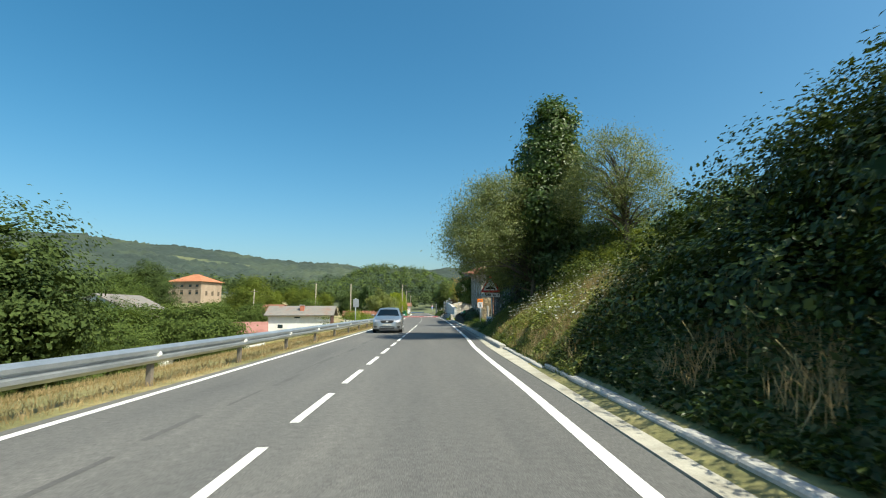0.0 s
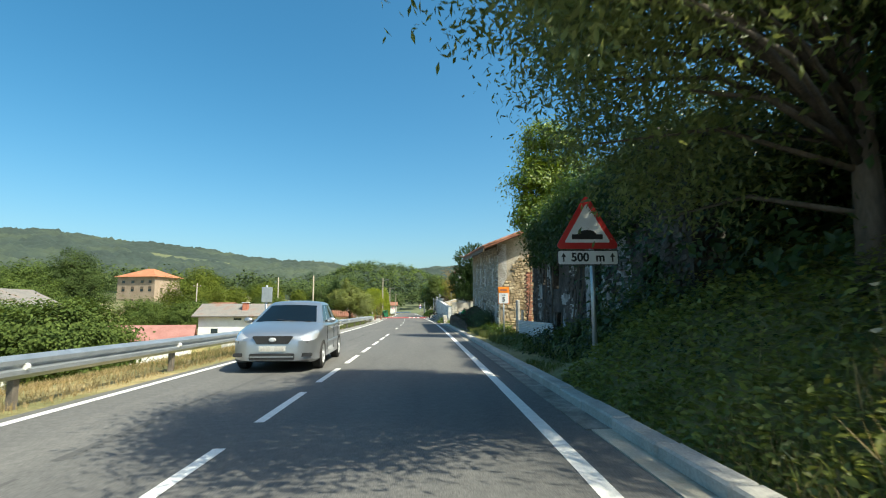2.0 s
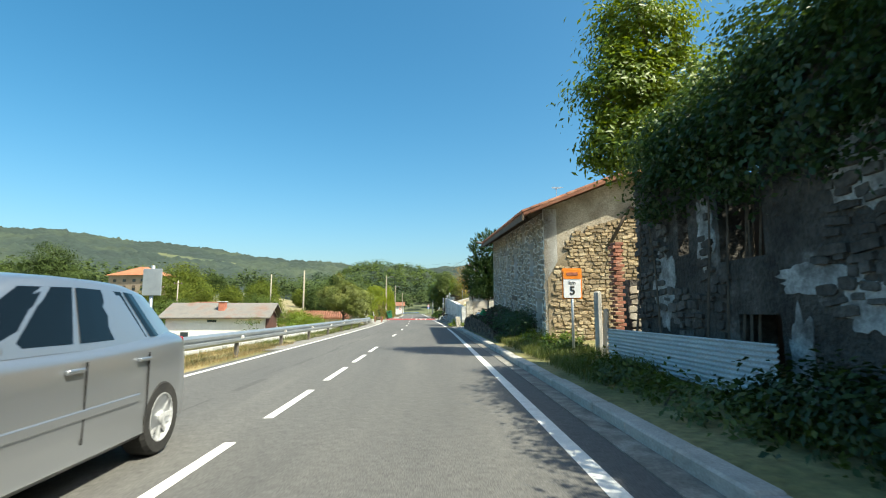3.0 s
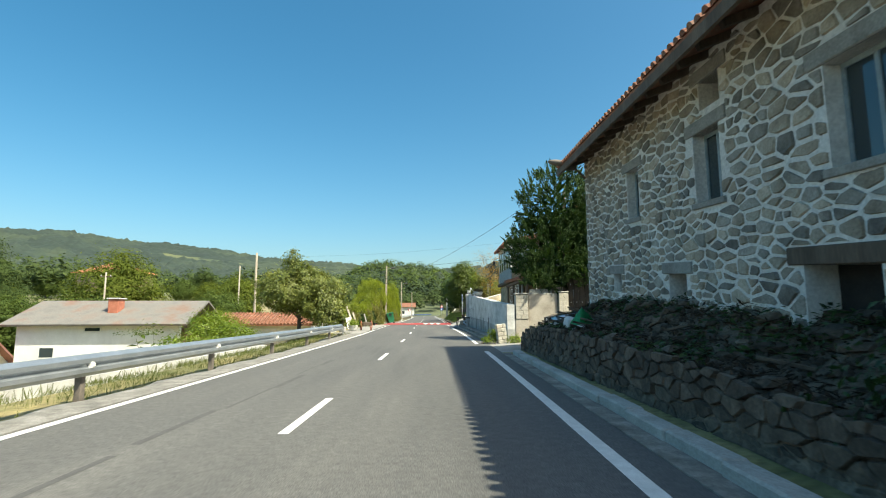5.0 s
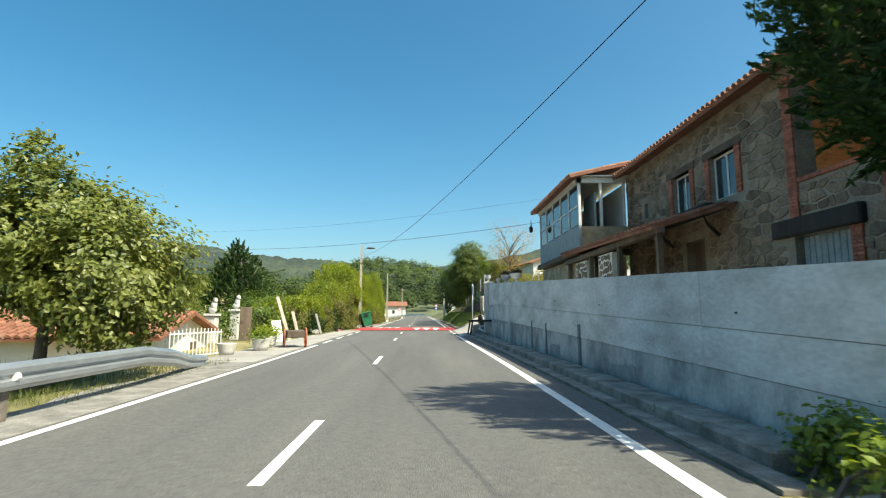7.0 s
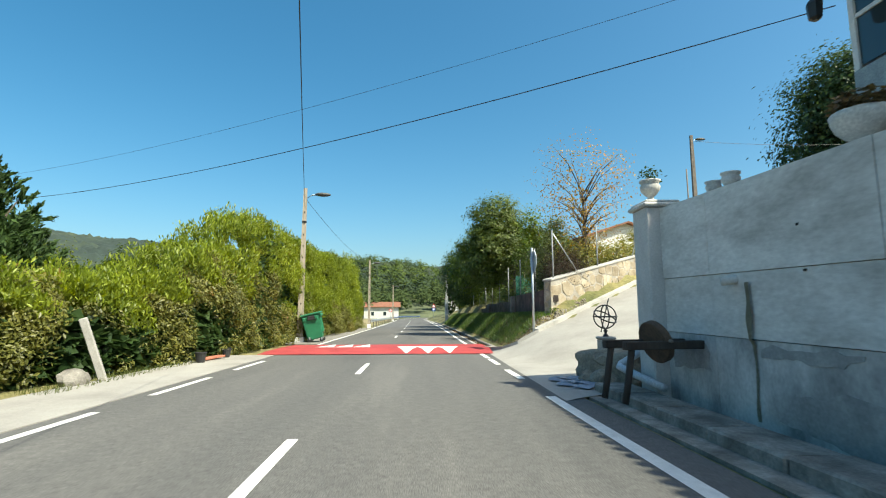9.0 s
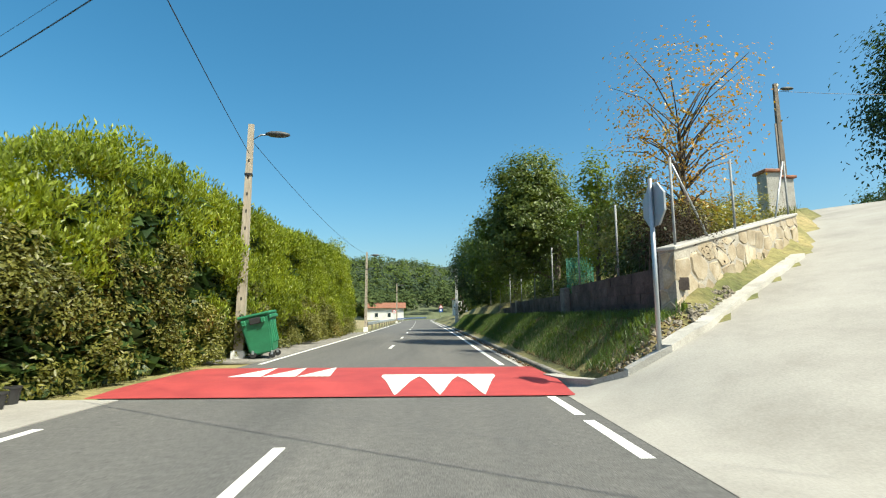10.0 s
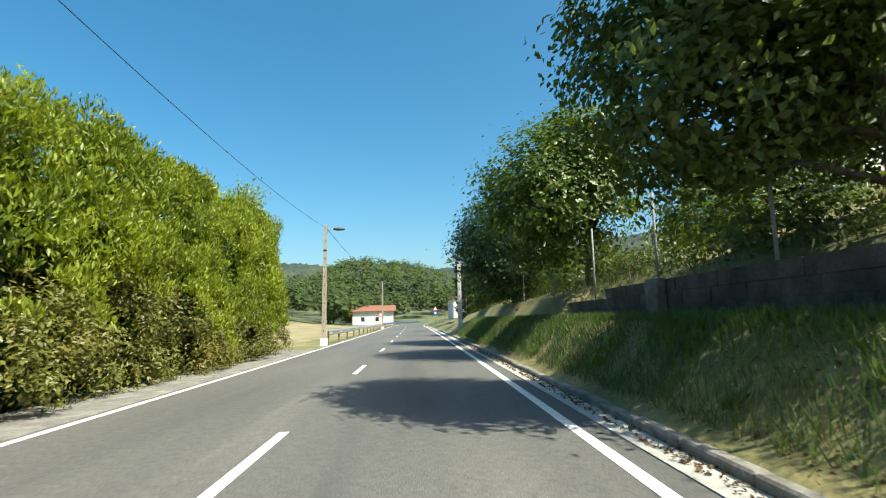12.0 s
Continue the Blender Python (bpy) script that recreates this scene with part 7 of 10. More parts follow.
    tubed("wiper", TRIM, c, [(0.55, -1.06, 0.975), (0.1, -1.06, 0.99), (-0.2, -0.98, 1.02)], 0.01, 5)
    # front
    plate("grille", [(-0.3, 0.56), (0.3, 0.56), (0.39, 0.7), (0.36, 0.715), (-0.36, 0.715), (-0.39, 0.7)], -2.11, -1.98, TRIM, c, "black mesh grille")
    bm = bmesh.new()
    bmesh.ops.create_uvsphere(bm, u_segments=12, v_segments=6, radius=1, matrix=Matrix.Translation((0, -2.115, 0.64)) @ Matrix.Diagonal((0.075, 0.012, 0.045, 1)))
    part("badge", bm, ALLOY, c, smooth=True)
    plate("lower_intake", rounded(0, 0.315, 0.86, 0.13, 0.03), -2.135, -2.0, TRIM, c)
    boxed("intake_slat", paint, c, -0.42, 0.42, -2.145, -2.12, 0.305, 0.328)
    plate("licence_plate", rounded(0, 0.47, 0.5, 0.1, 0.01), -2.125, -2.09, PALESTONE, c)
    for x in (-0.13, 0.13):
        boxed("plate_bar", KERB, c, x - 0.09, x + 0.09, -2.128, -2.125, 0.435, 0.485)
    for sgn in (1, -1):
        vs = []
        for k in range(9):
            f = k / 8
            for h in np.linspace(0, 1, 7):
                x, y, z = skin(-2.055 + 0.5 * f, (1.9 + 1.2 * f) * (1 - h) + (4.75 - 1.0 * f) * h)
                vs.append((sgn * x, y, z))
        mesh_object("headlight", vs, [(7 * k + h, 7 * k + h + 1, 7 * k + h + 8, 7 * k + h + 7)[::sgn] for k in range(8) for h in range(6)], LENS, c, smooth=True)
        plate("fog_recess", rounded(sgn * 0.6, 0.35, 0.3, 0.075, 0.03), -2.085, -1.9, TRIM, c)
        bm = bmesh.new()
        bmesh.ops.create_uvsphere(bm, u_segments=12, v_segments=7, radius=1, matrix=Matrix.Translation((sgn * 0.92, -0.6, 1.0)) @ Matrix.Diagonal((0.1, 0.055, 0.062, 1)))
        part("mirror", bm, paint, c, smooth=True)
        boxed("mirror_arm", TRIM, c, min(sgn * 0.78, sgn * 0.88), max(sgn * 0.78, sgn * 0.88), -0.62, -0.56, 0.96, 1.0)
        for y in (-0.72, 0.33, 1.12):
            boxed("door_gap", TRIM, c, sgn * 0.857 - 0.004, sgn * 0.857 + 0.006, y - 0.006, y + 0.006, 0.34, 0.86)
        boxed("side_moulding", TRIM if paint is NAVY else paint, c, sgn * 0.862 - 0.01, sgn * 0.862 + 0.012, -0.75, 1.0, 0.5, 0.56, 0.006)
        for y in (0.12, 0.95):
            boxed("door_handle", paint, c, sgn * 0.86 - 0.01, sgn * 0.86 + 0.022, y, y + 0.17, 0.8, 0.83, 0.008)
        plate("tail_light", rounded(sgn * 0.6, 0.85, 0.2, 0.2, 0.03), 1.95, 2.075, REDLENS, c)
        for y in (-1.21, 1.39):
            wheel = new("wheel")
            wheel.parent = c
            wheel.matrix_local = Matrix.Translation((sgn * 0.76, y, 0.305)) @ Matrix.Rotation(radians(90 * sgn), 4, "Y")
            bm = bmesh.new()
            lathe(bm, [(0.2, -0.1), (0.28, -0.1), (0.305, -0.07), (0.305, 0.07), (0.28, 0.1), (0.2, 0.1), (0.195, 0.02)], 28)
            part("tyre", bm, RUBBER, wheel, smooth=False)
            bm = bmesh.new()
            lathe(bm, [(0.2, 0.02), (0.21, 0.095), (0.19, 0.1), (0.185, 0.025)], 28)
            for k in range(8):
                m = Matrix.Rotation(2 * math.pi * k / 8, 4, "Z")
                box(bm, 0.03, 0.19, -0.022, 0.022, 0.06, 0.085, 0.004, m)
            lathe(bm, [(0.05, 0.05), (0.05, 0.1), (0.03, 0.11)], 10)
            part("rim", bm, ALLOY, wheel)
            bm = bmesh.new()
            bmesh.ops.create_cone(bm, cap_ends=True, segments=20, radius1=0.15, radius2=0.15, depth=0.02, matrix=Matrix.Translation((0, 0, 0.03)))
            part("brake_disc", bm, TRIM, wheel)
    return c


car("silver hatchback driving in the oncoming lane", (-2.36, 31.05, 0.0), 1.5, SILVER)
car("dark blue car parked in the yard beside the plank gate", (6.75, 65.3, 0.34), -88, NAVY)

# ---- rubble bank before the farmhouse ----
rng = np.random.default_rng(31)
RUBBLE = surface("rubble_soil", [(0.07, 0.048, 0.032), (0.13, 0.093, 0.062), (0.22, 0.165, 0.115)], scale=2.2, fine=18, grain=0.35, rough=0.97, bump=0.8, depth=0.05)
heap = thing("rubble_bank", "bank of dark loose stones and soil against the farmhouse", "rubble")


def heap_z(x, y):
    t = step(3.42, 3.62, x)
    hi = float(np.interp(y, [47.2, 49.5, 53, 58, 62, 63.6, 64.1], [0.1, 0.7, 1.2, 1.5, 1.45, 1.0, 0.2]))
    return hi * (0.5 * t + 0.5 * step(4.1, 5.5, x)) + 0.12 * noise.noise((x * 2.1, y * 2.1, 1.0)) * t + 0.04 * noise.noise((x * 7, y * 7, 3.0)) * t


xs, ys = np.linspace(3.45, 5.9, 22), np.linspace(47.2, 64.2, 120)
vs = [(x + 0.05 * noise.noise((x * 3, y * 3, 8.0)), y, heap_z(x, y)) for y in ys for x in xs]
fs = [(j * 22 + i, j * 22 + i + 1, j * 22 + 23 + i, j * 22 + 22 + i) for j in range(119) for i in range(21)]
mesh_object("soil", vs, fs, RUBBLE, heap, smooth=True)
BROWNSTONE = surface("brown_broken_stone", [(0.05, 0.036, 0.025), (0.1, 0.074, 0.053), (0.19, 0.145, 0.105)], scale=2.6, fine=25, grain=0.3, rough=0.95, bump=0.6, depth=0.02, each=0.35)
face = [q for q in rubble_cells(rng, 15.2, 0.0, lambda x: 0.12 + 0.5 * float(np.interp(63.9 - x, [48.7, 49.5, 53, 58, 62, 63.6, 63.9], [0.5, 0.7, 1.2, 1.5, 1.45, 1.0, 0.6])), [], 0.3, 0.15, 0.012, 0.15)]
FACE = Matrix.Translation((3.5, 63.9, 0)) @ Matrix.Rotation(radians(-90), 4, "Z")
cells_apart(heap, face[:300], FACE, BROWNSTONE, rng, 0.04)
if len(face) > 300:
    cells_joined("stonework", heap, face[300:], FACE, BROWNSTONE, rng, 0.06)
lumps = []
for k in range(10):
    bm = bmesh.new()
    bmesh.ops.create_icosphere(bm, subdivisions=1, radius=1)
    for v in bm.verts:
        v.co *= 1 + 0.45 * noise.noise(v.co * 1.4 + Vector((k * 5.3, 1, 0)))
        v.co.z *= 0.6
    me = bpy.data.meshes.new("stone")
    bm.to_mesh(me)
    bm.free()
    me.materials.append(BROWNSTONE)
    lumps.append(me)
for k in range(300):
    x, y = rng.uniform(3.7, 5.4), rng.uniform(48.6, 63.9)
    s = 0.05 + 0.13 * rng.random() ** 2
    ob = new("stone", lumps[k % 10])
    ob.parent = heap
    ob.matrix_local = Matrix.Translation((x, y, heap_z(x, y) + s * 0.2)) @ Euler((rng.uniform(-0.4, 0.4), rng.uniform(-0.4, 0.4), rng.uniform(0, 6))).to_matrix().to_4x4() @ Matrix.Diagonal((s * 1.5, s, s, 1))
for k in range(34):
    x, y = rng.uniform(3.9, 5.0), rng.uniform(52, 63) if k < 18 else rng.uniform(61.0, 63.6)
    a = rng.uniform(0, 6)
    z = heap_z(x, y) + 0.06
    tubed("stick", WOOD, heap, [(x, y, z), (x + 0.5 * math.cos(a), y + 0.5 * math.sin(a), z + 0.1)], 0.025, 5)
vs, fs = [], []
for k in range(1500):
    x, y = rng.uniform(3.55, 5.3), rng.uniform(48.4, 63.9)
    g = rng.uniform(0.02, 0.07)
    turn = Euler((rng.uniform(0, 3), rng.uniform(0, 3), rng.uniform(0, 6))).to_matrix()
    o = Vector((x, y, heap_z(x, y) + g * 0.2))
    b = len(vs)
    vs += [tuple(o + turn @ Vector(c)) for c in ((g * 1.4, 0, 0), (-g * 1.2, 0.2 * g, 0), (0, g, 0.2 * g), (0.1 * g, -g, 0), (0, 0, g * 0.8), (0.2 * g, 0, -g * 0.7))]
    fs += [tuple(b + i for i in f) for f in ((0, 2, 4), (2, 1, 4), (1, 3, 4), (3, 0, 4), (2, 0, 5), (1, 2, 5), (3, 1, 5), (0, 3, 5))]
tagged(mesh_object("gravel", vs, fs, BROWNSTONE, heap), kind="stuff")
BAG = surface("green_plastic_bag", [(0.01, 0.16, 0.05), (0.02, 0.3, 0.1)], scale=8, rough=0.4, bump=0.4)
def sag(nm, lab, cat, at, sz, mat, turn):
    """A slumped box-shaped bag, sack or tub."""
    bm = bmesh.new()
    bmesh.ops.create_cube(bm, size=2)
    bmesh.ops.subdivide_edges(bm, edges=list(bm.edges), cuts=5, use_grid_fill=True)
    for v in bm.verts:
        v.co = v.co.lerp(v.co.normalized() * 1.25, 0.35)
        v.co *= 1 + 0.16 * noise.noise(v.co * 1.9 + Vector((at[0] * 3, 0, 0)))
        v.co = Vector((v.co.x * sz[0] * (1 - 0.3 * max(0, v.co.z)), v.co.y * sz[1], v.co.z * sz[2]))
    ob = tagged(part(nm, bm, mat, smooth=True), lab, cat)
    ob.matrix_world = pose(at[0], at[1], heap_z(at[0], at[1]) + sz[2] * 0.72, 12, -14, turn)


bm = bmesh.new()
bmesh.ops.create_grid(bm, x_segments=14, y_segments=14, size=0.34)
for v in bm.verts:
    d = max(abs(v.co.x) * 0.9, abs(v.co.y) * 1.3)
    v.co = Vector((v.co.x * 0.95, v.co.y * 0.7, 0.5 * max(0.0, 1 - d / 0.34) ** 0.8 + 0.03 * noise.noise(v.co * 14) + 0.012))
tarp = tagged(part("plastic_sheet", bm, BAG, smooth=True), "bright green plastic sheet draped to a peak on the rubble", "plastic sheet")
tarp.matrix_world = pose(4.4, 59.9, heap_z(4.4, 59.9) + 0.06, 6, -10, 35)
sag("white_sack", "white plastic sack slumped on the rubble", "sack", (4.12, 60.0), (0.15, 0.13, 0.19), WHITEWALL, 10)
sag("white_tub", "white plastic tub lying on the rubble", "tub", (4.18, 59.35), (0.2, 0.13, 0.12), WHITEWALL, -15)
sag("white_tub", "white plastic tub standing at the bank's edge", "tub", (4.05, 61.6), (0.17, 0.1, 0.06), WHITEWALL, 5)
vs = []
for i in range(9):
    for j in range(6):
        x, y = 2.62 + 9 * i / 8, 63.3 + 5.1 * j / 5
        vs.append((x, y, -0.03 if i == 0 or j == 0 else 0.008 + max(0.0, height(x, y))))
tagged(mesh_object("yard", vs, [(6 * i + j, 6 * i + 6 + j, 6 * i + 7 + j, 6 * i + j + 1) for i in range(8) for j in range(5)], PALECON, smooth=True), "worn pale concrete yard opening on the road", "yard", kind="structure")

# ---- left side ----
tagged(strip("pavement", PALECON, -4.6, -2.98, 77.5, 99.3, 0.012, thick=0.05), "pale gravelly concrete shoulder beside the road", "pavement", kind="structure")
lowwall = thing("yard_wall", "low grey concrete yard wall below the verge", "wall")
vs = []
for y in (40, 48, 56, 64, 69):
    x = -7.4 + 0.02 * (y - 40)
    vs += [(x, y, -2), (x, y, -0.12), (x + 0.25, y, -0.12), (x + 0.25, y, -2)]
mesh_object("wall_body", vs, [(4 * i + k, 4 * i + 4 + k, 4 * i + 4 + (k + 1) % 4, 4 * i + (k + 1) % 4) for i in range(4) for k in range(4)] + [(0, 1, 2, 3), (19, 18, 17, 16)], CONCRETE, lowwall)

ROSE = surface("red_sheet_roof", [(0.24, 0.1, 0.08), (0.33, 0.165, 0.14)], scale=0.8, fine=15, rough=0.75, bump=0.2)
farm = simple_house("white_farmhouse", "long low white farmhouse with a weathered grey roof", (-24.45, 83.1, -4.6), -85, 6.0, 9.1, -1, 5.3, 6.51, WHITEWALL, GREYTILE, 0.6, [("x", 3.7, 4.7, 4.7, 5.05), ("x", 1.3, 2.2, 3.2, 3.9), ("x", 6.4, 7.4, 2.9, 3.7)], chimney=(4.6, 4.7, 5.5, 6.7))
bm = bmesh.new()
face = [(0.35, 3.9), (5.65, 3.9), (5.65, 5.2), (3.0, 6.3), (0.35, 5.2)]
lo, hi = [bm.verts.new((x, 9.08, z)) for x, z in face], [bm.verts.new((x, 9.13, z)) for x, z in face]
bm.faces.new(hi)
for k in range(5):
    bm.faces.new((lo[k], lo[(k + 1) % 5], hi[(k + 1) % 5], hi[k]))
part("gable_boarding", bm, surface("dark_red_boarding", [(0.07, 0.03, 0.025), (0.13, 0.06, 0.048)], scale=3, fine=30, stretch=(1, 1, 0.2), rough=0.9), farm, "dark red-brown boarding")
simple_house("shed", "low shed with a faded red sheet roof", (-31.8, 75.2, -5.2), -71, 5.0, 7.6, -1, 3.51, 4.76, WHITEWALL, ROSE, 0.4, [("x", 2, 3, 1.2, 2.2)], "shed")
simple_house("shed", "low shed with a grey fibre-cement roof", (-37, 54.5, -5.2), -10, 10, 8.0, -1, 2.4, 3.7, WHITEWALL, GREYTILE, 0.4, [("y", 3, 4, 1.0, 2.0), ("x", 2, 3, 1, 2)], "shed")
simple_house("barn", "grey-roofed white barn among the valley trees", (-50, 71.5, -4.5), 0, 8, 10.5, -1, 6.2, 8.1, WHITEWALL, GREYTILE, 0.5, [("y", 4, 5.5, 2, 4)], "barn")
simple_house("tiled_barn", "low outbuilding with a red tiled roof", (-30, 97, -2.5), 60, 7, 9, -1, 3.4, 4.9, CREAM, TILE, 0.4, [("x", 2, 3, 1.5, 2.5)], "barn")
oh = thing("orange_roofed_house", "large cream house with an orange hipped roof", "house", at=(-83, 164, 1.0), turn=-14)
boxed("wall", surface("faded_rose_render", [(0.3, 0.22, 0.155), (0.4, 0.31, 0.23)], scale=0.6, fine=12, rough=0.92), oh, 0, 12, 0, 10, -2, 9.6)
bm = bmesh.new()
e = [bm.verts.new(v) for v in ((-0.7, -0.7, 9.6), (12.7, -0.7, 9.6), (12.7, 10.7, 9.6), (-0.7, 10.7, 9.6), (5, 5, 12.2), (7, 5, 12.2))]
for q in ((0, 1, 5, 4), (1, 2, 5), (2, 3, 4, 5), (3, 0, 4), (3, 2, 1, 0)):
    bm.faces.new([e[i] for i in q])
part("roof", bm, surface("orange_tile", [(0.34, 0.12, 0.055), (0.45, 0.19, 0.095)], scale=0.8, fine=10, rough=0.85), oh)
for x in (1.5, 4.5, 7.5, 10):
    for z in (2, 5.5, 7.8):
        w = boxed("window", WOOD, oh, x, x + 1, -0.05, 0.0, z, z + 1.4 if z < 7 else z + 0.8)
        boxed("pane", GLASS, w, x + 0.1, x + 0.9, -0.06, -0.05, z + 0.1, z + 0.7)
for y in (2, 5, 8):
    w = boxed("window", WOOD, oh, 12.0, 12.05, y, y + 1, 5.2, 6.6)
simple_house("far_house", "white house with a brown roof beside the road's end", (-18.5, 241, -0.2), -86, 9, 10, -1, 3.6, 5.0, WHITEWALL, TILE, 0.6, [("x", 2, 3, 1, 2.2), ("x", 5.5, 6.5, 1, 2.2)])
simple_house("far_house", "white two-storey house with a tiled roof", (6.0, 214, 0), 4, 8, 10, -1, 5.4, 7.0, WHITEWALL, TILE, 0.5, [("y", 1.5, 2.5, 1, 2.2), ("y", 5, 6, 1, 2.2), ("y", 1.5, 2.5, 3.6, 4.8), ("y", 5, 6, 3.6, 4.8), ("a", 2, 3, 3.6, 4.8)])
simple_house("far_house", "white garden house on the slope behind trees", (11.5, 119, 4.0), 10, 6, 7, -1, 2.6, 3.6, WHITEWALL, TILE, 0.4, [("a", 2, 3, 0.8, 1.8)])

# garden shed with barrel tiles, gate, statues, planters, boards
rng = np.random.default_rng(33)
shed = thing("garden_shed", "low white garden shed with a clay tile roof", "shed", at=(-7.3, 79.3, -0.9), turn=8)
bm = bmesh.new()
v = [bm.verts.new(c) for c in ((0, 0, -0.6), (0, 5.2, -0.6), (0, 5.2, 1.45), (0, 2.6, 2.0), (0, 0, 1.45), (-5.6, 0, -0.6), (-5.6, 5.2, -0.6), (-5.6, 5.2, 1.45), (-5.6, 2.6, 2.0), (-5.6, 0, 1.45))]
for q in ((0, 1, 2, 3, 4), (9, 8, 7, 6, 5), (0, 4, 9, 5), (1, 6, 7, 2)):
    bm.faces.new([v[i] for i in q])
part("wall", bm, WHITEWALL, shed)
tiled_slope(shed, (0.35, -0.35, 1.42), (-5.9, -0.35, 1.42), (0.35, 2.6, 2.1), rng, TILE, 2)
tiled_slope(shed, (0.35, 5.55, 1.42), (-5.9, 5.55, 1.42), (0.35, 2.6, 2.1), rng, TILE, 1)
boxed("door", WOOD, shed, -0.01, 0.03, 3.2, 4.0, -0.5, 1.1)
gl = thing("garden_edging", "low grey garden wall topped with white stones", "wall", at=(-7.35, 71.4, -0.9))
boxed("wall_body", DIRTYSHADEKERB, gl, -0.12, 0.12, 0, 5.4, -0.3, 1.02, 0.02)
for k in range(13):
    bm = bmesh.new()
    bmesh.ops.create_icosphere(bm, subdivisions=2, radius=1)
    a = rng.uniform(0.1, 0.17)
    for v in bm.verts:
        v.co *= 1 + 0.35 * noise.noise(v.co * 1.6 + Vector((k * 5.3, 0, 0)))
        v.co = Vector((v.co.x * a * 0.8, v.co.y * a * 1.2 + 0.25 + 0.4 * k + rng.uniform(-0.08, 0.08), v.co.z * a * 0.8 + 1.02 + a * 0.5))
    part("white_stone", bm, WHITEWALL, gl, "rough white quartz stone")
bg = thing("picket_gate", "white painted iron bar gate", "gate", at=(-6.5, 78.7, -0.15), turn=76)
for k in range(15):
    tubed("bar", WHITEPAINT, bg, [(0.15 * k, 0, 0.0), (0.15 * k, 0, 0.85 + 0.06 * math.sin(math.pi * k / 14))], 0.015, 5)
for z in (0.12, 0.75):
    boxed("rail", WHITEPAINT, bg, -0.03, 2.13, -0.015, 0.015, z, z + 0.04)


def planter(at, label, r, plant, seed):
    p = thing("planter", label, "planter", "planters by the gate", at)
    bm = bmesh.new()
    lathe(bm, [(r * 0.7, 0), (r * 0.85, r * 0.5), (r, r * 1.2), (r * 1.05, r * 1.3), (r * 0.9, r * 1.3)])
    part("bowl", bm, PALESTONE, p, smooth=True)
    if plant:
        rr = np.random.default_rng(seed)
        tagged(leaves("plant", rr.normal(size=(260, 3)) * np.array([r * 0.7, r * 0.7, r * 0.5]) + np.array([0, 0, r * 1.7]), 0.12, plant, rr, p), kind="stuff")


planter((-5.35, 79.6, 0.0), "round pale stone planter by the white gate", 0.26, None, 1)
planter((-4.95, 81.3, 0.0), "stone planter with yellow-green plants", 0.3, BRIGHT, 2)
planter((-5.2, 82.6, 0.0), "stone planter with yellow-green plants", 0.3, HEDGE, 3)
planter((-5.4, 83.6, 0.0), "stone planter with yellow-green plants", 0.26, BRIGHT, 4)


def cart_wheel(parent, m, r=0.32):
    bm = bmesh.new()
    ring(bm, r, m, 0.03, 24)
    for k in range(8):
        a = m @ Vector((r * math.cos(k * math.pi / 4), r * math.sin(k * math.pi / 4), 0))
        tube(bm, [m @ Vector((0, 0, 0)), a], 0.015, 5)
    part("wheel", bm, BRICK, parent, "rusty brown spoked wheel")


cart = thing("hand_cart", "small old hand cart with rusty spoked wheels", "cart", at=(-4.35, 83.0, 0.0), turn=20)
boxed("tray", WOOD, cart, -0.3, 0.3, -0.55, 0.55, 0.35, 0.58, 0.02)
for x in (-0.36, 0.36):
    cart_wheel(cart, Matrix.Translation((x, -0.1, 0.34)) @ Matrix.Rotation(radians(90), 4, "Y"))
tubed("handle", WOOD, cart, [(-0.2, 0.5, 0.4), (-0.2, 1.2, 0.25)], 0.025, 6)
tubed("handle", WOOD, cart, [(0.2, 0.5, 0.4), (0.2, 1.2, 0.25)], 0.025, 6)


def statue(at, label, turn, ped):
    st = tagged(new("pedestal"), "square grey stone pedestal in the garden", "pedestal", "garden pedestals")
    st.matrix_world = pose(*at)
    boxed("shaft", PALESTONE, st, -0.2, 0.2, -0.2, 0.2, -0.3, ped, 0.02)
    boxed("cap", PALESTONE, st, -0.27, 0.27, -0.27, 0.27, ped, ped + 0.1, 0.02)
    bm = bmesh.new()
    for x, y, z, a, b, c_ in ((0, 0, 0.16, 0.14, 0.2, 0.16), (0, -0.08, 0.33, 0.12, 0.13, 0.2), (0, -0.14, 0.55, 0.1, 0.11, 0.12)):
        bmesh.ops.create_uvsphere(bm, u_segments=12, v_segments=8, radius=1, matrix=Matrix.Translation((x, y, z)) @ Matrix.Diagonal((a, b, c_, 1)))
    s_ = tagged(part("garden_statue", bm, PALESTONE, smooth=True), label, "statue")
    s_.matrix_world = pose(at[0], at[1], at[2] + ped + 0.1, 0, 0, turn)


statue((-8.7, 86.4, -0.1), "pale stone seated garden figure on a pedestal", 60, 1.15)
statue((-8.8, 89.2, -0.1), "pale stone seated garden figure on a taller pedestal", 60, 1.35)


def board(label, a, b, w, t, mat, name="leaning_board"):
    a, b = Vector(a), Vector(b)
    d = b - a
    bm = bmesh.new()
    z = d.normalized()
    x = Vector((0.9, 0.4, 0)).normalized()
    y = z.cross(x).normalized()
    x = y.cross(z)
    m = Matrix.Translation(a) @ Matrix((x, y, z)).transposed().to_4x4()
    box(bm, -w / 2, w / 2, -t / 2, t / 2, -0.1, d.length, 0.01, m)
    return tagged(part(name, bm, mat), label, "board")


board("long weathered board leaning by the hedge", (-6.0, 88.3, 0), (-7.0, 89.6, 1.95), 0.16, 0.06, PALEWOOD)
board("short weathered board leaning by the hedge", (-6.1, 90.3, 0), (-6.6, 90.9, 1.25), 0.16, 0.06, PALEWOOD)
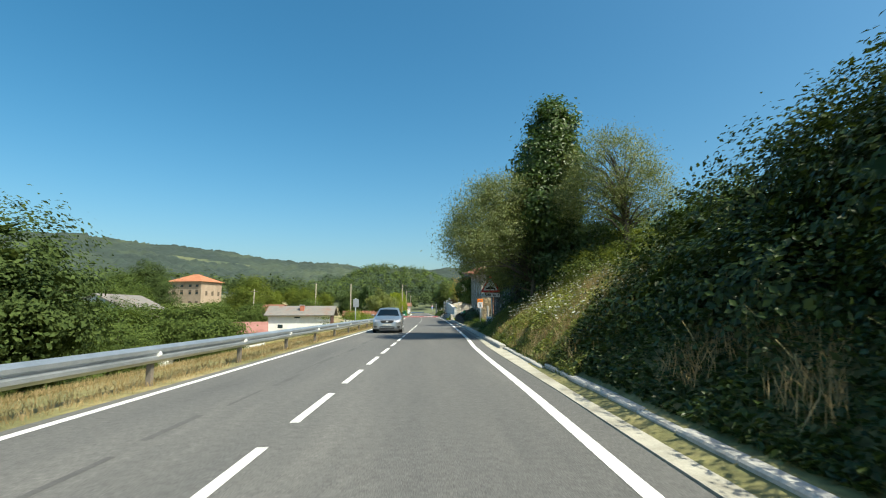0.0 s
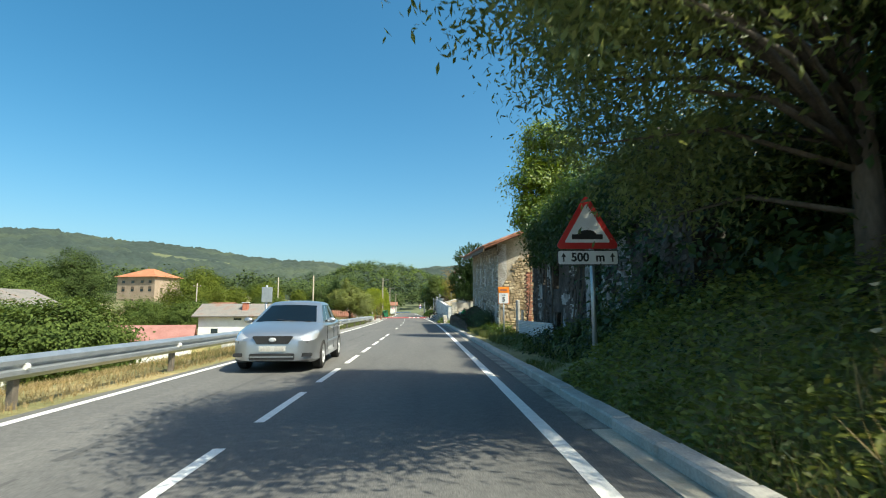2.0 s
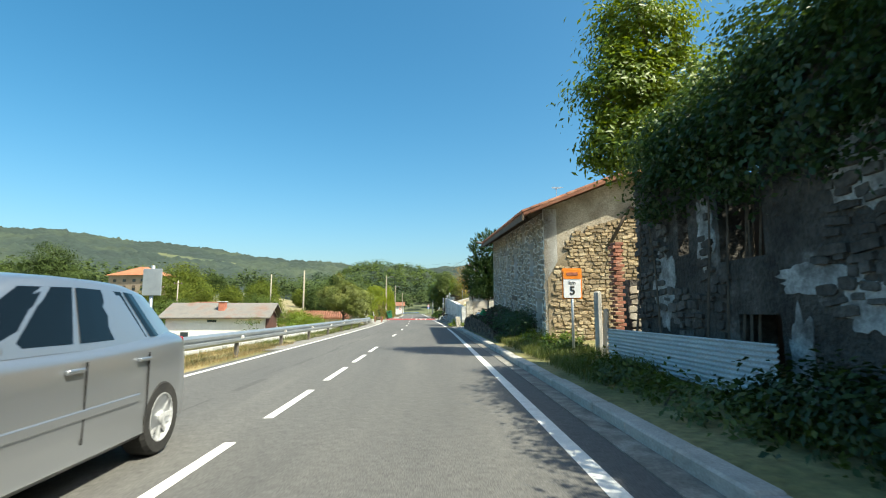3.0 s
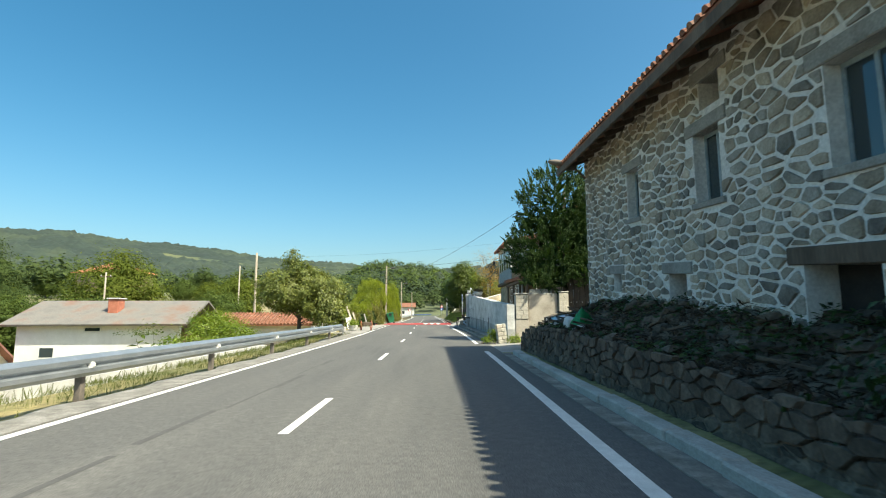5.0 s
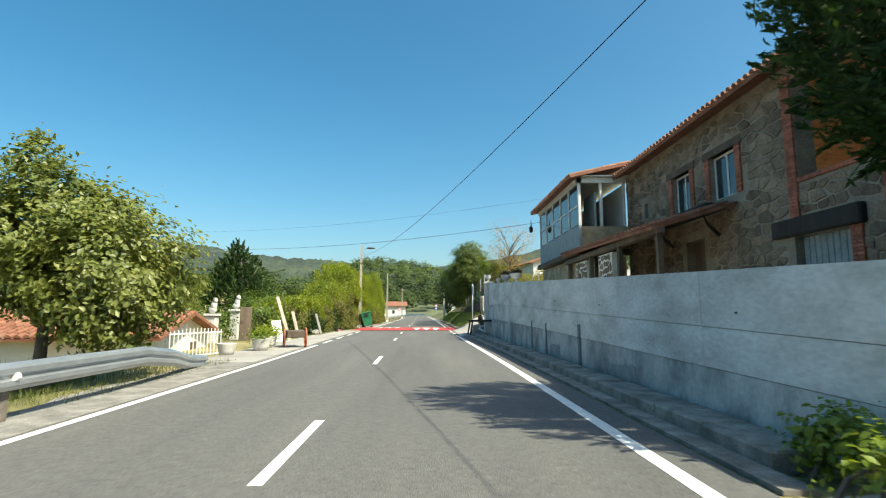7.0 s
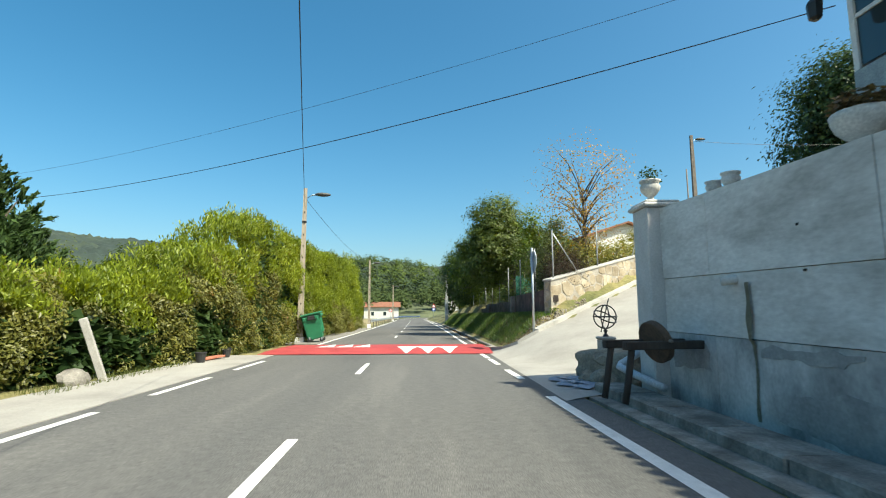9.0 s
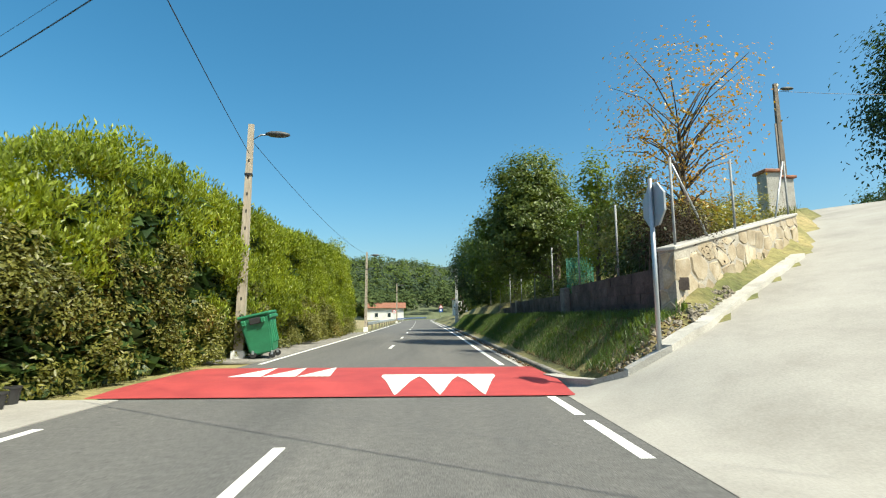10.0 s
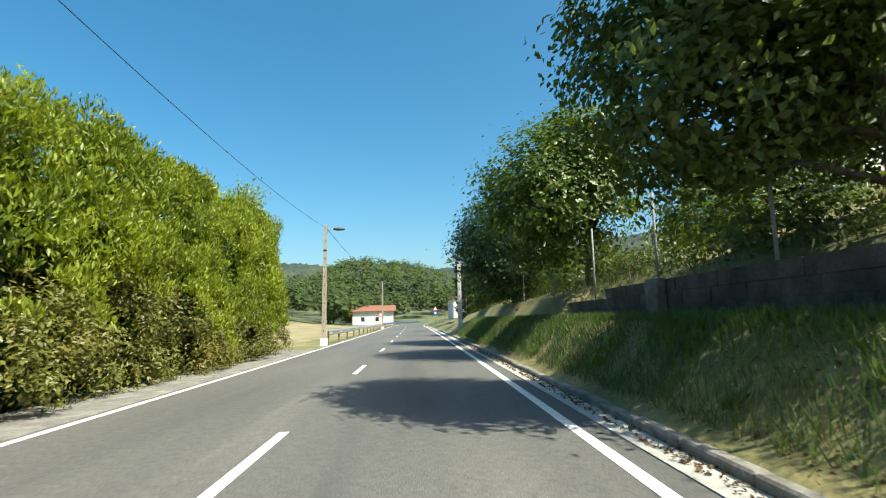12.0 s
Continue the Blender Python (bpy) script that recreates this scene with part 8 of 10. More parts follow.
board("white board leaning on the planters", (-6.2, 87.4, 0), (-6.45, 87.7, 0.85), 0.4, 0.03, WHITEPAINT)
board("dark plank panel standing in the garden", (-7.9, 88.0, -0.1), (-7.9, 88.05, 1.45), 0.5, 0.05, WOOD)
board("leaning pale concrete fence post at the hedge", (-5.72, 93.7, 0), (-5.98, 93.4, 1.12), 0.12, 0.11, KERB, "fence_post")
bm = bmesh.new()
bmesh.ops.create_icosphere(bm, subdivisions=2, radius=1)
for v in bm.verts:
    v.co *= 1 + 0.3 * noise.noise(v.co * 1.4)
    v.co = Vector((v.co.x * 0.22 - 5.9, v.co.y * 0.26 + 93.2, v.co.z * 0.2 + 0.08))
tagged(part("concrete_lump", bm, DIRTYSHADEKERB), "broken grey concrete lump at the hedge's foot", "rubble")

for k, (x, y, s) in enumerate(((-5.5, 97.1, 0.13), (-5.45, 98.6, 0.11), (-5.6, 99.0, 0.12))):
    p = thing("plastic_pot", "black plastic plant pot on the gravel", "plant pot", "pots by the hedge", (x, y, 0.0))
    bm = bmesh.new()
    lathe(bm, [(s * 0.75, 0), (s, s * 1.8), (s * 1.08, s * 1.8), (s * 1.08, s * 2), (s * 0.9, s * 2)])
    part("pot_body", bm, TRIM, p)
board("rusty brown plank lying by the hedge", (-5.6, 97.6, 0.06), (-5.45, 98.3, 0.08), 0.2, 0.05, BRICK, "plank")

# bin
GREEN = surface("green_bin_plastic", [(0.015, 0.13, 0.06), (0.025, 0.19, 0.09)], scale=3, fine=50, grain=0.1, rough=0.5, bump=0.08)
bin_ = thing("wheeled_bin", "green plastic wheeled rubbish container tilted at the hedge", "rubbish bin", at=(-4.36, 106.5, 0.03), turn=97)
tilt = Matrix.Rotation(radians(-13), 4, "X") @ Matrix.Rotation(radians(-2), 4, "Y") @ Matrix.Diagonal((0.86, 0.98, 1.22, 1))
bm = bmesh.new()
lo = [(-0.5, -0.02), (0.5, -0.02), (0.5, 0.6), (-0.5, 0.6)]
hi = [(-0.6, -0.12), (0.6, -0.12), (0.6, 0.7), (-0.6, 0.7)]
a = [bm.verts.new(tilt @ Vector((x, y, 0.16))) for x, y in lo]
b = [bm.verts.new(tilt @ Vector((x, y, 1.0))) for x, y in hi]
bm.faces.new(a[::-1])
bm.faces.new(b)
for k in range(4):
    bm.faces.new((a[k], a[(k + 1) % 4], b[(k + 1) % 4], b[k]))
bmesh.ops.bevel(bm, geom=list(bm.edges), offset=0.04, segments=2, affect="EDGES")
part("body", bm, GREEN, bin_, smooth=False)
boxed("lid", GREEN, bin_, -0.64, 0.64, -0.16, 0.74, 1.0, 1.07, 0.025, tilt)
boxed("rim", GREEN, bin_, -0.63, 0.63, -0.17, -0.1, 0.9, 0.99, 0.02, tilt)
for x in (-0.3, 0.0, 0.3):
    boxed("rib", GREEN, bin_, x - 0.03, x + 0.03, -0.11, -0.04, 0.35, 0.9, 0.01, tilt)
for x, y in ((-0.42, 0.05), (0.42, 0.05), (-0.42, 0.55), (0.42, 0.55)):
    bm = bmesh.new()
    bmesh.ops.create_cone(bm, cap_ends=True, segments=16, radius1=0.09, radius2=0.09, depth=0.05, matrix=Matrix.Translation((x, y, 0.09)) @ Matrix.Rotation(radians(90), 4, "Y"))
    part("wheel", bm, TRIM, bin_)
    boxed("castor", STEEL, bin_, x - 0.045, x + 0.045, y - 0.03, y + 0.03, 0.1, 0.2)
boxed("lid_flap", TRIM, bin_, -0.67, -0.63, 0.12, 0.42, 0.84, 0.98, 0.015, tilt, "torn black lid flap")
for y in (0.06, 0.58):
    boxed("lug", GREEN, bin_, -0.7, -0.6, y - 0.06, y + 0.06, 0.84, 0.96, 0.02, tilt)


# ---- lamp posts, poles and cables ----
LAMPGREY = surface("dark_grey_lamp_casing", [(0.05, 0.055, 0.055), (0.09, 0.095, 0.095)], rough=0.55, bump=0.05)


def lamp_post(label, at, h, reach, turn, mat=PALEWOOD, r=0.1, holes=True, lean=(0, 0)):
    p = thing("lamp_post", label, "lamp post", at=at, turn=turn)
    bm = bmesh.new()
    n = 8
    prev = None
    for k in range(n + 1):
        t = k / n
        s = r * (1.35 - 0.6 * t)
        x, y, z = lean[0] * t, lean[1] * t, -0.4 + (h + 0.4) * t
        rg = [bm.verts.new((x + sx * s, y + sy * s * 0.8, z)) for sx, sy in ((-1, -1), (1, -1), (1, 1), (-1, 1))]
        if prev:
            for i in range(4):
                bm.faces.new((prev[i], prev[(i + 1) % 4], rg[(i + 1) % 4], rg[i]))
        else:
            bm.faces.new(rg[::-1])
        prev = rg
    bm.faces.new(prev)
    part("pole", bm, mat, p)
    if holes:
        # near-black plates on the pole, painted for the shade in its holes
        for k in range(11):
            z = 0.6 + k * 0.5
            t = (z + 0.4) / (h + 0.4)
            s = r * (1.35 - 0.6 * t)
            boxed("hole", DARK, p, lean[0] * t - 0.02, lean[0] * t + 0.02, lean[1] * t - s * 0.8 - 0.004, lean[1] * t - s * 0.8 + 0.01, z, z + 0.09)
        boxed("clamp", TRIM, p, -r * 1.0, r * 1.0, -r, r, h * 0.77, h * 0.77 + 0.07, 0.01, Matrix.Translation((lean[0] * 0.78, lean[1] * 0.78, 0)))
    tubed("arm", STEEL, p, [(lean[0], lean[1], h - 0.5), (lean[0] + reach * 0.3, lean[1], h - 0.3), (lean[0] + reach * 0.55, lean[1], h - 0.28)], 0.025, 6)
    bm = bmesh.new()
    bmesh.ops.create_uvsphere(bm, u_segments=14, v_segments=8, radius=1, matrix=Matrix.Translation((lean[0] + reach * 0.8, lean[1], h - 0.26)) @ Matrix.Diagonal((0.36, 0.15, 0.09, 1)))
    part("lamp_head", bm, LAMPGREY, p, smooth=True)
    boxed("base", WHITEWALL, p, -r * 1.9, r * 1.9, -r * 1.7, r * 1.7, -0.3, 0.22, 0.02)
    return p


lamp_post("tall grey wooden-looking concrete lamp post by the hedge", (-5.35, 106.3, 0.0), 6.75, 0.95, 8, lean=(0.05, 0))
lamp_post("tall grey lamp post beyond the hedge", (-5.6, 135.0, 0.0), 6.6, 0.95, 5)
lamp_post("grey lattice-holed lamp post on the verge", (2.45, 142.5, 0.1), 5.7, -0.3, 0, CONCRETE, 0.13)
lamp_post("far grey lamp post beside the road", (-6.0, 178, 0.0), 6.6, 1.0, 0)
lamp_post("dark lamp post at the top of the driveway", (18.4, 117.2, 5.2), 8.2, 0.8, 0, POST, 0.12, False)


def pole(label, at, h, r=0.11, mat=PALEWOOD, arms=False):
    p = thing("utility_pole", label, "utility pole", "utility poles", at)
    tubed("shaft", mat, p, [(0, 0, -0.5), (0, 0, h)], [r, r * 0.7], 8)
    if arms:
        boxed("crossarm", WOOD, p, -0.6, 0.6, -0.05, 0.05, h - 0.5, h - 0.4)
        for x in (-0.5, 0.0, 0.5):
            bm = bmesh.new()
            lathe(bm, [(0.03, h - 0.4), (0.05, h - 0.34), (0.03, h - 0.28)], 8)
            for v in bm.verts:
                v.co.x += x
            part("insulator", bm, PALESTONE, p)
    return p


pole("grey wooden utility pole behind the farmhouse roof", (-24.4, 111, -3.0), 10.2)
pole("leaning grey wooden utility pole in the gardens", (-12.8, 84.6, -2.0), 7.7)
pole("grey wooden utility pole in the valley", (-34, 100, -4.0), 9.5, arms=True)
pole("thin dark pole by the driveway gate", (17.0, 115.5, 5.0), 5.5, 0.06, POST)


def cable(label, a, b, sag, r=0.012):
    a, b = Vector(a), Vector(b)
    pts = [a.lerp(b, k / 24) - Vector((0, 0, sag * 4 * (k / 24) * (1 - k / 24))) for k in range(25)]
    bm = bmesh.new()
    tube(bm, pts, r, 5)
    return tagged(part("overhead_cable", bm, TRIM), label, "cable", "overhead cables")


cable("black cable from the farmhouse to the lamp post", (5.25, 61.23, 5.69), (-5.26, 106.14, 5.81), 1.07, 0.008)
cable("black cable from the villa across the road", (6.65, 91.58, 6.09), (-31.55, 115.82, 8.28), 1.14, 0.011)
cable("thin grey cable from the villa across the road", (7.4, 92.2, 7.6), (-31.5, 116.6, 9.6), 0.9, 0.005)
cable("black cable between two lamp posts", (-5.3, 106.3, 6.3), (-5.55, 135, 6.4), 0.5, 0.009)
cable("thin cable running on along the road", (-5.55, 135, 6.4), (-6.0, 178, 6.4), 0.5)
cable("thin cable from the driveway lamp to the trees", (18.5, 117.2, 13.0), (36, 116, 13.0), 0.4)
hl = thing("hanging_lantern", "small black lantern hanging under the gallery corner", "lantern", at=(5.65, 90.82, 5.5))
bm = bmesh.new()
lathe(bm, [(0.04, -0.16), (0.09, -0.12), (0.11, 0.1), (0.03, 0.2), (0.012, 0.5)], 6)
part("lantern_body", bm, BLACK, hl)
gp1 = thing("gate_pillar", "white rendered gate pillar at the driveway's top", "pillar", "driveway gate pillars", (13.2, 110.9, 4.6))
boxed("shaft", KERB, gp1, -0.3, 0.3, -0.3, 0.3, -0.5, 2.0, 0.02)
boxed("cap", TILE, gp1, -0.4, 0.4, -0.4, 0.4, 2.0, 2.12, 0.03)
copy_thing(gp1, pose(15.4, 113.2, 5.0))
ig = thing("iron_gate", "brown metal gate between white pillars", "gate", at=(13.5, 111.2, 4.7), turn=46)
for k in range(8):
    boxed("gate_board", WOOD, ig, 0.05 + 0.32 * k, 0.34 + 0.32 * k, -0.02, 0.02, 0.1, 1.7, 0.01)
# ---- trees, hedges and grass ----
rng = np.random.default_rng(40)


def scatter(name, label, category, pts, size, mat, seed, aspect=0.5, droop=0.0, up=None, kind="stuff"):
    r = np.random.default_rng(seed)
    ob = leaves(name, pts, size, mat, r, None, aspect, droop, up=up)
    return tagged(ob, label, category, kind=kind)


tree("willow_tree", "large grey-green willow leaning over the road", (4.9, 23.4, 1.4), 6, [(-2.2, -0.8, 3.8, 1.7, 1.8, 1.9), (-1.4, -0.6, 5.0, 1.3, 1.5, 1.1), (-3.0, -1.3, 2.9, 1.2, 1.5, 1.2), (-1.0, 1.2, 3.0, 2.0, 1.8, 2.0)], 1350, 52, 0.24, 0.1, WILLOW, 1, 0.13, 16, droop=0.5, aspect=0.34, full=False)
tree("willow_tree", "broad grey-green willow on the bank's top", (8.2, 20.3, 2.4), 6, [(-0.5, 0, 4.7, 1.8, 1.7, 1.7), (0.8, 0.2, 3.8, 1.3, 1.5, 1.3), (-1.5, 0.2, 3.6, 1.2, 1.4, 1.3)], 760, 48, 0.22, 0.09, WILLOW, 9, 0.18, 16, droop=0.3, aspect=0.34, full=False)
tree("ash_tree", "tall dark green ash tree on the bank", (5.9, 23.5, 1.9), 9.4, [(0.2, 0, 8.0, 1.0, 1.1, 1.5), (-0.1, -0.2, 6.2, 1.6, 1.5, 1.6), (-0.5, -0.5, 4.2, 1.7, 1.5, 1.8)], 700, 60, 0.22, 0.17, ASHLEAF, 2, 0.24)
tree("ash_tree", "bright green ash tree behind the ruin", (7.2, 40.7, 0.4), 8.4, [(-0.8, -0.4, 8.0, 1.2, 0.9, 1.3), (-1.4, -0.5, 6.3, 1.2, 0.9, 1.2), (0.2, -0.2, 6.5, 1.3, 0.9, 1.3), (-1.6, -0.6, 5.0, 0.8, 0.7, 0.8)], 420, 50, 0.22, 0.17, BRIGHT, 12, 0.16, aspect=0.4)
# thickets on the bank
def thicket(label, lobes, clumps, per, spread, leaf, mat, seed, aspect=0.6):
    r = np.random.default_rng(seed)
    t = thing("bramble_thicket", label, "shrub", "thickets on the bank")
    places = clumped(r, lobes, clumps, per, spread, 0.6)
    cc = places[1]
    grown("foliage", places, leaf, mat, r, t, aspect, 0.0)
    bm = bmesh.new()
    for i in r.choice(len(cc), 40, replace=False):
        e = Vector(cc[i])
        b = Vector((e.x + r.uniform(-0.4, 0.4), e.y + r.uniform(-0.4, 0.4), height(e.x, e.y) - 0.1))
        tube(bm, [b, (b + e) / 2 + Vector((0.1, 0.1, 0.1)), e], [0.025, 0.018, 0.008], 4, cap=False)
    tagged(part("stem_tangle", bm, BARK, t), kind="stuff")
    return t


# the high lobes at x 8.8 are unseen, added to shade the bank
thicket("tall bramble thicket over the kerb, shade in its leaf colour", [(4.4, 9.2, 1.1, 1.0, 2.0, 1.1), (4.5, 6.2, 1.3, 1.1, 2.2, 1.3), (4.5, 3.0, 1.3, 1.2, 2.0, 1.3), (4.8, 11.8, 1.0, 0.9, 1.5, 0.9), (5.8, 11.6, 1.7, 1.2, 1.8, 1.5), (5.7, 9.2, 2.1, 1.3, 1.8, 1.8), (5.7, 4.6, 2.3, 1.5, 2.6, 2.1), (6.1, 7.2, 2.5, 1.6, 2.3, 2.0), (7.6, 6, 3.7, 1.8, 3.2, 1.8), (6.4, 1.5, 2.6, 1.6, 2.4, 2.4), (8.3, 9.5, 3.3, 1.5, 2.0, 1.5), (7.4, 12.0, 2.8, 1.4, 1.8, 1.4), (8.8, 4.2, 5.7, 1.9, 2.6, 2.0), (8.8, 0.0, 5.8, 1.9, 3.0, 2.2), (4.75, 8.0, 0.55, 0.55, 2.4, 0.6), (4.9, 3.0, 0.7, 0.6, 2.0, 0.7), (5.3, 5.5, 1.0, 0.8, 2.5, 0.9), (4.9, -1.0, 0.9, 0.9, 2.5, 0.9)], 3900, 42, 0.15, 0.098, SHADEBRAMBLE, 14)
# some lobes are added: shade over the ground, dark leaves for the willow's inside
thicket("dark shaded thicket under the willows", [(6.2, 25.5, 2.0, 1.9, 2.6, 2.4), (7.6, 22.8, 3.2, 1.8, 2.2, 1.9), (5.4, 28.0, 1.6, 1.2, 2.2, 1.7), (8.6, 27, 3.2, 2, 3, 2.4), (6.9, 24.3, 3.4, 1.5, 1.8, 1.6), (9.0, 23.4, 4.4, 1.6, 1.8, 1.6), (5.7, 22.4, 3.4, 1.0, 1.1, 1.7), (5.2, 22.9, 4.9, 1.0, 0.9, 0.9)], 1800, 40, 0.24, 0.13, DARKLEAF, 15)
thicket("sunlit bramble bushes on the bank", [(6.6, 14.8, 1.9, 1.2, 1.8, 1.1), (7.8, 17.0, 2.8, 1.6, 2.2, 1.1), (6.4, 19.0, 2.0, 1.4, 1.8, 1.4), (8.8, 20, 3.6, 1.8, 2.4, 1.3), (6.2, 21.4, 1.8, 1.1, 1.5, 1.4)], 900, 40, 0.2, 0.09, BRAMBLE, 16)
thicket("bright green shrubs on the bank's top", [(12.0, 22.5, 4.6, 1.6, 2.0, 1.6), (14.0, 23.5, 5.6, 2.0, 2.4, 1.9), (10.6, 19.5, 3.9, 1.6, 1.6, 1.1), (16.5, 25, 5.8, 2, 2.6, 2.0)], 600, 38, 0.24, 0.12, BROAD, 26)
thicket("leafy sunlit weeds low on the bank", [(4.6, 13.6, 0.8, 0.8, 1.4, 0.6), (5.6, 15.6, 1.2, 1.0, 1.6, 0.7), (4.6, 18.4, 0.8, 0.8, 1.6, 0.6), (5.6, 12.4, 1.3, 1.0, 1.3, 0.7), (7.2, 14.0, 2.2, 1.2, 1.6, 0.7), (9.4, 16.5, 3.2, 1.6, 2.0, 0.8), (5.3, 22.6, 1.0, 0.9, 1.6, 0.8)], 800, 38, 0.18, 0.08, BANKLEAF, 47)
thicket("broom and bramble bush by the kerb", [(5.0, 17.5, 0.9, 0.9, 1.6, 0.8), (5.2, 20.5, 1.0, 0.9, 1.4, 0.9), (5.3, 14.8, 1.0, 0.8, 1.2, 0.7)], 420, 50, 0.16, 0.08, HEDGE, 17, 0.4)
thicket("trailing ivy and vines over the ruin's top", [(5.2, 36.1, 4.3, 0.6, 0.9, 0.7), (5.3, 33.6, 4.5, 0.8, 1.8, 0.9), (5.1, 30.6, 3.8, 0.8, 1.8, 0.9), (4.9, 34.4, 3.7, 0.3, 1.4, 0.5), (5.7, 32.6, 4.1, 1.0, 2.6, 0.7), (5.4, 28.6, 3.9, 0.9, 1.4, 1.0)], 820, 45, 0.17, 0.085, ASHLEAF, 18)
thicket("dark hanging ivy mass on the ruin", [(4.8, 34.6, 3.75, 0.3, 1.7, 0.7), (4.8, 36.3, 4.0, 0.3, 1.1, 0.5), (4.8, 32.6, 3.6, 0.35, 1.6, 0.8), (4.75, 30.8, 3.8, 0.4, 1.7, 0.75), (4.7, 28.6, 3.5, 0.45, 1.5, 1.0), (5.7, 31.5, 3.8, 1.0, 3.0, 0.9), (5.6, 28.0, 4.1, 1.1, 2.0, 1.1), (4.75, 33.6, 3.1, 0.2, 1.6, 0.5), (4.7, 31.2, 3.0, 0.22, 1.4, 0.6), (4.75, 36.2, 3.3, 0.2, 1.0, 0.5)], 1300, 40, 0.17, 0.09, DARKLEAF, 50)
thicket("brambles at the foot of the bank, shade in their leaf colour", [(4.3, 24.2, 0.4, 0.7, 2.0, 0.5), (5.2, 26.4, 0.9, 0.9, 2.0, 0.8), (4.9, 22.0, 0.8, 0.9, 1.6, 0.8), (4.5, 28.6, 0.5, 0.7, 1.6, 0.6), (4.2, 31.5, 0.3, 0.5, 2.0, 0.4), (4.3, 26.4, 0.4, 0.7, 2.0, 0.5)], 1100, 42, 0.15, 0.085, SHADEBRAMBLE, 55)
thicket("low weeds and brambles before the ruin", [(4.3, 29.6, 0.4, 0.7, 2.0, 0.5), (3.9, 33.5, 0.12, 0.5, 2.0, 0.22), (3.9, 36.4, 0.12, 0.4, 1.6, 0.2), (4.6, 27.4, 0.8, 0.8, 1.6, 0.8)], 380, 45, 0.13, 0.08, BRAMBLE, 19)
thicket("dark bushes at the farmhouse's corner", [(4.35, 47.5, 0.5, 0.6, 1.6, 0.75), (4.3, 50.0, 0.6, 0.5, 1.2, 0.7)], 170, 45, 0.15, 0.08, DARKLEAF, 20)
thicket("bright weeds beside the kilometre marker", [(4.2, 41.2, 0.25, 0.5, 1.2, 0.35), (4.1, 43.6, 0.2, 0.4, 1.2, 0.3)], 110, 40, 0.12, 0.08, BROAD, 21)
thicket("vine leaves and garden weeds beside the shed", [(-9.2, 67.0, -0.5, 0.8, 1.6, 0.8), (-9.9, 70.6, 0.0, 0.9, 1.5, 1.0), (-8.7, 71.6, -0.4, 0.7, 1.3, 0.7), (-7.9, 73.2, -0.5, 0.5, 1.0, 0.5)], 300, 38, 0.2, 0.12, BRIGHT, 54)
thicket("flowering garden shrubs beside the guardrail", [(-8.3, 69.4, 0.0, 1.0, 1.1, 0.95), (-9.8, 71.6, 0.35, 1.2, 1.0, 0.9), (-7.7, 67.0, -0.4, 0.8, 1.0, 0.7), (-11.2, 74.0, 0.5, 1.2, 1.0, 0.9)], 420, 36, 0.16, 0.085, BRIGHT, 154)
thicket("weeds at the foot of the concrete wall", [(3.05, 67.75, 0.22, 0.2, 0.25, 0.3), (5.45, 67.7, 0.2, 0.2, 0.15, 0.22), (3.4, 68.7, 0.25, 0.2, 0.3, 0.25), (3.75, 67.2, 0.12, 0.22, 0.18, 0.18), (2.75, 67.3, 0.1, 0.2, 0.2, 0.16), (4.75, 67.75, 0.2, 0.25, 0.12, 0.22)], 105, 35, 0.09, 0.07, BRIGHT, 22)
thicket("rounded shrub beside the driveway", [(5.85, 94.8, 1.0, 0.55, 0.6, 0.7)], 90, 45, 0.15, 0.09, DARKLEAF, 23)

# right-hand trees along the block wall
def plumed(name, label, at, lobes, count, per, leaf, seed, trunk=0.2, long=0.5):
    """A conifer crown: sprays of scale leaves in plumes that point up and out."""
    r = np.random.default_rng(seed)
    t = thing(name, label, "tree", at=at)
    lobes = np.asarray(lobes, float)
    area = lobes[:, 3] * lobes[:, 5]
    pick = r.choice(len(lobes), count, p=area / area.sum())
    d = r.normal(size=(count, 3))
    d /= np.linalg.norm(d, axis=1)[:, None]
    c = lobes[pick, :3] + d * lobes[pick, 3:] * r.uniform(0.72, 1.02, (count, 1))
    ax = d * 0.75 + np.array([0, 0, 0.65]) + 0.25 * r.normal(size=(count, 3))
    ax /= np.linalg.norm(ax, axis=1)[:, None]
    f = r.random((count, per, 1))
    size = long * r.uniform(0.6, 1.3, (count, 1, 1))
    pts = c[:, None] + ax[:, None] * (f - 0.35) * size + r.normal(size=(count, per, 3)) * 0.13 * size * (1.1 - f)
    lie = np.repeat(d + np.array([0, 0, 0.3]), per, axis=0) + 0.5 * r.normal(size=(count * per, 3))
    m = count // 3
    inner = lobes[pick[:m], :3] + d[:m] * lobes[pick[:m], 3:] * (r.random((m, 1)) ** 0.4 * 0.72)
    pts = np.concatenate([pts.reshape(-1, 3), inner])
    lie = np.concatenate([lie, inner * 0 + np.array([0, 0, 1.0])])
    leaves("crown", pts, np.concatenate([np.full(count * per, leaf), np.full(m, 0.6)]), CYPRESS, r, t, 0.3, up=(0.42, np.concatenate([np.repeat(ax, per, axis=0), d[:m]])), face=lie)
    bm = bmesh.new()
    hi = float((lobes[:, 2] + lobes[:, 5]).max())
    tube(bm, [(0, 0, -0.5), (0.05, 0, hi * 0.4), (0, 0.05, hi * 0.85)], [trunk, trunk * 0.7, trunk * 0.2], 9)
    for i in r.choice(count, 14, replace=False):
        e = Vector(c[i])
        tube(bm, [(0, 0, max(0.3, e.z * 0.6)), tuple((e + Vector((0, 0, e.z * 0.6))) / 2), tuple(e)], [0.06, 0.04, 0.015], 5)
    part("trunk", bm, BARK, t, smooth=True)
    return t


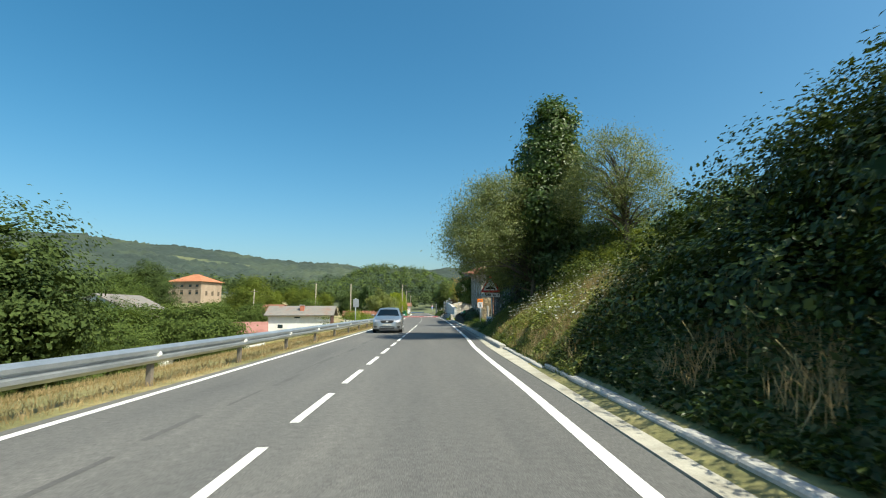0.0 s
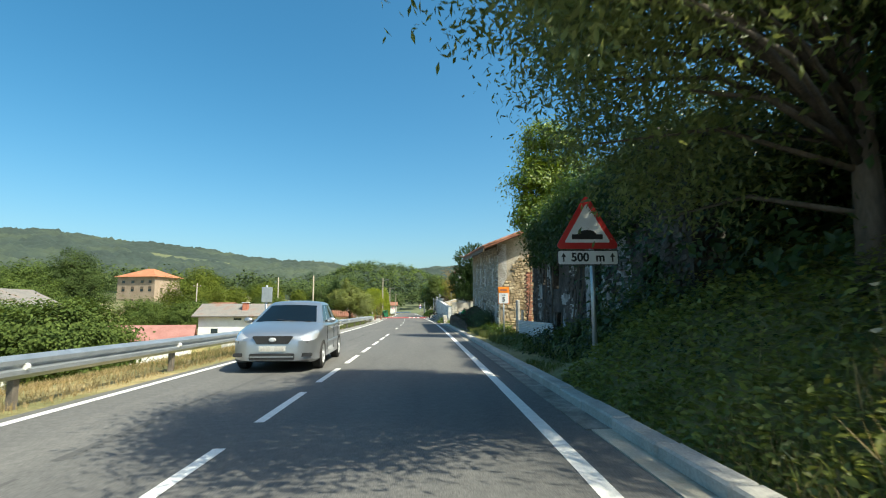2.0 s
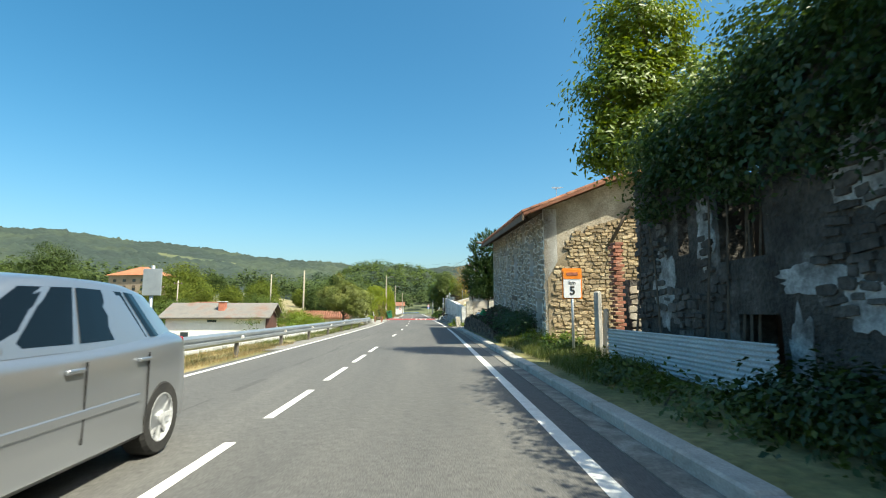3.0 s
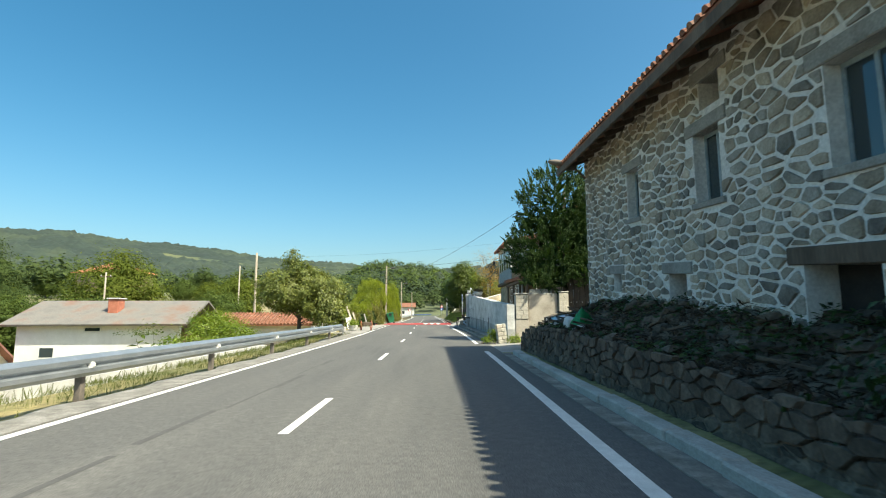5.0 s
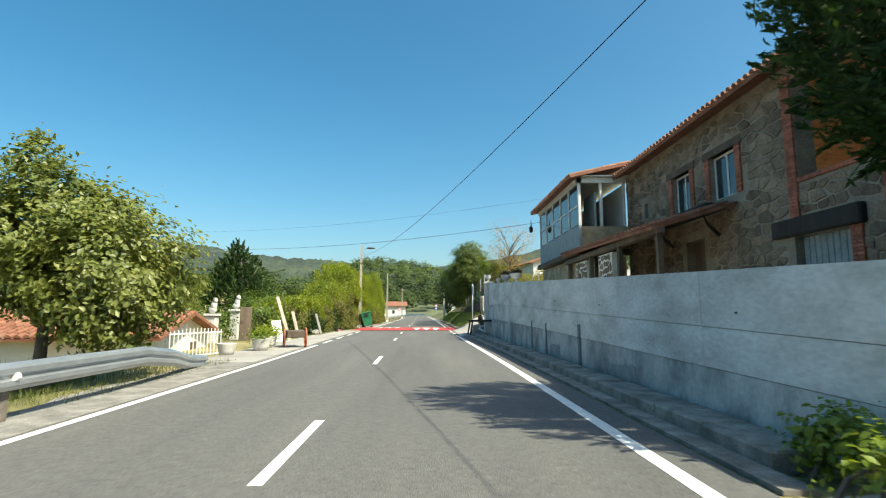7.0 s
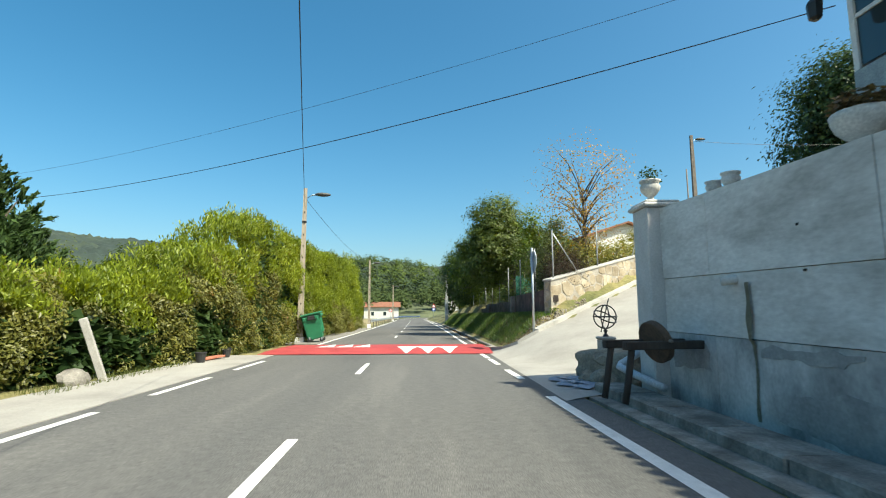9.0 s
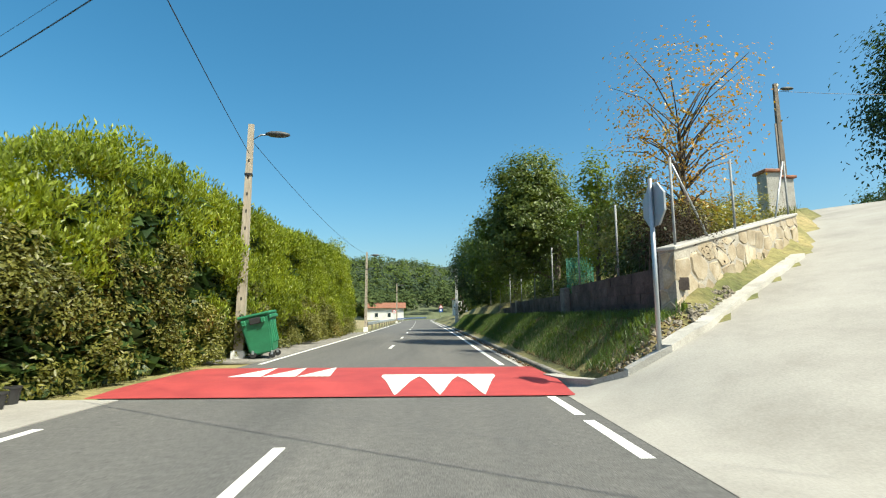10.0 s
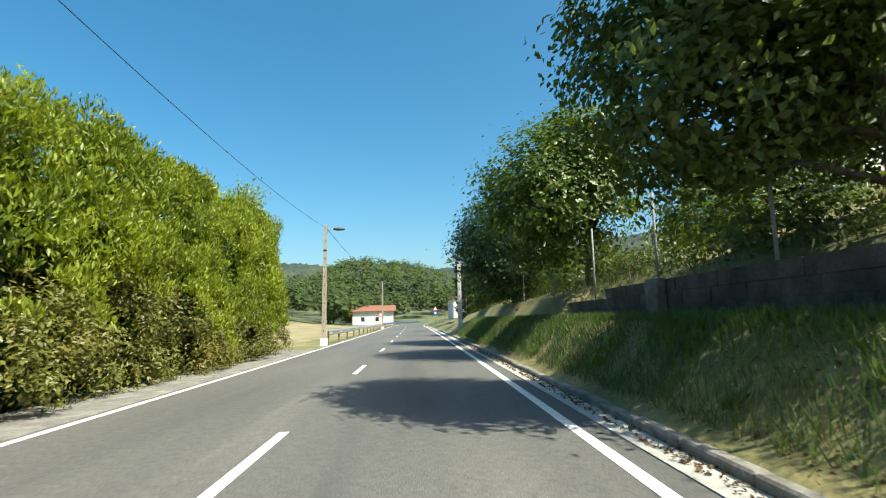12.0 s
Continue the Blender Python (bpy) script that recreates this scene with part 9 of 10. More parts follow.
plumed("cypress_tree", "dense dark green cypress spreading over the wall", (6.6, 69.9, 0.8), [(-0.85, -0.7, 3.2, 2.0, 1.5, 1.7), (-0.3, -0.5, 5.3, 2.0, 1.5, 1.8), (2.0, -0.5, 3.8, 2.4, 1.7, 2.4), (4.4, -0.3, 4.6, 2.4, 1.6, 2.4), (0.8, -0.5, 2.6, 2.6, 1.5, 1.1), (-1.3, -1.75, 1.85, 1.1, 0.55, 0.42), (1.0, -1.8, 2.1, 1.3, 0.5, 0.75), (2.9, -1.9, 2.2, 1.2, 0.5, 0.9)], 3900, 50, 0.115, 4, 0.28)
tree("linden_tree", "round dark green tree over the block wall", (4.95, 111.6, 1.6), 6, [(-1.2, 0.7, 2.8, 1.9, 2.0, 1.8), (-0.9, 0.8, 4.8, 1.5, 1.6, 1.4), (0.2, 0.9, 3.2, 1.4, 1.6, 1.5), (-0.9, -0.3, 3.7, 1.4, 1.2, 1.3)], 760, 50, 0.2, 0.13, LINDEN, 5, 0.13)
tree("linden_tree", "round dark green tree over the block wall", (5.0, 121.5, 1.7), 6, [(-1.0, 0, 3.0, 2.2, 2.6, 2.0), (0, 0, 4.4, 1.5, 1.8, 1.4)], 420, 50, 0.28, 0.16, BROAD, 6, 0.2)
tree("hazel_tree", "bushy hazel behind the wire fence", (7.2, 112.6, 2.4), 3.6, [(0, 0, 2.2, 1.3, 1.5, 1.3), (-0.8, 1.2, 1.8, 1.0, 1.0, 1.0)], 260, 45, 0.22, 0.12, BROAD, 48, 0.08)
tree("linden_tree", "dark green tree over the block wall", (5.0, 130.0, 1.6), 6, [(-1.0, 0, 3.0, 2.4, 3.0, 2.3)], 380, 50, 0.28, 0.17, DARKLEAF, 8, 0.2)
tree("young_tree", "slender young tree behind the fence", (5.4, 109.8, 2.0), 4.0, [(0, 0, 2.0, 0.7, 0.8, 1.1)], 80, 40, 0.2, 0.11, BROAD, 10, 0.08, full=False)
tree("young_tree", "bright slender tree behind the fence", (4.85, 106.4, 1.9), 4.2, [(0, 0, 2.2, 0.45, 0.45, 1.8)], 60, 45, 0.16, 0.12, BRIGHT, 11, 0.06, full=False)
tree("autumn_tree", "half-bare persimmon tree with yellow and orange leaves", (6.75, 105.0, 2.4), 5.2, [(0, 0, 4.5, 2.0, 2.0, 1.8), (-0.2, 0, 3.0, 1.6, 1.5, 1.0), (0.1, 0, 1.9, 1.3, 1.2, 0.8)], 300, 10, 0.3, 0.1, AUTUMN, 7, 0.12, 15, full=False)
thicket("green and yellow leafy shrubs under the half-bare tree", [(6.6, 105.2, 3.3, 1.2, 1.0, 0.9), (8.4, 106.6, 3.7, 1.3, 1.1, 0.8), (10.4, 108.4, 4.4, 1.0, 1.0, 0.7)], 260, 32, 0.2, 0.1, AUTUMNMIX, 24)
tree("garden_tree", "small leafy tree turning yellow behind the fence", (5.5, 105.3, 2.0), 2.8, [(-0.1, 0, 1.9, 0.7, 0.65, 0.9), (-0.4, 0.3, 1.3, 0.6, 0.6, 0.6), (0.1, 0, 2.8, 0.35, 0.35, 0.5)], 150, 34, 0.17, 0.09, BROAD2, 124, 0.05, full=False)
thicket("dead brown brush over the block wall's end", [(4.75, 101.6, 2.6, 0.55, 0.8, 0.55), (5.2, 102.8, 2.9, 0.7, 0.9, 0.7)], 260, 40, 0.16, 0.07, BROWNBRUSH, 125, 0.3)
thicket("brown-green brush hanging over the block wall", [(4.8, 102.6, 2.4, 0.5, 1.2, 0.7), (5.2, 104.6, 2.4, 0.6, 1.2, 0.6), (4.7, 108.6, 2.0, 0.4, 1.4, 0.35)], 190, 40, 0.16, 0.09, SHADEBRAMBLE, 53)
thicket("dark undergrowth behind the block wall", [(4.95, 110.2, 2.1, 0.4, 1.6, 0.5), (5.2, 114.2, 2.2, 0.6, 2.5, 0.7), (5.3, 119.2, 2.1, 0.7, 2.8, 0.7), (5.2, 125.0, 1.9, 0.7, 3.0, 0.7), (5.0, 131.0, 1.7, 0.6, 3.0, 0.6)], 420, 40, 0.18, 0.1, LINDEN, 225)
thicket("bushes on the slope behind the fence", [(9.5, 113, 4.0, 1.4, 1.6, 1.0), (8.0, 119, 3.6, 2, 3, 1.4), (6.2, 127, 2.6, 1.5, 3, 1.2)], 420, 45, 0.24, 0.13, BROAD, 25)
tree("holm_oak", "large dark evergreen oak on the slope above the driveway", (35.6, 122, 7.0), 13, [(0, 0, 8.2, 6.2, 5.5, 6.2), (-1.5, -1, 11.5, 4.2, 4.0, 3.6), (2.5, 0, 6.0, 5.0, 4.5, 4.5), (3.5, 0, 12.0, 5.0, 4.5, 4.0)], 1300, 55, 0.75, 0.34, DARKLEAF, 27, 0.4)
tree("garden_tree", "bright yellow-green young tree before the oak", (30.8, 118.2, 6.6), 5, [(-0.3, 0, 3.6, 1.9, 1.6, 1.5), (1.6, 0.2, 5.4, 1.2, 1.2, 1.6)], 260, 46, 0.4, 0.24, BRIGHT, 127, 0.12)
thicket("dark shrubs at the driveway's top", [(19, 109.5, 5.4, 2.0, 2.0, 1.2), (21.5, 113, 6.0, 2, 2.4, 1.3), (17, 106.5, 4.6, 1.2, 1.2, 0.9)], 300, 45, 0.24, 0.15, DARKLEAF, 28)
plumed("tall_cypress", "narrow dark columnar cypress beside the road", (3.6, 152, 0.6), [(0, 0, 3.8, 0.9, 0.9, 3.8)], 220, 40, 0.22, 29, 0.15)
tree("linden_tree", "dark green tree beside the road", (6.0, 141, 0.9), 6, [(-0.4, 0, 3.2, 2.2, 3.0, 2.4)], 240, 50, 0.3, 0.2, BROAD, 30, 0.18)

net = thing("tree_guard_net", "green plastic net wrapped round a sapling", "tree guard", at=(4.75, 108.0, 1.75))
bm = bmesh.new()
for k in range(44):
    a = 2 * math.pi * k / 44
    for sg in (1, -1):
        tube(bm, [(0.42 * math.cos(a + sg * 0.9 * j), 0.42 * math.sin(a + sg * 0.9 * j), 1.2 * j) for j in (0, 0.25, 0.5, 0.75, 1)], 0.006, 3, cap=False)
tagged(part("net", bm, surface("teal_green_net", [(0.02, 0.16, 0.11), (0.04, 0.26, 0.18)], rough=0.6, bump=0), net), kind="stuff")
tubed("stake", PALEWOOD, net, [(0, 0, -0.2), (0, 0, 1.4)], 0.02, 5)
tagged(leaves("sapling", np.random.default_rng(5).normal(size=(300, 3)) * np.array([0.14, 0.14, 0.4]) + np.array([0, 0, 0.8]), 0.1, BROAD, np.random.default_rng(6), net), kind="stuff")

# hedge
hedge = thing("hedge", "tall overgrown conifer hedge, yellow-green with brown patches", "hedge")
r = np.random.default_rng(41)
k, per = 3400, 72
yy = r.uniform(91.0, 126, k)
top = np.interp(yy, [91, 94, 96, 98.8, 101.7, 104.5, 108, 111, 115, 119, 126], [1.5, 1.75, 2.05, 3.1, 4.5, 4.55, 4.3, 4.2, 4.6, 4.75, 4.8]) + 0.07 * np.sin(yy * 1.7) + 0.08 * np.sin(yy * 4.1)
over = r.random(k) > 0.8
zz = np.where(over, top + r.normal(0, 0.1, k), (r.random(k) ** 0.85) * top)
front = np.interp(yy, [91, 94, 98, 105, 110, 126], [-7.2, -6.3, -5.6, -5.3, -4.95, -5.1])
lump = np.array([noise.noise((a * 0.8, b * 0.9, 3.0)) for a, b in zip(yy, zz)])
xx = front - 0.5 * (zz / 4.5) ** 2 + 0.36 * lump - np.where(over, r.uniform(0, 1.7, k), np.abs(r.normal(0, 0.2, k)))
hollow = np.array([step(-0.08, -0.38, noise.noise((a * 0.6, b * 0.8, 9.0))) for a, b in zip(yy, zz)])
xx -= 0.6 * hollow * (~over)
rad = r.uniform(0.12, 0.32, k)
q = r.normal(size=(k, per, 3))
q /= np.linalg.norm(q, axis=2)[:, :, None]
pts = (np.stack([xx, yy, zz], 1)[:, None] + q * rad[:, None, None] * r.uniform(0.5, 1.15, (k, per, 1)) * np.array([1, 1, 1.15])).reshape(-1, 3)
lie = (q * 0.9 + np.array([0.35, -0.1, 0.5])).reshape(-1, 3)
keep = pts[:, 2] > 0.03
pts, lie = pts[keep], lie[keep]
low = pts[:, 2] < np.interp(pts[:, 1], [92, 97, 104, 110], [1.5, 2.0, 2.0, 1.4]) + 0.4 * np.sin(pts[:, 1] * 1.3) + 0.4 * np.sin(pts[:, 1] * 0.45) + 0.5 * np.sin(pts[:, 1] * 3.1 + pts[:, 2] * 4)
leaves("foliage", pts[~low], 0.13, HEDGE, r, hedge, 0.3, up=(0.45, lie[~low] * 0.45 + np.array([0, 0, 0.75])), face=lie[~low])
leaves("foliage", pts[low], 0.09, BRAMBLEMIX, r, hedge, 0.45, face=lie[low], label="rust-tinged lower growth")
# large dark leaves behind the skin: the hedge's inner shade as leaf colour
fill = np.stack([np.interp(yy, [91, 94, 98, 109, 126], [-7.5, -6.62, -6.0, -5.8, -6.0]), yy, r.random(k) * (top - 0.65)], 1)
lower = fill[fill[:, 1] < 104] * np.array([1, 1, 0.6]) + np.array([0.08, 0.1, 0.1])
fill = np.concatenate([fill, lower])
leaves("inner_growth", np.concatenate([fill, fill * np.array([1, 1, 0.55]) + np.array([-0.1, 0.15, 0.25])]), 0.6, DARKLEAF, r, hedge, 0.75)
bm = bmesh.new()
for y in np.arange(92, 126, 0.7):
    x = float(np.interp(y, [91, 98, 109, 126], [-8.3, -6.6, -6.3, -6.7]))
    hi = float(np.interp(y, [91, 95.6, 98, 101.3, 126], [1.3, 1.9, 2.4, 3.3, 3.7]))
    tube(bm, [(x, y, -0.2), (x + 0.1, y + 0.1, hi * 0.55), (x, y, hi)], [0.07, 0.05, 0.02], 6)
tagged(part("stem_tangle", bm, BARK, hedge), kind="stuff")
tree("thuja_tree", "pointed yellow-green thuja at the hedge's end", (-6.3, 124.3, -0.1), 6, [(0, 0, 3.4, 0.8, 0.8, 2.2), (0, 0, 5.2, 0.4, 0.4, 0.9)], 180, 45, 0.2, 0.16, HEDGE, 42, 0.1, aspect=0.3, droop=-0.6)
tree("pear_tree", "pear tree with yellow-green leaves in the garden", (-6.75, 74.6, -0.3), 4.4, [(-0.7, -0.2, 2.7, 1.6, 1.6, 1.1), (1.2, 0, 2.3, 1.4, 1.6, 1.2), (0.1, 0, 3.4, 1.0, 1.1, 0.8), (-0.5, 0, 4.3, 0.35, 0.35, 0.6), (0.9, 0.2, 3.3, 0.5, 0.5, 0.6), (1.5, -0.4, 1.6, 0.9, 0.9, 0.8)], 700, 44, 0.16, 0.12, BROAD2, 3, 0.11, 12)
plumed("spruce_tree", "dark green spruce behind the garden", (-11.8, 97.5, -0.6), [(0, 0, 2.6, 2.2, 2.0, 2.2), (0, 0, 4.4, 1.5, 1.4, 1.3), (-0.2, 0, 5.4, 0.7, 0.7, 0.9)], 620, 45, 0.2, 43, 0.2)
thicket("garden shrubs behind the boards", [(-8.5, 91.5, 0.9, 1.2, 1.6, 1.0), (-9.5, 87.5, 0.5, 1.2, 1.6, 0.9), (-9.5, 94, 1.2, 1.4, 1.6, 1.2)], 260, 45, 0.2, 0.11, BROAD, 44)
thicket("vines beside the white farmhouse", [(-15.0, 74.5, -1.0, 1.4, 1.2, 1.5), (-12.5, 77, -1.0, 1.4, 1.2, 1.3), (-16.5, 71.5, -2, 1.4, 1.4, 1.2)], 260, 40, 0.22, 0.14, BROAD, 45)

# valley trees: five kinds, then copies
PLACES = [(-36, 99), (-39, 96), (-31, 103), (-45, 88), (-38, 91), (-52, 92), (-32, 93), (-17.5, 20.5), (-21, 26), (-26, 31), (-24, 18), (-19, 14), (-26, 22), (-34, 30), (-30, 40), (-42, 38), (-27, 48), (-38, 47), (-50, 50), (-46, 60), (-58, 62), (-44, 72), (-55, 74), (-68, 66), (-40, 84), (-48, 92), (-33, 99), (-38, 108), (-24, 104), (-30, 118), (-18, 118), (-58, 104), (-65, 121), (-72, 132), (-78, 118), (-90, 128), (-50, 132), (-44, 146), (-96, 150), (-94, 170), (-62, 172), (-52, 186), (-44, 166), (-36, 178), (-80, 96), (-92, 106), (-104, 128), (-112, 150), (-86, 84), (-100, 92), (-24, 240), (-34, 220), (-22, 258), (8, 170), (12, 182), (9, 196), (14, 228), (9, 245), (16, 205), (18, 160), (-12, 262), (-46, 240), (-58, 220), (-70, 200), (-84, 196), (-44, 65), (-47, 67), (-41, 63), (-38, 59), (-50, 67), (-36, 64)]
kinds = []
for i, (mat, h, w, lab) in enumerate(((VALLEY, 7.5, 2.9, "broad green valley tree"), (VALLEYDARK, 9.0, 3.6, "large dark green valley tree"), (VALLEYLIGHT, 6.5, 2.6, "bright yellow-green valley tree"), (VALLEY, 5.5, 2.6, "low bushy green valley tree"), (VALLEYDARK, 8.0, 2.9, "olive-green valley tree"))):
    t = tree("valley_tree", lab + " among the gardens", (-60 - 6 * i, 40, -5), h, [(0, 0, h * 0.55, w, w, h * 0.38), (w * 0.4, 0.3, h * 0.4, w * 0.7, w * 0.7, h * 0.3), (-w * 0.4, 0.5, h * 0.42, w * 0.7, w * 0.7, h * 0.3)], 430, 46, 0.36, 0.21, mat, 60 + i, 0.2, group="valley trees")
    kinds.append(t)
r = np.random.default_rng(70)
for k, (x, y) in enumerate(PLACES):
    m = pose(x, y, height(x, y) - 0.3, 0, 0, r.uniform(0, 360)) @ Matrix.Scale(1.0 if k < 7 else r.uniform(0.85, 1.1), 4)
    copy_thing(kinds[(2, 0, 2, 2, 0, 2, 0)[k] if k < 7 else int(r.integers(5))], m)
for i, t in enumerate(kinds):
    x, y = ((-18.5, 22.5), (-66, 112), (-28, 34), (-22, 30), (-58, 98))[i]
    t.matrix_world = pose(x, y, height(x, y) - 0.3)

for x, y, k, size in ((-36, 57, 0, 1.0), (-39.5, 61, 3, 1.4), (-33.5, 60, 3, 1.35), (-42, 64, 0, 0.95), (-45.5, 67, 3, 1.35), (-31, 52, 3, 1.3), (-48, 66, 0, 0.95), (-25.5, 57.0, 3, 1.35), (-24.5, 58.0, 3, 1.35), (-29.2, 58.9, 3, 1.35)):
    copy_thing(kinds[k], pose(x, y, height(x, y) - 0.3, 0, 0, 57 * x) @ Matrix.Scale(size, 4))

# wooded hills: far trees, past counting
for x, y, base, h, w, mat, seed, text in ((-36.5, 106, -5, 13.4, 4.9, VALLEYLIGHT, 301, "broad sunlit green"), (-64.5, 117, -5, 18, 6.4, VALLEYDARK, 302, "wide dark olive"), (-55, 92, -5, 13, 5.0, VALLEY, 303, "broad green"), (-30, 124, -5, 11.5, 3.4, VALLEYLIGHT, 304, "sunlit yellow-green")):
    tree("valley_tree", text + " tree in the valley", (x, y, base), h * 0.7, [(0, 0, h * 0.62, w, w, h * 0.3), (w * 0.5, -0.5, h * 0.45, w * 0.75, w * 0.7, h * 0.25), (-w * 0.5, 0.3, h * 0.5, w * 0.7, w * 0.7, h * 0.25), (0.3, 0, h * 0.84, w * 0.5, w * 0.5, h * 0.16)], 620, 52, 0.55, 0.27, mat, seed, 0.3)


def forest(name, label, n, dist, az, leaf, seed, mat, keep, tall=(6, 12), per=24):
    r = np.random.default_rng(seed)
    out, lie = [], []
    for _ in range(n):
        d, a = math.sqrt(r.uniform(dist[0] ** 2, dist[1] ** 2)), radians(r.uniform(*az))
        x, y = d * math.sin(a), d * math.cos(a)
        if not keep(x, y, r) or abs(x - mid(min(y, 480))) < 9:
            continue
        z = height(x, y)
        h = r.uniform(*tall)
        q = r.normal(size=(per, 3))
        q /= np.linalg.norm(q, axis=1)[:, None]
        q[:, 2] = np.abs(q[:, 2]) * 1.2 - 0.2
        lie.append(q * 0.25 + np.array([0.35, -0.3, 1.2]))
        out.append(q * np.array([h * 0.34, h * 0.34, h * 0.45]) * r.uniform(0.75, 1.1, (per, 1)) + np.array([x, y, z + h * 0.5]))
    pts = np.concatenate(out)
    return tagged(leaves(name, pts, leaf, mat, r, None, 0.85, face=np.concatenate(lie)), label, "forest", kind="stuff")


forest("near_woods", "mixed green woods across the valley", 2600, (190, 460), (-75, 14), 1.15, 71, WOODS, lambda x, y, r: noise.noise((x * 0.012, y * 0.012, 2.0)) > -0.25, (6, 12), 64)
HILLWOOD = surface("far_forest_canopy", [(0.018, 0.031, 0.026), (0.027, 0.043, 0.033), (0.06, 0.08, 0.044)], scale=0.012, fine=0.22, grain=0.22, rough=0.95, bump=0.35, depth=1.0)
hr, ha = np.arange(345, 905, 3.4), np.radians(np.arange(-76, 31, 0.36))
hv = []
for d in hr:
    for a in ha:
        x, y = d * math.sin(a), d * math.cos(a)
        gap, _ = noise.voronoi((x * 0.13, y * 0.13, 0.5))
        tall = 4.2 + 3.5 * noise.noise((x * 0.05, y * 0.05, 2.0)) + 6.5 * max(0.0, 1 - 1.4 * gap[0])
        bare = step(-0.2, -0.34, noise.noise((x * 0.006, y * 0.006, 7.0))) * step(700, 560, d)
        hv.append((x, y, height(x, y) + max(0.8, tall) * step(345, 380, d) * (1 - bare) - 3.0 * bare - 3.0 * step(370, 345, d) - 4.0 * step(880, 905, d)))
hn = len(ha)
tagged(mesh_object("hill_woods", hv, [(hn * j + i, hn * j + i + 1, hn * j + hn + 1 + i, hn * j + hn + i) for j in range(len(hr) - 1) for i in range(hn - 1)], HILLWOOD, smooth=True), "dark green pine and broadleaved woods on the hills", "forest", kind="stuff")
forest("knoll_woods", "dark green wood on the knoll beyond the road", 1500, (330, 520), (-12, 6), 1.2, 73, KNOLLLEAF, lambda x, y, r: True, (5, 13), 44)

forest("knoll_woods", "lighter broadleaved trees among the knoll's pines", 420, (340, 470), (-13, 6), 1.3, 74, VALLEY, lambda x, y, r: True, (9, 14), 52)

# leafy ground cover on the sunlit bank
r = np.random.default_rng(75)
n = 85000
uu, yy = 3.95 + 9 * r.random(n) ** 1.5, r.uniform(9, 27, n)
cc = np.array([mid(v) for v in yy])
hh = np.array([height(a + b, q) for a, b, q in zip(uu, cc, yy)]) + np.array([max(0.05, 0.35 + 0.5 * noise.noise((a * 0.7, q * 0.7, 4.0))) for a, q in zip(uu, yy)]) * r.random(n) ** 0.6 * np.clip((uu - 3.8) * 1.3, 0.15, 1)
scatter("bank_growth", "tangled sunlit brambles and weeds covering the bank", "undergrowth", np.stack([uu + cc, yy, hh], 1), 0.085, BANKLEAF, 76, 0.5)

# brambles rooted all over the shaded bank, that shade put into their leaf colour
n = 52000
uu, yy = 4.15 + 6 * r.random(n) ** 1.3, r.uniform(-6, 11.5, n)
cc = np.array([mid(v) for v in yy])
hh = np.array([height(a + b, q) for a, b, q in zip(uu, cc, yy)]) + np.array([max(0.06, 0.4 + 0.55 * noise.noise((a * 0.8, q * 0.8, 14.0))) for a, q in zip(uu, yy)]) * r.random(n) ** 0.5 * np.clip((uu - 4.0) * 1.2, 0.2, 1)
scatter("bank_growth", "brambles covering the foot of the bank, shade in their leaf colour", "undergrowth", np.stack([uu + cc, yy, hh], 1), 0.1, SHADEBRAMBLE, 176, 0.55)

# grass
def blades(name, label, n, area, size, mat, seed, dense=None, aspect=0.05):
    """Upright blades over an area x0, x1, y0, y1; x is taken from the road's middle line."""
    r = np.random.default_rng(seed)
    u, y = r.uniform(area[0], area[1], n), r.uniform(area[2], area[3], n)
    c = np.interp(y, [p[0] for p in MID], [p[1] for p in MID])
    keep = np.array([noise.noise((a * 0.9, b * 0.9, seed)) > (dense if dense is not None else -1) for a, b in zip(u, y)])
    u, y, c = u[keep], y[keep], c[keep]
    p = np.array([(a + b, q, height(a + b, q) + size * 0.38) for a, b, q in zip(u, c, y) if q < 91 or a + b < 2 or q > corner(a + b) + 0.55])
    return scatter(name, label, "grass", p, size, mat, seed, aspect, up=(np.array([0.32, 0.32, 0.25]), (0, 0, 1)))


blades("verge_grass", "dry straw-coloured grass on the verge under the guardrail", 36000, (-5.6, -3.15, -4, 47), 0.16, DRYGRASS, 80, -0.4)
blades("verge_grass", "patchy green grass on the verge under the guardrail", 26000, (-6.4, -3.5, 30, 78), 0.16, GRASS, 81, -0.15)
blades("verge_grass", "green and dry grass down the slope behind the guardrail", 9000, (-11, -5.0, -2, 78), 0.3, GRASS, 82)
blades("bank_grass", "tall dry grass along the kerb", 8500, (4.2, 5.4, 9.5, 22), 0.26, DRYGRASS, 83, 0.0, 0.035)
blades("bank_grass", "green grass and weeds on the bank", 14000, (3.95, 9.0, 9.5, 22.5), 0.22, GRASS, 84, -0.3, 0.08)
blades("bank_grass", "green grass on the bank below the block wall", 34000, (3.95, 5.5, 99.3, 140), 0.22, LUSH, 85, -0.42, 0.05)
blades("bank_grass", "dry grass edging the kerb below the block wall", 5000, (3.9, 4.45, 99.3, 140), 0.13, DRYGRASS, 86, -0.1)
blades("bank_weeds", "leafy green weeds on the bank below the block wall", 7000, (4.2, 5.6, 99.8, 132), 0.15, BROAD, 185, 0.1, 0.4)
blades("meadow_grass", "grass on the garden slope above the block wall", 12000, (5.8, 14, 101, 140), 0.3, GRASS, 87, -0.3)
blades("yard_weeds", "weeds along the house platform and kerb", 8000, (4.3, 5.6, 36, 48), 0.3, GRASS, 88, -0.2)
blades("shoulder_weeds", "low weeds at the foot of the hedge", 6000, (-4.9, -4.2, 92, 127), 0.18, GRASS, 89, -0.2)

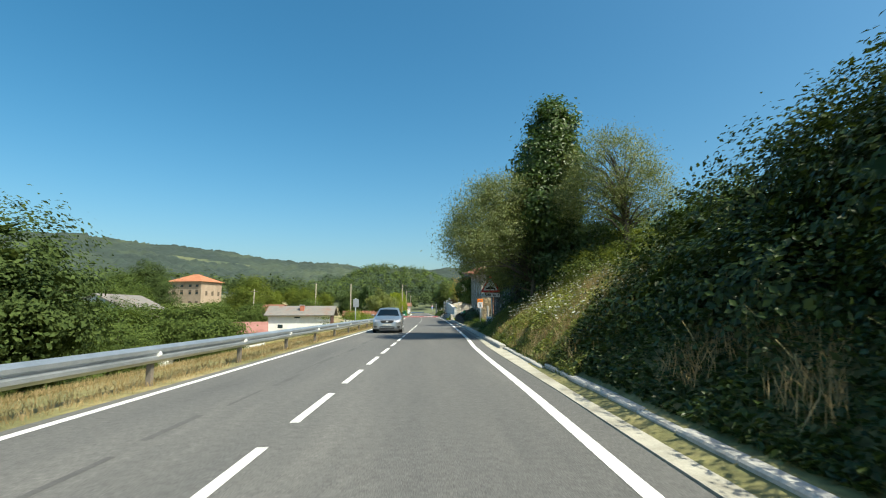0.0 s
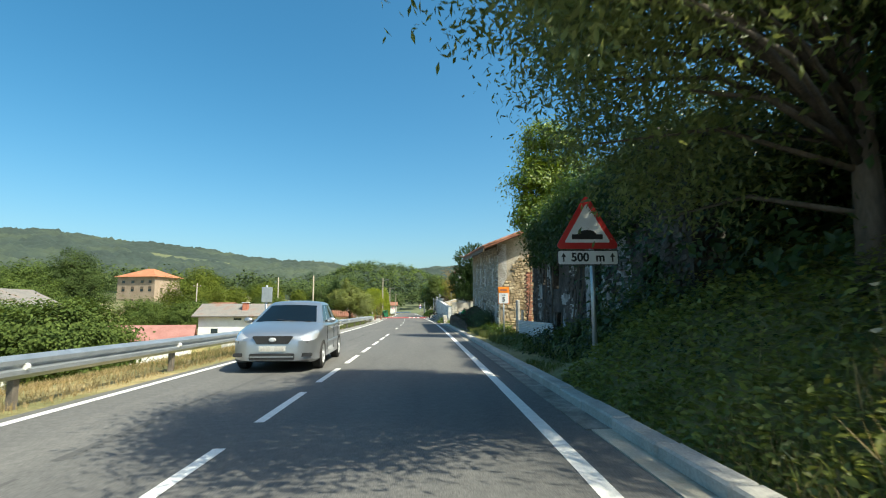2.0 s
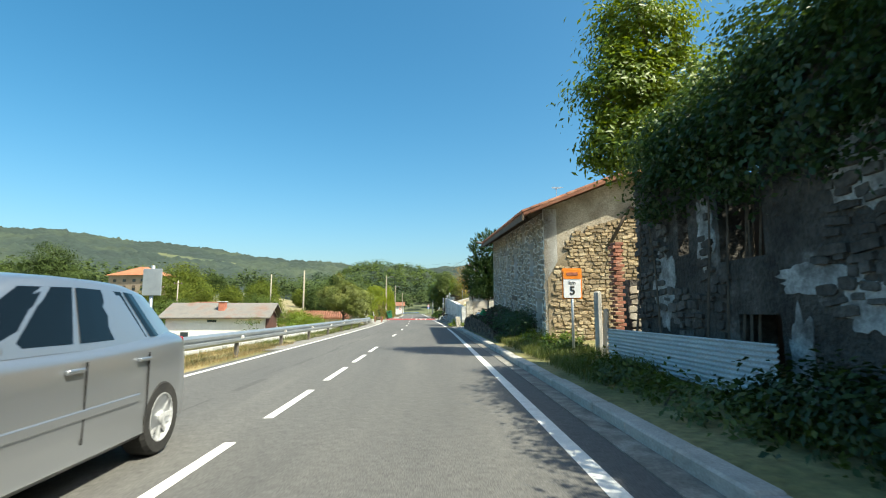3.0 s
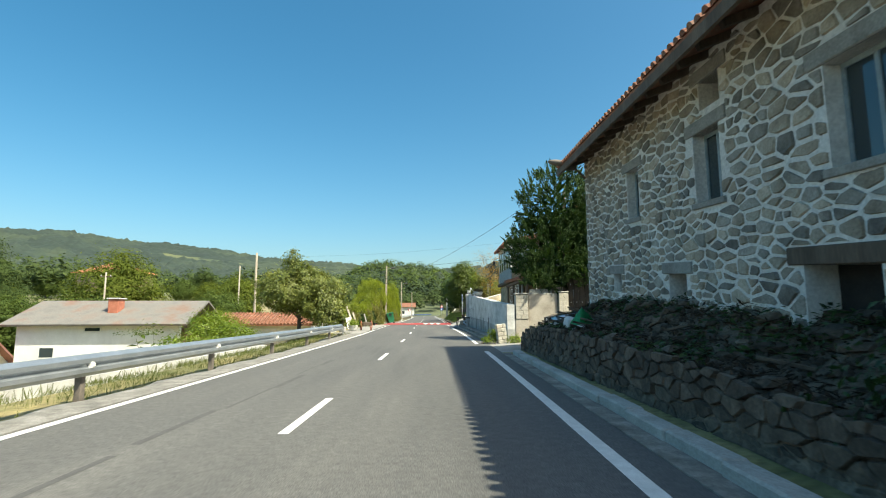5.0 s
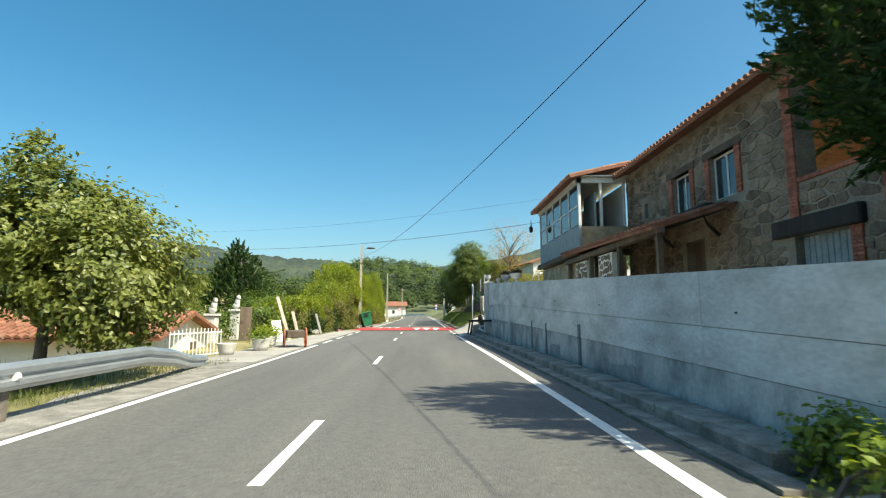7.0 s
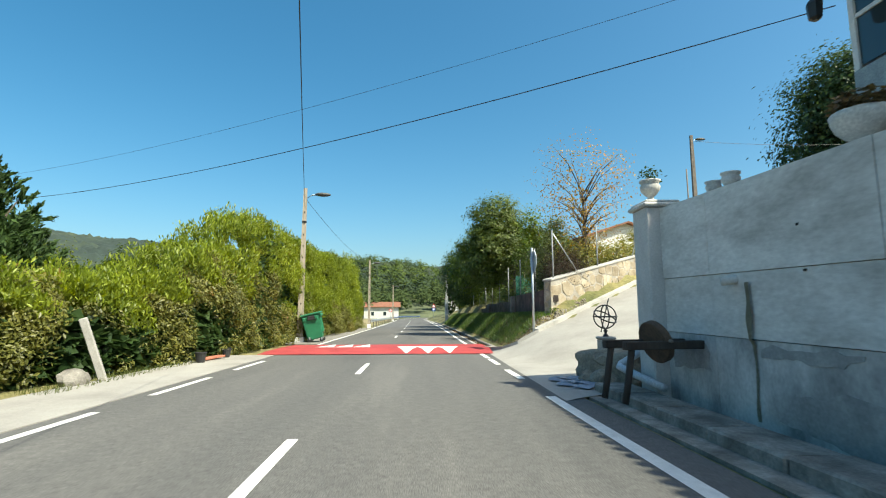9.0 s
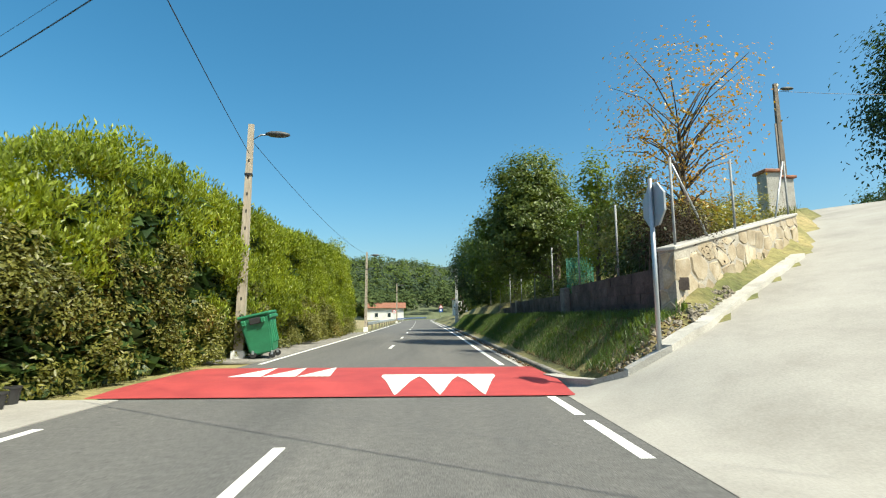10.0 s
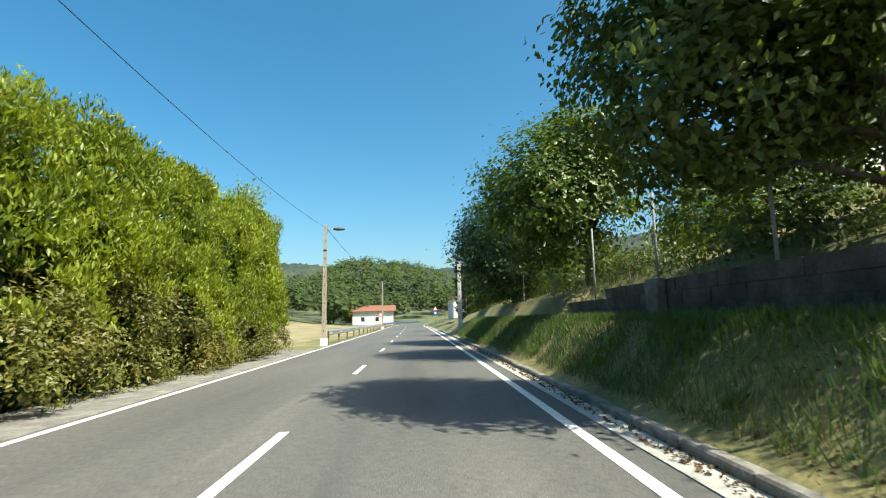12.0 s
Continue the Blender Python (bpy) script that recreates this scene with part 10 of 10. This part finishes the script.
blades("bank_grass", "tall pale seeding grass over the sunlit bank", 9000, (4.2, 7.6, 9, 22), 0.5, DRYGRASS, 183, -0.05, 0.02)
blades("bank_grass", "pale dry grass tangled low on the bank", 14000, (4.0, 6.2, 9, 20), 0.2, DRYGRASS, 184, 0.02, 0.05)

# fallen leaves and stone litter along the far kerb and on the corner
r = np.random.default_rng(191)
n = 12000
yy = 99.3 + 34 * r.random(n) ** 1.3
uu = 3.5 + 1.9 * r.random(n) ** 1.2
pts = np.array([(mid(b) + a, b, max(height(mid(b) + a, b), 0.0 if a > 3.7 else 0.012) + 0.012) for a, b in zip(uu, yy) if b > corner(mid(b) + a) + 0.1])
tagged(leaves("leaf_litter", pts, 0.05, LITTER, r, None, 0.7, face=np.tile([0.0, 0.0, 1.0], (len(pts), 1)) + 0.35 * r.normal(size=(len(pts), 3))), "brown fallen leaves along the kerb and bank", "leaf litter", kind="stuff")
bm = bmesh.new()
for k in range(420):
    x = r.uniform(2.7, 5.4)
    y = corner(x) + 0.3 + 1.2 * r.random() ** 1.5
    a = r.uniform(0.012, 0.045)
    bmesh.ops.create_icosphere(bm, subdivisions=1, radius=a, matrix=Matrix.Translation((x, y, height(x, y) + a * 0.35)) @ Euler((r.uniform(0, 3), r.uniform(0, 3), 0)).to_matrix().to_4x4() @ Matrix.Diagonal((1.3, 1, 0.6, 1)))
tagged(part("stone_litter", bm, TUFA), "pale gravel and stone chips on the grass corner", "gravel", kind="stuff")
blades("kerb_weeds", "dry weeds spilling over the old kerb", 3200, (3.95, 4.3, 10, 24), 0.16, DRYGRASS, 192, -0.1, 0.05)
blades("kerb_weeds", "green weeds spilling over the old kerb", 3000, (3.95, 4.35, 10, 30), 0.15, GRASS, 193, 0.0, 0.12)

# umbel flowers and seed heads on the bank
r = np.random.default_rng(90)
PETAL = surface("white_petals", [(0.42, 0.42, 0.34), (0.6, 0.6, 0.5)], rough=0.8, bump=0)
STALK = surface("straw_stalk", [(0.12, 0.12, 0.04), (0.26, 0.21, 0.1)], rough=0.9, bump=0)
fl = thing("wild_carrot_flowers", "white flat-headed wild carrot flowers on the bank", "wild flowers", kind="stuff")
bm, bs = bmesh.new(), bmesh.new()
for k in range(620):
    y = r.uniform(10, 22)
    x = mid(y) + 4.8 + 2.8 * r.random() ** 1.4
    z = height(x, y)
    h = r.uniform(0.3, 0.75)
    e = Vector((x + r.uniform(-0.15, 0.05), y + r.uniform(-0.1, 0.1), z + h))
    tube(bs, [(x, y, z), e], 0.0025, 3, cap=False)
    rad = r.uniform(0.015, 0.042)
    bmesh.ops.create_cone(bm, cap_ends=True, segments=8, radius1=rad * 0.4, radius2=rad, depth=0.02, matrix=Matrix.Translation(e) @ Euler((r.uniform(-0.6, 0.3), r.uniform(-0.5, 0.3), 0)).to_matrix().to_4x4())
part("flower_heads", bm, PETAL, fl)
part("flower_stalks", bs, STALK, fl)
dl = thing("dry_weeds", "tall dry brown weed stalks by the kerb", "weeds", kind="stuff")
bs = bmesh.new()
for k in range(60):
    y = r.uniform(2.5, 6.5) if k < 40 else r.uniform(8, 24)
    x = mid(y) + r.uniform(4.4, 5.5)
    z = height(x, y)
    h = r.uniform(0.35, 0.85)
    e = Vector((x + r.normal() * 0.2, y + r.normal() * 0.2, z + h))
    q = (Vector((x, y, z)) + e) / 2 + Vector((0.04, 0.03, 0.06))
    tube(bs, [(x, y, z), q, e], [0.004, 0.003, 0.006 if k % 2 else 0.002], 4, cap=False)
part("stalks", bs, STALK, dl)
# weeds over the rubble bank and a dry tuft by the kerb
r = np.random.default_rng(97)
n = 9000
wx, wy = r.uniform(3.6, 5.4, n), r.uniform(48, 63.6, n)
ok = np.array([noise.noise((a * 1.1, b * 0.8, 9.0)) > -0.02 for a, b in zip(wx, wy)])
wx, wy = wx[ok], wy[ok]
scatter("bank_weeds", "dark straggling weeds over the rubble bank", "weeds", np.array([(a, b, heap_z(a, b) + 0.14 * c) for a, b, c in zip(wx, wy, r.random(len(wx)))]), 0.11, DARKLEAF, 98, 0.35)
wx, wy = r.uniform(3.5, 5.2, 4200), r.uniform(48, 63.8, 4200)
scatter("bank_weeds", "dead brown weeds and leaves over the rubble bank", "weeds", np.array([(a, b, heap_z(a, b) + 0.2 * c ** 2) for a, b, c in zip(wx, wy, r.random(4200))]), 0.13, BROWNBRUSH, 198, 0.22)
blades("dry_tuft", "tall dry grass tuft by the kerb", 700, (4.4, 5.2, 3.5, 6.5), 0.4, DRYGRASS, 99, 0.0, 0.025)

# farmhouse stones nearest the road, one by one
cells_apart(fwall, [q for k, q in enumerate(near) if k % 5 > 1], FM, STONE, np.random.default_rng(95), fall=lambda y: FALL * (y - FL))
cells_apart(fwall, [q for k, q in enumerate(near) if k % 5 < 2], FM, GREYSTONE2, np.random.default_rng(96), fall=lambda y: FALL * (y - FL))
